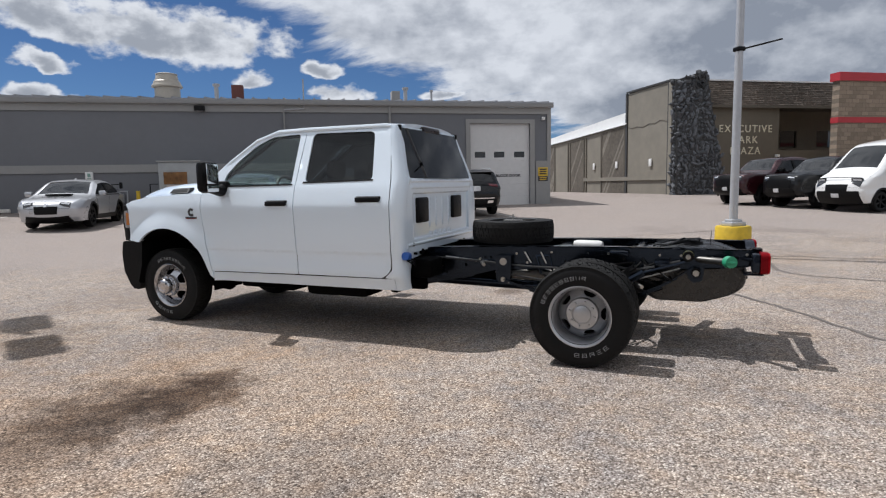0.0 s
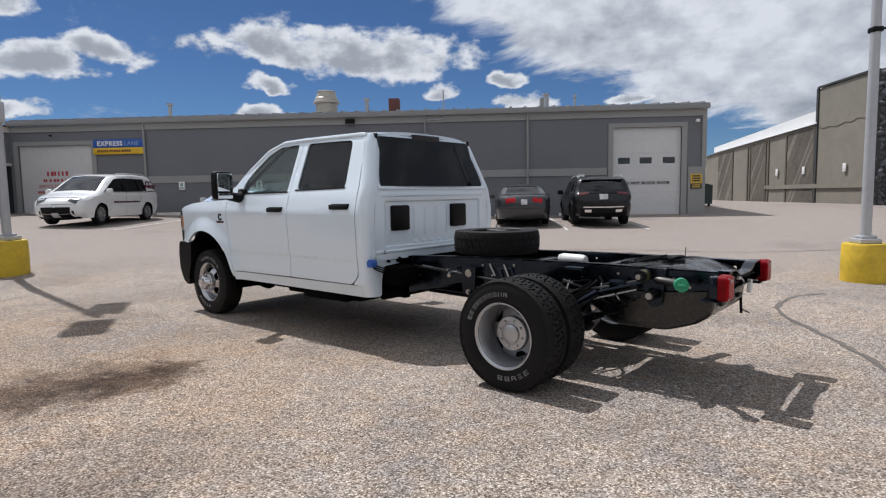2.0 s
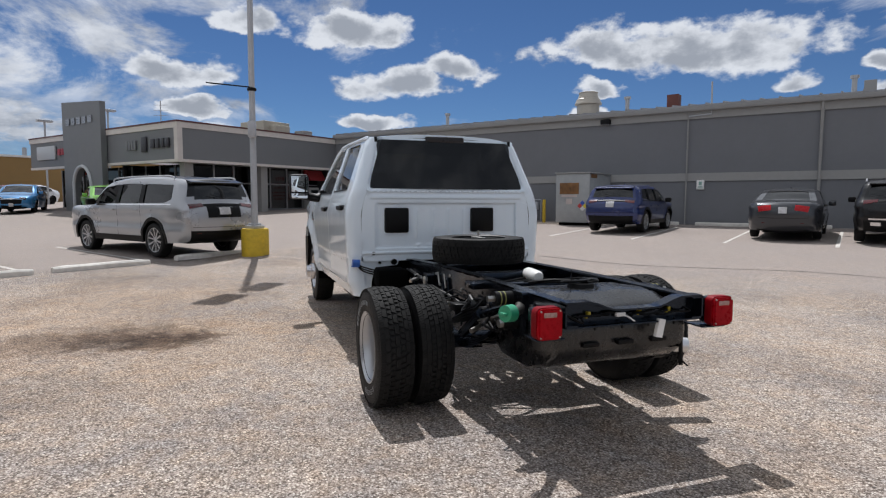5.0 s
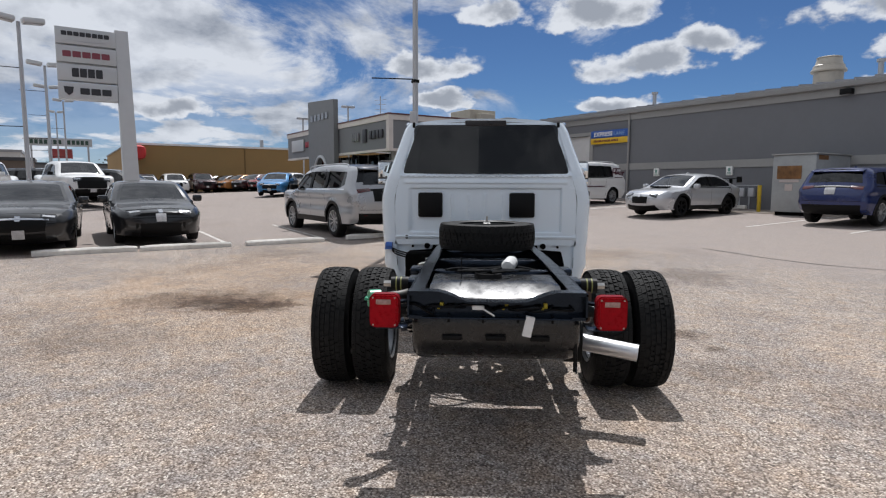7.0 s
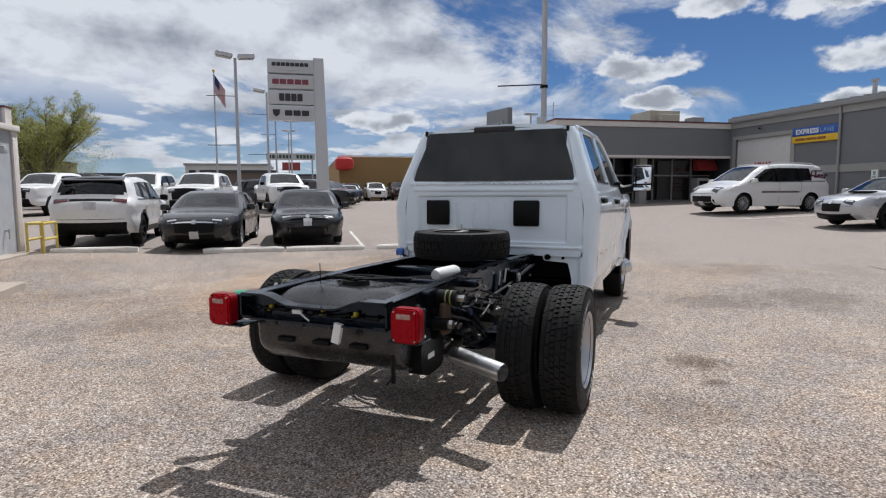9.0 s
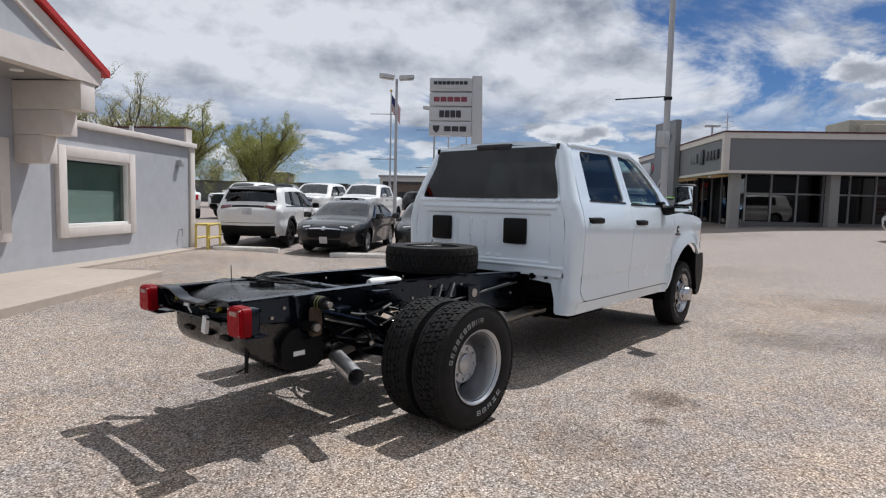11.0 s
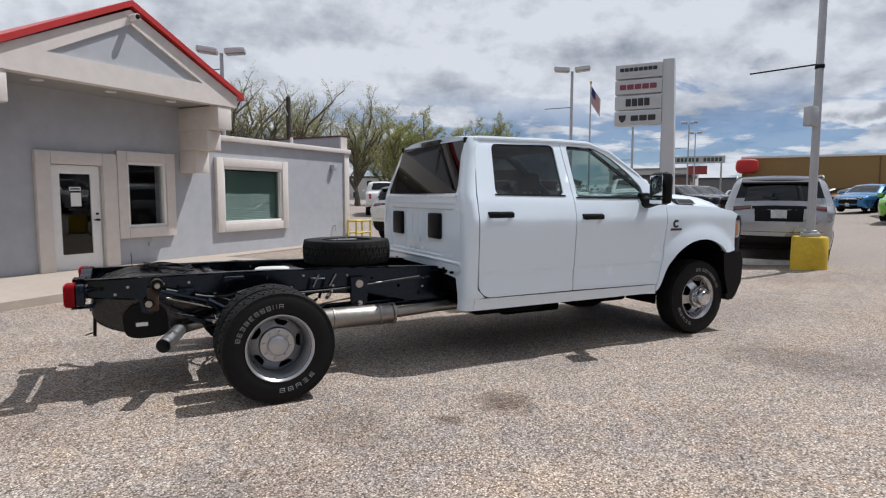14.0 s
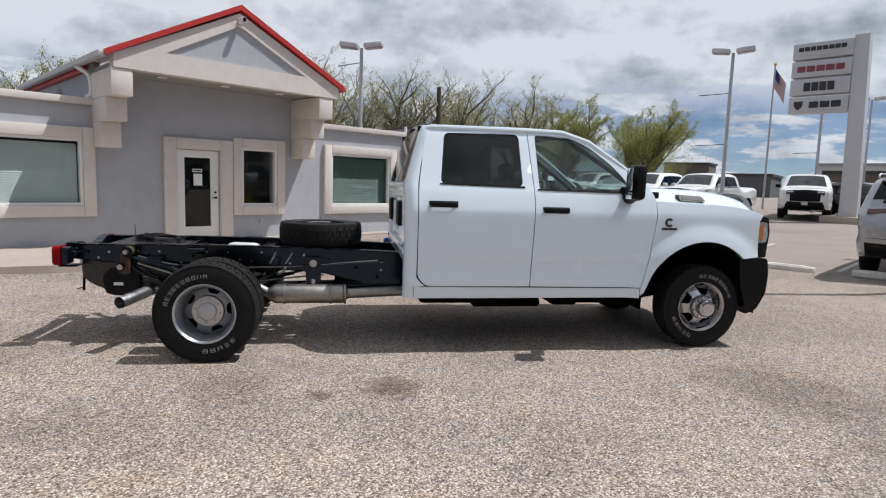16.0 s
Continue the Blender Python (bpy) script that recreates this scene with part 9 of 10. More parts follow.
# ---- parked vehicles; x forward from the middle, y to the left ----
CARS = {
    "sedan": dict(prof=[(2.20, 0.22), (2.34, 0.34), (2.38, 0.54), (2.33, 0.71), (2.12, 0.82), (1.15, 0.98), (0.30, 1.37), (-0.1, 1.44), (-0.7, 1.43), (-1.12, 1.35), (-1.85, 1.08), (-2.25, 1.02), (-2.34, 0.93), (-2.36, 0.55), (-2.30, 0.35), (-2.2, 0.25)], screen=(5, 6), rear=(9, 10), hw=0.91, belt=0.95, wb=2.74, r=0.33,
        wins=[[(0.98, 0.985), (0.28, 1.325), (-0.20, 1.365), (-0.24, 1.0)], [(-0.32, 1.0), (-0.28, 1.365), (-0.75, 1.35), (-1.15, 1.24), (-1.42, 1.08), (-1.35, 1.03)]], head=(0.62, 0.74), tail=(0.78, 0.93), grille=(0.46, 0.64), plate=(0.74, 0.88)),
    "hatch": dict(prof=[(2.0, 0.22), (2.11, 0.36), (2.13, 0.55), (2.08, 0.70), (1.85, 0.80), (1.05, 0.98), (0.28, 1.40), (-0.15, 1.47), (-1.2, 1.45), (-1.6, 1.38), (-1.95, 1.05), (-2.08, 0.95), (-2.12, 0.55), (-2.05, 0.35), (-1.95, 0.25)], screen=(5, 6), rear=(9, 10), hw=0.89, belt=0.97, wb=2.63, r=0.33,
        wins=[[(0.92, 1.0), (0.25, 1.345), (-0.22, 1.39), (-0.26, 1.01)], [(-0.34, 1.01), (-0.30, 1.39), (-1.0, 1.375), (-1.25, 1.05)]], head=(0.64, 0.77), tail=(0.80, 0.95), grille=(0.645, 0.70), plate=(0.60, 0.74)),
    "suv": dict(prof=[(2.2, 0.30), (2.38, 0.45), (2.42, 0.75), (2.36, 0.98), (2.15, 1.07), (1.15, 1.16), (0.45, 1.63), (0.0, 1.72), (-1.5, 1.71), (-1.98, 1.65), (-2.25, 1.20), (-2.38, 1.08), (-2.42, 0.62), (-2.36, 0.42), (-2.2, 0.34)], screen=(5, 6), rear=(9, 10), hw=0.94, belt=1.12, wb=2.96, r=0.385,
        wins=[[(1.0, 1.17), (0.40, 1.56), (-0.20, 1.62), (-0.24, 1.17)], [(-0.33, 1.17), (-0.29, 1.62), (-1.08, 1.61), (-1.18, 1.18)], [(-1.28, 1.19), (-1.18, 1.61), (-1.75, 1.57), (-1.95, 1.25)]], head=(0.84, 0.98), tail=(1.00, 1.16), grille=(0.62, 0.92), plate=(0.92, 1.08)),
    "bigsuv": dict(prof=[(2.5, 0.34), (2.66, 0.5), (2.70, 0.85), (2.64, 1.1), (2.4, 1.19), (1.35, 1.27), (0.75, 1.78), (0.3, 1.88), (-2.1, 1.87), (-2.42, 1.80), (-2.60, 1.30), (-2.70, 1.18), (-2.73, 0.66), (-2.66, 0.45), (-2.5, 0.38)], screen=(5, 6), rear=(9, 10), hw=1.0, belt=1.25, wb=3.12, r=0.41,
        wins=[[(1.2, 1.27), (0.68, 1.69), (0.08, 1.76), (0.04, 1.28)], [(-0.05, 1.28), (-0.01, 1.76), (-0.95, 1.75), (-1.0, 1.29)], [(-1.12, 1.29), (-1.05, 1.75), (-2.2, 1.72), (-2.25, 1.38), (-2.0, 1.30)]], head=(0.98, 1.10), tail=(1.17, 1.26), grille=(0.72, 1.06), plate=(1.02, 1.17)),
    "minivan": dict(prof=[(2.2, 0.22), (2.42, 0.38), (2.46, 0.62), (2.38, 0.80), (2.1, 0.93), (1.55, 1.10), (0.55, 1.66), (0.0, 1.75), (-1.6, 1.75), (-2.08, 1.68), (-2.35, 1.15), (-2.46, 1.0), (-2.5, 0.55), (-2.42, 0.35), (-2.3, 0.26)], screen=(5, 6), rear=(9, 10), hw=0.97, belt=1.08, wb=3.03, r=0.34,
        wins=[[(1.3, 1.13), (0.50, 1.57), (0.05, 1.62), (0.0, 1.13)], [(-0.06, 1.13), (-0.02, 1.62), (-0.98, 1.62), (-1.0, 1.14)], [(-1.06, 1.14), (-1.04, 1.62), (-1.50, 1.61), (-1.54, 1.16)]], head=(0.70, 0.88), tail=(1.05, 1.22), grille=(0.42, 0.60), plate=(0.75, 0.9)),
    "pickup": dict(prof=[(2.6, 0.42), (2.86, 0.55), (2.90, 1.0), (2.84, 1.2), (2.55, 1.29), (1.45, 1.37), (0.85, 1.86), (0.45, 1.94), (-0.75, 1.93), (-0.98, 1.86), (-1.08, 1.40), (-1.12, 1.32), (-2.86, 1.30), (-2.92, 1.22), (-2.94, 0.68), (-2.8, 0.55), (-2.6, 0.5)], screen=(5, 6), rear=(9, 10), hw=1.0, belt=1.34, wb=3.7, r=0.42,
        wins=[[(1.3, 1.37), (0.78, 1.78), (0.22, 1.83), (0.18, 1.38)], [(0.10, 1.38), (0.14, 1.83), (-0.68, 1.82), (-0.78, 1.40)]], head=(1.02, 1.18), tail=(0.95, 1.22), grille=(0.76, 1.19), plate=(0.62, 0.74)),
    "van": dict(prof=[(2.5, 0.3), (2.66, 0.5), (2.70, 0.8), (2.6, 1.05), (1.95, 1.45), (1.1, 2.25), (0.75, 2.40), (-2.7, 2.48), (-2.9, 2.4), (-2.96, 1.4), (-2.98, 0.6), (-2.9, 0.4), (-2.7, 0.32)], screen=(4, 5), rear=(98, 99), hw=1.0, belt=1.3, wb=3.8, r=0.35,
        wins=[[(1.75, 1.38), (1.20, 2.0), (0.72, 2.05), (0.70, 1.32), (1.5, 1.28)]], head=(0.85, 1.15), tail=(1.0, 1.4), grille=(0.66, 0.92), plate=(0.45, 0.58)),
}
CAR_WHEELS = {}


def car_wheel(style):
    if style in CAR_WHEELS:
        return CAR_WHEELS[style]
    bm = bmesh.new()
    side = [(0.68, 0.26), (0.70, 0.30), (0.82, 0.33), (0.93, 0.31), (0.985, 0.25), (1.0, 0.18)]
    lathe(bm, side + [(r, -h) for r, h in side[::-1]], 40)
    tyre = part("tyre", bm, RUBBER)
    bm = bmesh.new()
    lathe(bm, [(0.69, 0.28), (0.71, 0.30), (0.66, 0.285), (0.645, 0.2), (0.64, -0.25)], 40)
    lathe(bm, [(0.0, 0.24), (0.12, 0.24), (0.15, 0.21), (0.15, 0.05)], 20)
    count, wid = {"alloy": (10, 0.055), "dark": (6, 0.09), "five": (5, 0.11)}[style]
    for k in range(count):
        a = 2 * math.pi * k / count
        u, v = Vector((math.cos(a), 0, math.sin(a))), Vector((-math.sin(a), 0, math.cos(a)))
        vs = []
        for r, h, w in ((0.10, 0.22, wid * 0.7), (0.66, 0.27, wid)):
            for q in (-1, 1):
                for dd in (0.0, -0.07):
                    vs.append(bm.verts.new(u * r + v * q * w + Vector((0, h + dd, 0))))
        for f in ((0, 2, 6, 4), (1, 5, 7, 3), (0, 4, 5, 1), (2, 3, 7, 6)):
            bm.faces.new([vs[i] for i in f])
    rim = part("rim", bm, RIM if style != "dark" else BLACK_PLASTIC)
    bm = bmesh.new()
    lathe(bm, [(0, 0.02), (0.6, 0.02), (0.62, -0.2)], 24)
    disc = part("brake_disc", bm, DARK)
    for ob in (tyre, rim, disc):
        scene.collection.objects.unlink(ob)
    CAR_WHEELS[style] = (tyre, rim, disc)
    return CAR_WHEELS[style]


def car(name, label, kind, paint, m, wheels="alloy", clad=True, sx=1.0, sz=1.0, category="car", group="", roof=None, spoiler=False, rails=False, scoop=False, stance=0.0, glassy=None, fine=True, chrome=False):
    sp = CARS[kind]
    prof = [(x * sx, z * sz + stance) for x, z in sp["prof"]]
    hw, belt, wb, r = sp["hw"], sp["belt"] * sz + stance, sp["wb"] * sx, sp["r"] * (1 + stance) * min(1.0, 0.3 + 0.7 * sz)
    top = max(z for _, z in prof)
    half = max(abs(p[0]) for p in prof)
    pv = [Vector(p) for p in prof]
    last = len(pv) - 1

    def heading(i):
        a = (pv[i] - pv[i - 1]).normalized() if i > 0 else None
        b = (pv[i + 1] - pv[i]).normalized() if i < last else None
        return (a or b) if (a is None or b is None) else (a + b).normalized()

    def curve(k):
        """Point and heading on the rounded outline; k counts the outline's corners."""
        i = min(int(k), last - 1)
        t = k - i
        a, b = pv[i], pv[i + 1]
        length = (b - a).length * 0.95
        ma, mb = heading(i) * length, heading(i + 1) * length
        p = a * (2 * t ** 3 - 3 * t * t + 1) + ma * (t ** 3 - 2 * t * t + t) + b * (3 * t * t - 2 * t ** 3) + mb * (t ** 3 - t * t)
        d = a * (6 * t * t - 6 * t) + ma * (3 * t * t - 4 * t + 1) + b * (6 * t - 6 * t * t) + mb * (3 * t * t - 2 * t)
        return p, d.normalized()

    rows = []
    for k, (a, b) in enumerate(zip(pv, pv[1:])):
        count = max(2, math.ceil((b - a).length / (0.075 if fine else 0.3)))
        rows += [(k + j / count, *curve(k + j / count)[0]) for j in range(count)]
    rows.append((float(last), *prof[-1]))
    smooth_prof = [(x, z) for _, x, z in rows]
    seg_a = np.array(smooth_prof[:-1])
    seg_d = np.array(smooth_prof[1:]) - seg_a
    seg_l = (seg_d ** 2).sum(axis=1)

    def rim_dist(x, z):
        q = np.array((x, z)) - seg_a
        t = np.clip((q * seg_d).sum(axis=1) / seg_l, 0, 1)
        return float(np.sqrt(((q - seg_d * t[:, None]) ** 2).sum(axis=1)).min())

    def ys(x, z, dist=None):
        y = hw
        if z > belt:
            y -= 0.19 * (z - belt) / (top - belt) * (hw / 0.95)
        elif z < 0.62:
            y -= 0.05 * (0.62 - z) / 0.3
        else:
            y -= 0.018 * sstep(0.62, 0.75, z) * sstep(0.9, 0.8, z)
        y -= (0.20 if x > 0 or kind in ("sedan", "hatch") else 0.075) * max(0.0, (abs(x) / half - 0.74) / 0.26) ** 2
        y += 0.014 * math.exp(-((z - belt + 0.10) / 0.045) ** 2)
        for cx in (-wb / 2, wb / 2):
            q = math.hypot(x - cx, z - r)
            y += 0.022 * max(0.0, 1 - abs(q - r - 0.09) / 0.16)
        d = rim_dist(x, z) if dist is None else dist
        rr = 0.15
        if d < rr:
            y -= rr * 0.75 * (1 - math.sqrt(max(0.0, 1 - (1 - d / rr) ** 2)))
        return y

    root = thing(name, label, category, m, group)
    zb = prof[0][1] + 0.02
    body_mats = [paint, BLACK_PLASTIC, roof or paint]
    # sides with wheel arches and window openings
    def arch(cx):
        ra = r + 0.055
        return [(cx + ra * math.cos(radians(a)), r + ra * math.sin(radians(a))) for a in range(168, 11, -12)]
    outline = list(smooth_prof)
    for cx in (-wb / 2, wb / 2):
        a = arch(cx)
        outline += [(a[0][0] - 0.01, zb)] + a + [(a[-1][0] + 0.01, zb)]
    wins = [rounded([(x * sx, z * sz + stance) for x, z in w], 0.04, 3) for w in sp["wins"]]
    for s in (1, -1):
        bm = bmesh.new()
        sheet(bm, outline, wins, 0.06 if fine else 0.25, lambda u, v, d, s=s: Vector((u, s * (ys(u, v) - d), v)))
        side = part("side_panel", bm, body_mats, root)
        for w in wins:
            part("side_window", sheet(bmesh.new(), w, [], 0.085 if fine else 0.3, lambda u, v, d, s=s: Vector((u, s * (ys(u, v) - 0.014), v))), glassy or SCREEN, side, "dark side window")
        for wa, wb2 in list(zip(sp["wins"], sp["wins"][1:]))[:2]:
            gap = [(x * sx, z * sz + stance) for x, z in (wa[3], wa[2], wb2[1], wb2[0])]
            part("pillar_trim", sheet(bmesh.new(), [(gap[0][0] + 0.03, gap[0][1]), (gap[1][0] + 0.03, gap[1][1] - 0.01), (gap[2][0] - 0.03, gap[2][1] - 0.01), (gap[3][0] - 0.03, gap[3][1])], [], 0.1, lambda u, v, d, s=s: Vector((u, s * (ys(u, v) + 0.004), v))), BLACK_PLASTIC, side)
        wa, wz = sp["wins"][0], sp["wins"][-1]
        x_a, x_z = max(q[0] for q in wa) * sx + 0.02, min(q[0] for q in wz) * sx - 0.02
        z_a, z_z = min(q[1] for q in wa) * sz + stance, min(q[1] for q in wz) * sz + stance
        strip_line = [(x_a, z_a - 0.035), (x_a, z_a - 0.008), (x_z, z_z - 0.008), (x_z, z_z - 0.035)]
        part("belt_strip", sheet(bmesh.new(), strip_line, [], 0.15, lambda u, v, d, s=s: Vector((u, s * (ys(u, v) + 0.007 - d), v)), 0.012), CHROME if chrome or kind == "bigsuv" else BLACK_PLASTIC, side)
        if clad:
            # black arch lips and sill
            trim = lambda u, v, d, s=s: Vector((u, s * (ys(u, max(v, zb), 1.0) + 0.012 - d), v))
            for cx in (-wb / 2, wb / 2):
                ring = [(cx + (r + 0.125) * math.cos(radians(q)), r + (r + 0.125) * math.sin(radians(q))) for q in range(-8, 189, 7)]
                ring += [(cx + (r + 0.05) * math.cos(radians(q)), r + (r + 0.05) * math.sin(radians(q))) for q in range(188, -9, -7)]
                part("arch_trim", sheet(bmesh.new(), ring, [], 0.2, trim, 0.03), BLACK_PLASTIC, side)
            part("sill_trim", sheet(bmesh.new(), [(-wb / 2 + r + 0.1, zb - 0.01), (wb / 2 - r - 0.1, zb - 0.01), (wb / 2 - r - 0.12, zb + 0.13), (-wb / 2 + r + 0.12, zb + 0.13)], [], 0.4, trim, 0.03), BLACK_PLASTIC, side)
        # shut lines and handles
        for w in sp["wins"][:2]:
            x = min(q[0] for q in w) * sx - 0.04
            bm = bmesh.new()
            zs = np.linspace(zb + 0.1, belt, 7)
            for za, zc in zip(zs, zs[1:]):
                vs = [bm.verts.new((x + q, s * (ys(x, z) + 0.002), z)) for z, q in ((za, -0.006), (za, 0.006), (zc, 0.006), (zc, -0.006))]
                bm.faces.new(vs)
            part("shut_line", bm, DARK, side)
            if kind != "van":
                hx, hz = x + 0.18, belt - 0.12
                y = ys(hx, hz)
                part("door_handle", box(bmesh.new(), hx - 0.1, hx + 0.1, s * (y + 0.012) - 0.012, s * (y + 0.012) + 0.012, hz - 0.015, hz + 0.015, 0.008), paint, side)
        # mirror
        mx, mz = sp["screen"][0], belt + 0.06
        mx = prof[mx][0] - 0.35 * sx
        y = ys(mx, belt)
        part("mirror", box(bmesh.new(), mx - 0.08, mx + 0.08, s * (y + 0.12) - 0.10, s * (y + 0.12) + 0.10, mz - 0.07, mz + 0.09, 0.04), paint if not clad or kind in ("sedan", "hatch", "minivan") else BLACK_PLASTIC, root)
        # arches
        bm = bmesh.new()
        for cx in (-wb / 2, wb / 2):
            prev = None
            for x, z in [(arch(cx)[0][0], zb)] + arch(cx) + [(arch(cx)[-1][0], zb)]:
                y = ys(x, max(z, 0.4), 1.0)
                cur = [bm.verts.new((x, s * (y - 0.005), z)), bm.verts.new((x, s * (y - 0.34), z))]
                if prev:
                    bm.faces.new((prev[0], prev[1], cur[1], cur[0]))
                prev = cur
        parts("wheel_arch", bm, DARK, root)
        ty, ri, di = car_wheel(wheels)
        for cx in (-wb / 2, wb / 2):
            w = share("wheel", ty, root, pose(cx, s * (hw - 0.135), r, 0, 0, 0 if s > 0 else 180) @ pose(0, 0, 0, 0, 25, 0) @ Matrix.Scale(r, 4))
            share("rim", ri, w)
            share("brake_disc", di, w)
    # bands over the top: bumpers, hood, screens, roof
    cols = (-1, -0.97, -0.9, -0.78, -0.6, -0.4, -0.2, 0, 0.2, 0.4, 0.6, 0.78, 0.9, 0.97, 1) if fine else (-1, -0.9, -0.5, 0, 0.5, 0.9, 1)

    def normal(k):
        t = curve(k)[1]
        return Vector((t.y, -t.x))

    def surf(x, z, l, nrm, off=0.0):
        if nrm.dot(Vector((x, z - 0.8))) < 0:
            nrm = -nrm
        c = 0.03 + (0.09 if x > 0 or kind in ("sedan", "hatch") else 0.045) * abs(nrm.x) ** 2
        w = ys(x, z, 0.0)
        o = c * (1 - l * l) + off
        return Vector((x + nrm.x * o, w * l, z + nrm.y * o))

    bm, bw, br = bmesh.new(), bmesh.new(), bmesh.new()
    def strip(target, ra, rb, c0, c1, mi=0):
        vs = [target.verts.new(surf(ra[1], ra[2], c0, normal(ra[0]))), target.verts.new(surf(ra[1], ra[2], c1, normal(ra[0]))), target.verts.new(surf(rb[1], rb[2], c1, normal(rb[0]))), target.verts.new(surf(rb[1], rb[2], c0, normal(rb[0])))]
        target.faces.new(vs).material_index = mi
    for ra, rb in zip(rows, rows[1:]):
        mid = (ra[0] + rb[0]) / 2
        isw = sp["screen"][0] + 0.06 < mid < sp["screen"][1] + 0.0
        isr = sp["rear"][0] < mid < sp["rear"][1] - 0.08
        lower = min(ra[2], rb[2]) < zb + (0.03 if not clad else 0.1 if kind == "sedan" else 0.24 if "suv" in kind and ra[1] < 0 else 0.2)
        for c0, c1 in zip(cols, cols[1:]):
            if (isw and max(abs(c0), abs(c1)) <= 0.9) or (isr and max(abs(c0), abs(c1)) <= (0.9 if kind == "suv" else 0.78)):
                strip(bw if isw else br, ra, rb, c0, c1)
            else:
                strip(bm, ra, rb, c0, c1, 1 if lower else 2 if roof and sp["screen"][1] - 0.1 < mid < sp["rear"][0] + 1 and min(ra[2], rb[2]) > belt + 0.15 else 0)
    for b in (bm, bw, br):
        bmesh.ops.remove_doubles(b, verts=b.verts, dist=0.0005)
    part("body", bm, body_mats, root, smooth=50)
    part("windscreen", bw, glassy or WINDSCREEN, root, "sloping windscreen", smooth=60)
    if br.faces:
        part("rear_window", br, SCREEN, root, "dark rear window", smooth=60)
    else:
        br.free()

    def at_z(front, z):
        seq = [(x, z) for k, x, z in rows if k <= sp["screen"][0] - 1] if front else [(x, z) for k, x, z in rows[::-1] if k >= max(3, min(sp["rear"][1], last - 2))]
        for a, b in zip(seq, seq[1:]):
            if a[1] <= z <= b[1]:
                t = (z - a[1]) / max(1e-6, b[1] - a[1])
                x = a[0] + (b[0] - a[0]) * t
                tt = Vector((b[0] - a[0], b[1] - a[1])).normalized()
                n = Vector((tt.y, -tt.x))
                return x, (n if (n.x > 0) == front else -n)
        p = seq[-1]
        return p[0], Vector((1 if front else -1, 0.3)).normalized()

    def patch(nm, front, z0, z1, l0, l1, material, off=0.012, label="", slim=0.0):
        b = bmesh.new()
        rz, rl = (5, 10) if fine else (2, 4)
        zs = np.linspace(z0, z1, rz + 1)
        ls = np.linspace(l0, l1, rl + 1)
        grid = []
        for z in zs:
            line = []
            for j, l in enumerate(ls):
                # slim: how far the inner end narrows towards the upper edge
                zz = z1 - (z1 - z) * (1 - slim * (1 - j / rl))
                x, n = at_z(front, zz)
                line.append((surf(x, zz, l, n, off), surf(x, zz, l, n, off - 0.04)))
            grid.append(line)
        f = [[b.verts.new(p[0]) for p in row] for row in grid]
        k = [[b.verts.new(p[1]) for p in row] for row in grid]
        for i in range(rz):
            for j in range(rl):
                b.faces.new((f[i][j], f[i][j + 1], f[i + 1][j + 1], f[i + 1][j]))
        ring = [(0, j) for j in range(rl + 1)] + [(i, rl) for i in range(1, rz + 1)] + [(rz, j) for j in range(rl - 1, -1, -1)] + [(i, 0) for i in range(rz - 1, 0, -1)]
        for (a, c), (e, g) in zip(ring, ring[1:] + ring[:1]):
            b.faces.new((f[a][c], f[e][g], k[e][g], k[a][c]))
        return part(nm, b, material, root, label)

    h0, h1 = (v * sz + stance for v in sp["head"])
    t0, t1 = (v * sz + stance for v in sp["tail"])
    g0, g1 = (v * sz + stance for v in sp["grille"])
    p0, p1 = (v * sz + stance for v in sp["plate"])
    for s in (1, -1):
        hl = patch("headlight", True, h0, h1, s * 0.56, s * 0.985, LAMP_HOUSING, slim=0.45, label="dark glossy headlight")
        patch("lamp_strip", True, h1 - 0.36 * (h1 - h0), h1 - 0.1 * (h1 - h0), s * 0.62, s * 0.94, LAMP_WHITE, 0.017, slim=0.2).parent = hl
        if fine:
            if kind in ("minivan", "hatch"):
                patch("fog_lamp_pocket", True, zb + 0.10, zb + 0.25, s * 0.80, s * 0.90, BLACK_PLASTIC, 0.004, slim=0.6)
            patch("rear_reflector", False, zb + 0.225, zb + 0.24, s * 0.72, s * 0.84, DEEP_RED, 0.008)
        patch("tail_light", False, t1 - 0.085 if "suv" in kind else t0, t1, s * (0.46 if kind == "sedan" else 0.60 if kind not in ("pickup", "van") else 0.84), s * 0.99, DEEP_RED if "suv" in kind else TAIL_RED, slim=0.25 if kind not in ("pickup", "van") else 0.0)
    if "suv" in kind:
        patch("tailgate_strip", False, t1 - 0.06, t1 - 0.015, -0.58, 0.58, BLACK_PLASTIC, label="dark strip between the tail lights")
        part("wiper", tube(bmesh.new(), [surf(*(lambda q: (q[0], t1 + 0.13, 0.0, q[1]))(at_z(False, t1 + 0.05)), 0.03), surf(*(lambda q: (q[0], t1 + 0.2, 0.4, q[1]))(at_z(False, t1 + 0.05)), 0.03)], 0.008, 5), BLACK_PLASTIC, root)
    if chrome:
        patch("chrome_strip", False, zb + 0.30, zb + 0.335, -0.85, 0.85, CHROME, 0.02)
        for s in (1, -1):
            patch("exhaust_tip", False, zb + 0.16, zb + 0.24, s * 0.52, s * 0.8, CHROME, 0.02)
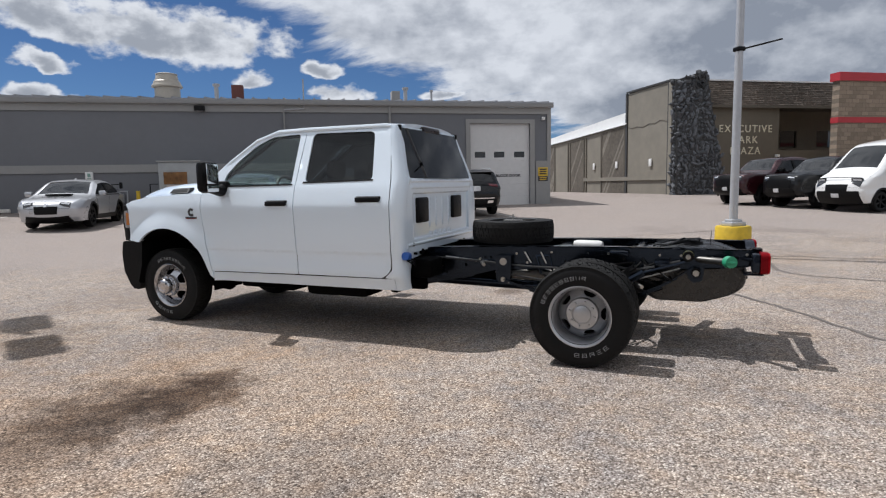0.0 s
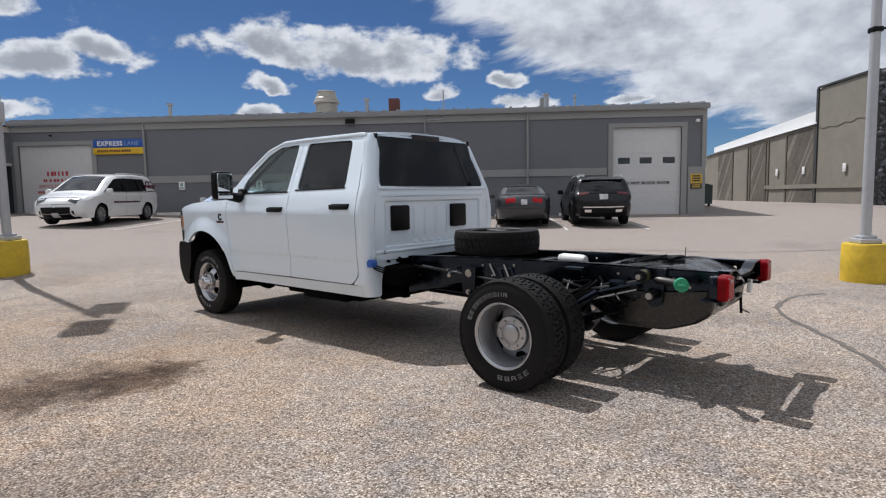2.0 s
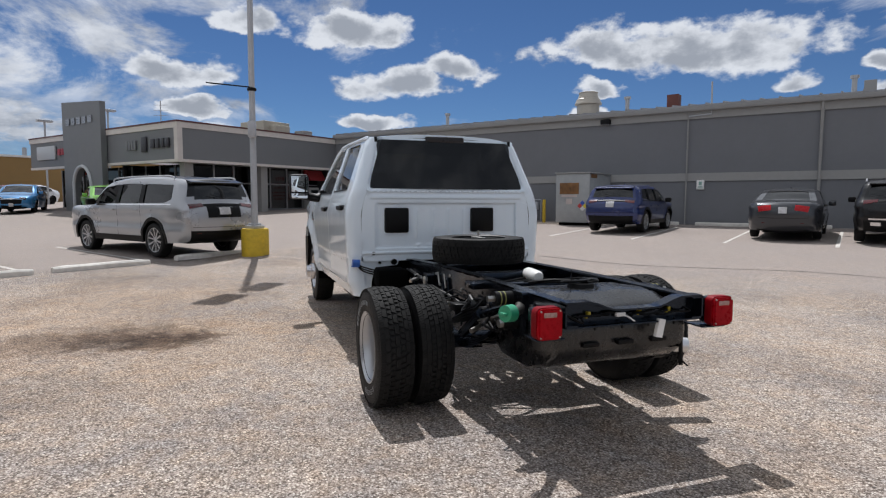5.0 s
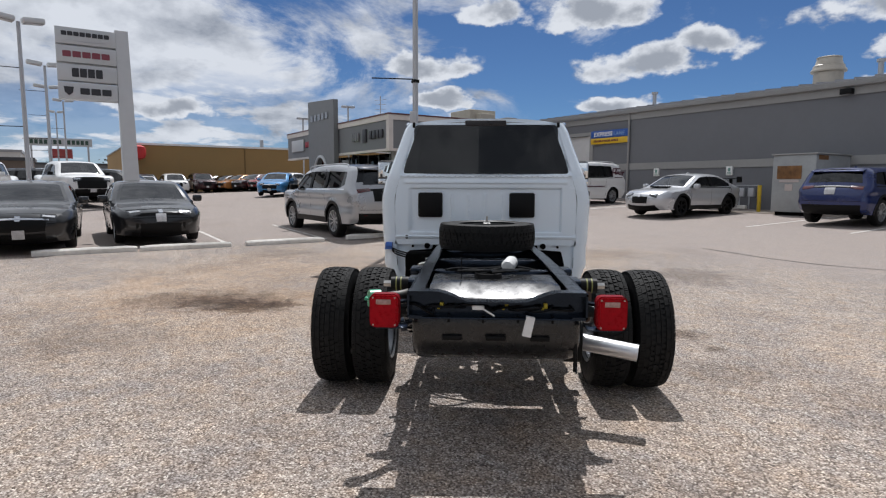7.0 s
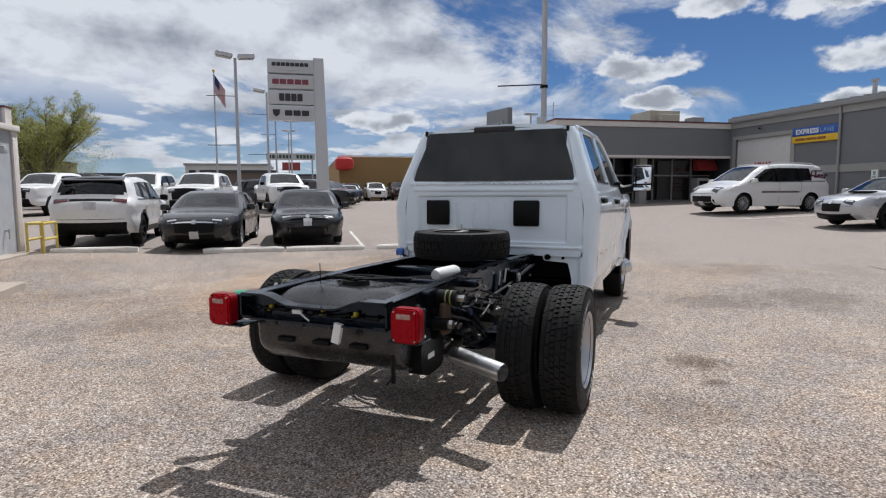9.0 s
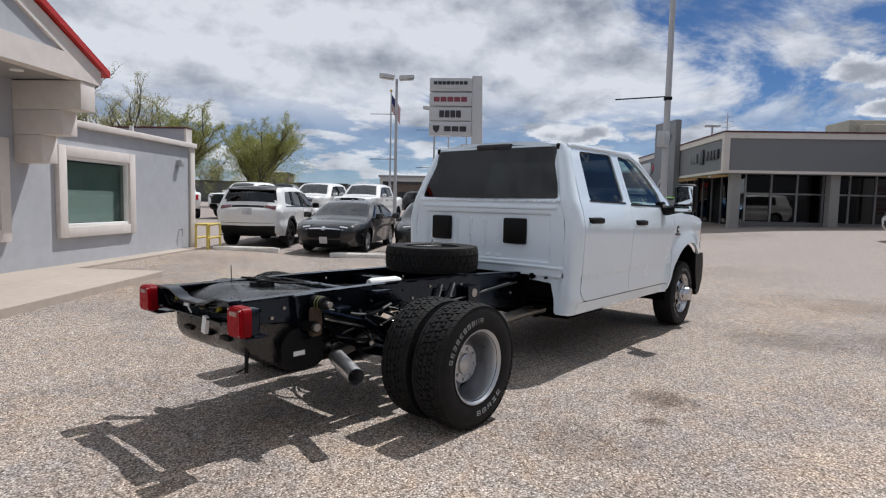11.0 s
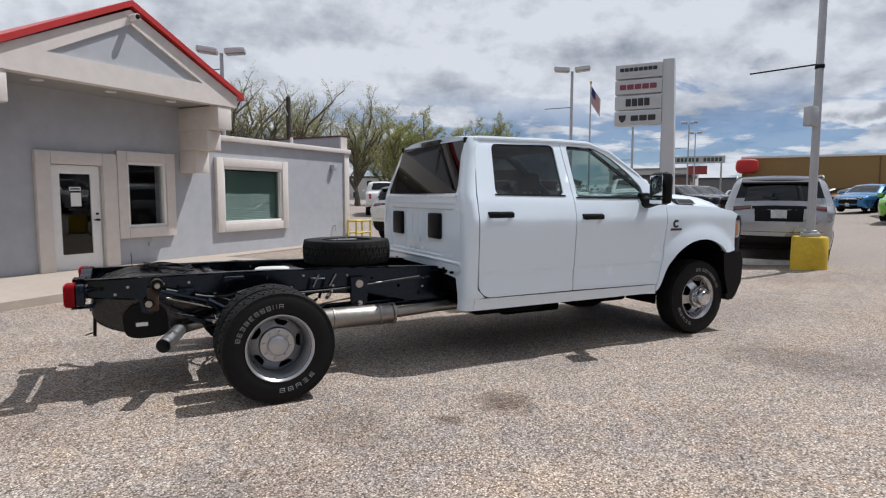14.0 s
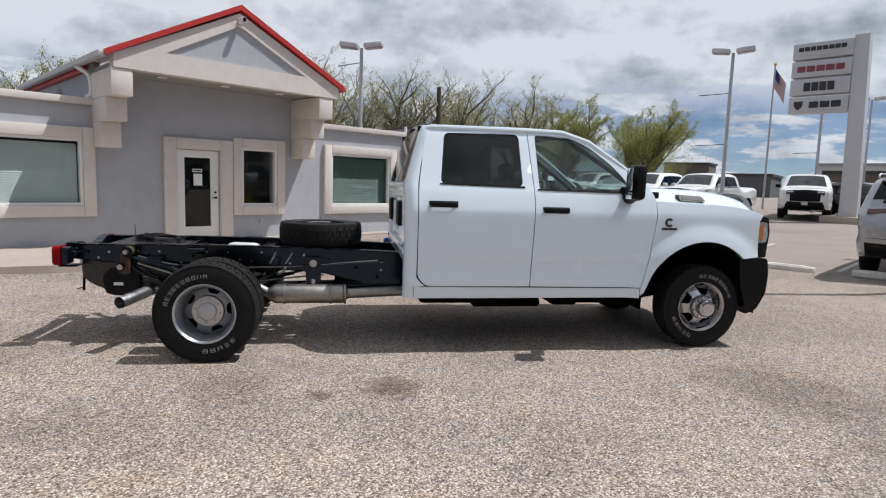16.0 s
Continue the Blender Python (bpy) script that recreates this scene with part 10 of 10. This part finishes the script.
    if fine:
        # shut lines of hood, bumpers and tailgate
        patch("hood_gap", True, h1 + 0.012, h1 + 0.020, -0.93, 0.93, DARK, 0.003)
        patch("bumper_gap", True, h0 - 0.03, h0 - 0.022, -0.97, 0.97, DARK, 0.003)
        patch("bumper_gap", False, zb + 0.36, zb + 0.368, -0.97, 0.97, DARK, 0.003)
        if kind in ("suv", "bigsuv", "hatch", "minivan"):
            xe, ze = prof[sp["rear"][0]]
            wt = ys(xe, ze - 0.05) - 0.10
            b = bmesh.new()
            prism(b, rounded([(xe + 0.22, ze - 0.015), (xe + 0.05, ze + 0.035), (xe - 0.17, ze - 0.015), (xe - 0.16, ze - 0.045), (xe, ze - 0.035)], 0.012), -wt, wt, lambda u, v, w: Vector((u, w, v)))
            part("roof_spoiler", b, roof or paint, root)
        b = bmesh.new()
        xf = prof[min(sp["rear"][0], sp["screen"][1] + 2)][0] + 0.55
        prism(b, [(xf + 0.11, top - 0.01), (xf - 0.03, top + 0.045), (xf - 0.07, top + 0.04), (xf - 0.08, top - 0.01)], -0.018, 0.018, lambda u, v, w: Vector((u, w, v + 0.03)))
        part("antenna_fin", b, roof or paint, root)
    if kind == "pickup":
        patch("front_bumper", True, zb + 0.03, zb + 0.30, -0.96, 0.96, BLACK_PLASTIC, 0.02, "black front bumper")
    if kind == "suv" and fine:
        patch("rear_bumper", False, zb, zb + 0.25, -0.98, 0.98, BLACK_PLASTIC, 0.01, "black rear bumper")
    if kind == "van":
        patch("front_bumper", True, zb + 0.02, zb + 0.40, -0.97, 0.97, BLACK_PLASTIC, 0.02, "black front bumper")
    if kind == "bigsuv":
        patch("plate_panel", False, p0 - 0.06, p1 + 0.07, -0.52, 0.52, BLACK_PLASTIC, 0.008)
    patch("grille", True, g0, g1, *((-0.74, 0.74) if kind in ("hatch", "minivan") or (kind == "sedan" and not scoop) else (-0.80, 0.80) if kind == "pickup" else (-0.5, 0.5)), BLACK_PLASTIC, label="black grille")
    if not scoop:
        patch("number_plate", True, 0.50 if kind == "hatch" else g0 - 0.10 if kind in ("sedan", "hatch", "minivan") else g0 - 0.12, 0.62 if kind == "hatch" else g0 + 0.02 if kind in ("sedan", "minivan") else g0 - 0.01, -0.17, 0.17, PLATE, 0.03, "pale number plate with unreadable bars")
    patch("number_plate", False, p0, p1, -0.17, 0.17, PLATE, 0.02, "pale number plate with unreadable bars")
    if clad or kind in ("sedan", "hatch", "minivan"):
        patch("lower_intake", True, zb + 0.02, zb + (0.24 if kind == "hatch" else 0.16), *((-0.97, 0.97) if scoop else (-0.74, 0.74)), BLACK_PLASTIC)
    if kind == "sedan" and not scoop:
        patch("grille_strip", True, g1 + 0.01, g1 + 0.025, -0.8, 0.8, CHROME)
    if kind in ("sedan", "hatch", "minivan", "suv") and fine:
        patch("maker_badge", True, g1 - 0.02, g1 + 0.05, -0.07, 0.07, CHROME, 0.03)
    # underbody, a near-black block in place of the cabin's shade, seat backs
    part("underbody", box(bmesh.new(), -half * 0.86, half * 0.86, -hw + 0.36, hw - 0.36, zb - 0.02, zb + 0.25, 0.03), DARK, root)
    part("cabin_dark_fill", box(bmesh.new(), prof[sp["screen"][0]][0] - 2.9 * sx if kind != "pickup" else -0.9, prof[sp["screen"][0]][0] - 0.1, -hw + 0.1, hw - 0.1, zb + 0.25, belt - 0.08, 0.03), DARK, root)
    for sy in (-0.4, 0.4):
        for x in (prof[sp["screen"][0]][0] - 1.35 * sx, prof[sp["screen"][0]][0] - 2.2 * sx):
            part("seat_back", box(bmesh.new(), x - 0.07, x + 0.07, sy - 0.22, sy + 0.22, belt - 0.1, min(belt + 0.24, top - 0.3), 0.05), DARK, root)
    if rails:
        for s in (1, -1):
            xa, xb = prof[sp["rear"][0]][0] + 0.3, prof[sp["screen"][1]][0] - 0.25
            y = ys(0, top - 0.05) - 0.02
            part("roof_rail", tube(bmesh.new(), smooth_path([(xa, s * y, top - 0.03), (xa + 0.15, s * y, top + 0.045), ((xa + xb) / 2, s * y, top + 0.055), (xb - 0.15, s * y, top + 0.03), (xb, s * y, top - 0.05)], 4), 0.018, 6), POLE, root)
    if spoiler:
        x, z = prof[sp["rear"][1]][0] - 0.25, prof[sp["rear"][1]][1]
        b = bmesh.new()
        box(b, x - 0.20, x + 0.08, -0.80, 0.80, z + 0.21, z + 0.24, 0.012)
        for s in (1, -1):
            box(b, x - 0.22, x + 0.12, s * 0.80 - 0.015, s * 0.80 + 0.015, z + 0.08, z + 0.30, 0.01)
            box(b, x - 0.10, x + 0.08, s * 0.5 - 0.02, s * 0.5 + 0.02, z - 0.08, z + 0.215, 0.01)
        part("spoiler", b, BLACK_PLASTIC, root)
    if scoop:
        x = 1.35 * sx
        z = float(np.interp(x, [prof[5][0], prof[4][0]], [prof[5][1], prof[4][1]]))
        part("hood_scoop", box(bmesh.new(), x - 0.16, x + 0.16, -0.33, 0.33, z + 0.02, z + 0.075, 0.02), BLACK_PLASTIC, root)
    return root


TAIL_RED = mat("tail_light_red", (0.42, 0.008, 0.014), 0.25, 0, 0.15, 30, spec=0.3)
LAMP_HOUSING = mat("dark_lamp_housing", (0.035, 0.037, 0.04), 0.12, 0.2, 0.3, 25, coat=0.9)
LAMP_WHITE = mat("clear_lamp_strip", (0.62, 0.63, 0.65), 0.15, 0.5, 0.2, 40, coat=0.8)
DEEP_RED = mat("deep_red_lens", (0.07, 0.004, 0.006), 0.15, 0, 0.1, 30, coat=0.6)
PLATE = mat("number_plate", (0.55, 0.55, 0.56), 0.5, 0, 0.3, 60)


def paint(name, col, metal=0.35):
    return mat(name + "_car_paint", col, 0.3, metal, 0.015, 1.5, coat=0.9 if max(col) > 0.006 else 0.45, spec=0.5 if max(col) > 0.05 else 0.25)


SILVER, PEARL = paint("silver", (0.50, 0.51, 0.53), 0.45), paint("white", (0.75, 0.75, 0.74), 0.0)
CHAR, BLACKC = paint("charcoal", (0.012, 0.0125, 0.014), 0.2), paint("black", (0.004, 0.004, 0.005), 0.0)
NAVY, MAROON = paint("dark_blue", (0.004, 0.016, 0.10), 0.3), paint("maroon", (0.03, 0.004, 0.007), 0.3)
GREYC = paint("mid_grey", (0.035, 0.037, 0.043), 0.3)
LIME, CYAN, REDC, ORANGE = paint("lime_green", (0.14, 0.42, 0.02), 0.2), paint("bright_blue", (0.03, 0.20, 0.45), 0.3), paint("red", (0.28, 0.01, 0.012), 0.3), paint("orange", (0.38, 0.14, 0.02), 0.3)

TO_WALL, FROM_WALL, TO_STREET, FROM_STREET = 90, -90, 180, 0
car("sedan", "silver sports sedan with hood scoop and black rear wing", "sedan", SILVER, lot(-10.06, 16.4, None, FROM_WALL + 1), "dark", True, spoiler=True, scoop=True)
van = car("minivan", "white minivan with lettered side, by the service door", "minivan", PEARL, lot(-15.27, 16.02, None, FROM_WALL + 2.7), "alloy", False, category="van", rails=True)
bm = bmesh.new()
rng = random.Random(17)
for x0, x1, z, h in ((-2.05, -1.62, 1.50, 0.05), (-0.95, 0.75, 0.72, 0.06), (-2.1, -1.6, 1.12, 0.04)):
    x = x0
    while x < x1:
        w = rng.uniform(0.04, 0.09) * (2.2 if h > 0.1 else 1)
        box(bm, x, min(x + w, x1), 0.84 if z > 1.2 else 0.962, 0.88 if z > 1.2 else 0.976, z, z + h * rng.uniform(0.7, 1.0))
        x += w + 0.03
MAROON_INK = mat("maroon_lettering", (0.07, 0.01, 0.02), 0.6)
part("lettering", bm, MAROON_INK, van, "dark red lettering shapes on the side", smooth=0)
letters("Hear", 0.42, 0.006, MAROON_INK, pose(-1.86, 0.905, 1.20, 97, 0, 180), van, spacing=0.95, bold=0.012)
car("suv", "dark blue compact SUV parked nose to the workshop wall", "suv", NAVY, lot(-4.5, 17.0, None, TO_WALL - 1), "alloy", True, 0.86, 0.89, category="SUV")
car("sedan", "dark grey sedan parked nose to the workshop wall", "sedan", GREYC, lot(0.36, 16.8, None, TO_WALL), "alloy", False, 0.96, 0.96, category="car")
car("suv", "black SUV with chrome roof rails, nose to the wall", "suv", BLACKC, lot(2.92, 16.6, None, TO_WALL - 1), "dark", True, 0.95, 0.92, category="SUV", rails=True, chrome=True)
car("suv", "large silver SUV with black roof, backed to the wheel stops", "bigsuv", paint("pale_grey", (0.40, 0.41, 0.43), 0.45), lot(-12.55, 4.28, None, TO_STREET + 0.5), "alloy", True, 1.0, 0.95, category="SUV", roof=BLACKC, rails=True)
car("hatchback", "dark grey hatchback parked nose to the wheel stops", "hatch", CHAR, lot(-12.95, -0.72, None, FROM_STREET), "five", False, 0.98, 0.93)
car("sedan", "charcoal sedan parked nose to the wheel stops", "sedan", CHAR, lot(-12.6, -3.1, None, FROM_STREET - 3), "five", False, 0.98, 0.94)
car("suv", "white SUV with black roof, backed to the wheel stops", "suv", PEARL, lot(-13.6, -5.75, None, TO_STREET + 3), "dark", True, 1.0, 0.97, category="SUV", roof=BLACKC, stance=0.02)
car("pickup", "white pickup with black grille facing the lot", "pickup", PEARL, lot(-28.9, -2.05, None, FROM_STREET + 13), "dark", True, category="pickup", stance=0.03)
car("pickup", "white pickup parked behind the sedans", "pickup", PEARL, lot(-25.85, -5.35, None, FROM_STREET - 7), "dark", False, category="pickup")
car("pickup", "white crew-cab pickup behind the white SUV", "pickup", PEARL, lot(-25.6, -7.75, None, FROM_STREET - 7), "dark", False, category="pickup")
car("pickup", "white pickup on the far side of the lot", "pickup", PEARL, lot(-28.6, -12.7, None, FROM_STREET - 12), "dark", False, category="pickup")
car("pickup", "white pickup by the trees on the street side", "pickup", PEARL, lot(-26.6, -16.3, None, TO_STREET + 35), "dark", False, category="pickup")
car("muscle_car", "lime green muscle car with black stripes before the showroom", "sedan", LIME, lot(-25.9, 9.55, None, FROM_STREET - 18), "dark", False, 1.05, 1.0)
car("coupe", "bright blue coupe before the showroom", "sedan", CYAN, lot(-34.8, 9.3, None, FROM_STREET - 30), "dark", False)
car("pickup", "dark maroon pickup parked by the plaza", "pickup", MAROON, lot(17.45, 17.2, None, TO_STREET + 9), "dark", True, category="pickup")
car("pickup", "black pickup parked by the plaza", "pickup", BLACKC, lot(18.0, 14.7, None, TO_STREET + 4), "dark", True, category="pickup")
car("van", "tall white cargo van parked by the plaza", "van", PEARL, lot(18.1, 12.45, None, TO_STREET + 6), "dark", True, category="van")
for d, n, c in ((-32.2, -0.1, CHAR), (-35.3, 0.3, GREYC), (-38.4, 0.9, CHAR)):
    car("suv", "dark stock SUV in a row beyond the dealer sign", "suv", c, lot(d, n, None, TO_WALL - 25), "dark", True, 0.95, 0.95, category="SUV", fine=False, group="dark SUVs beyond the sign")
# far rows of stock
row = (SILVER, GREYC, ORANGE, MAROON, REDC, PEARL)
for k, c in enumerate(row):
    car("sedan", "parked stock car before the tan store", "sedan", c, lot(-55.2 + 1.62 * k, 9.3 + 0.95 * k, None, FROM_STREET - 60), "dark", False, fine=False, group="stock row by the tan store")
for k, (c, kind) in enumerate(((CHAR, "suv"), (PEARL, "suv"), (MAROON, "suv"), (SILVER, "sedan"))):
    car("suv" if kind == "suv" else "sedan", "parked car along the tan store", kind, c, lot(-53.3 if k < 3 else -46.0, 3.5 + 2.3 * k if k < 3 else 2.7, None, FROM_STREET), "dark", False, fine=False, group="cars along the tan store")
for k, c in enumerate((GREYC, SILVER, PEARL, CHAR, NAVY, SILVER, PEARL)):
    car("sedan" if k % 2 else "suv", "parked stock car along the street side", "sedan" if k % 2 else "suv", c, lot(-38.0 - 2.6 * k, -3.2 + 0.8 * (k % 3), None, TO_WALL - 25), "five", False, fine=False, group="stock along the street")
for k, c in enumerate((CHAR, PEARL, BLACKC, PEARL, GREYC)):
    car("pickup", "stock pickup along the street", "pickup", c, lot(-34.0 - 3.2 * k, -13.0 - 1.2 * k, None, TO_WALL + 10), "dark", False, category="pickup", fine=False, group="stock pickups along the street")
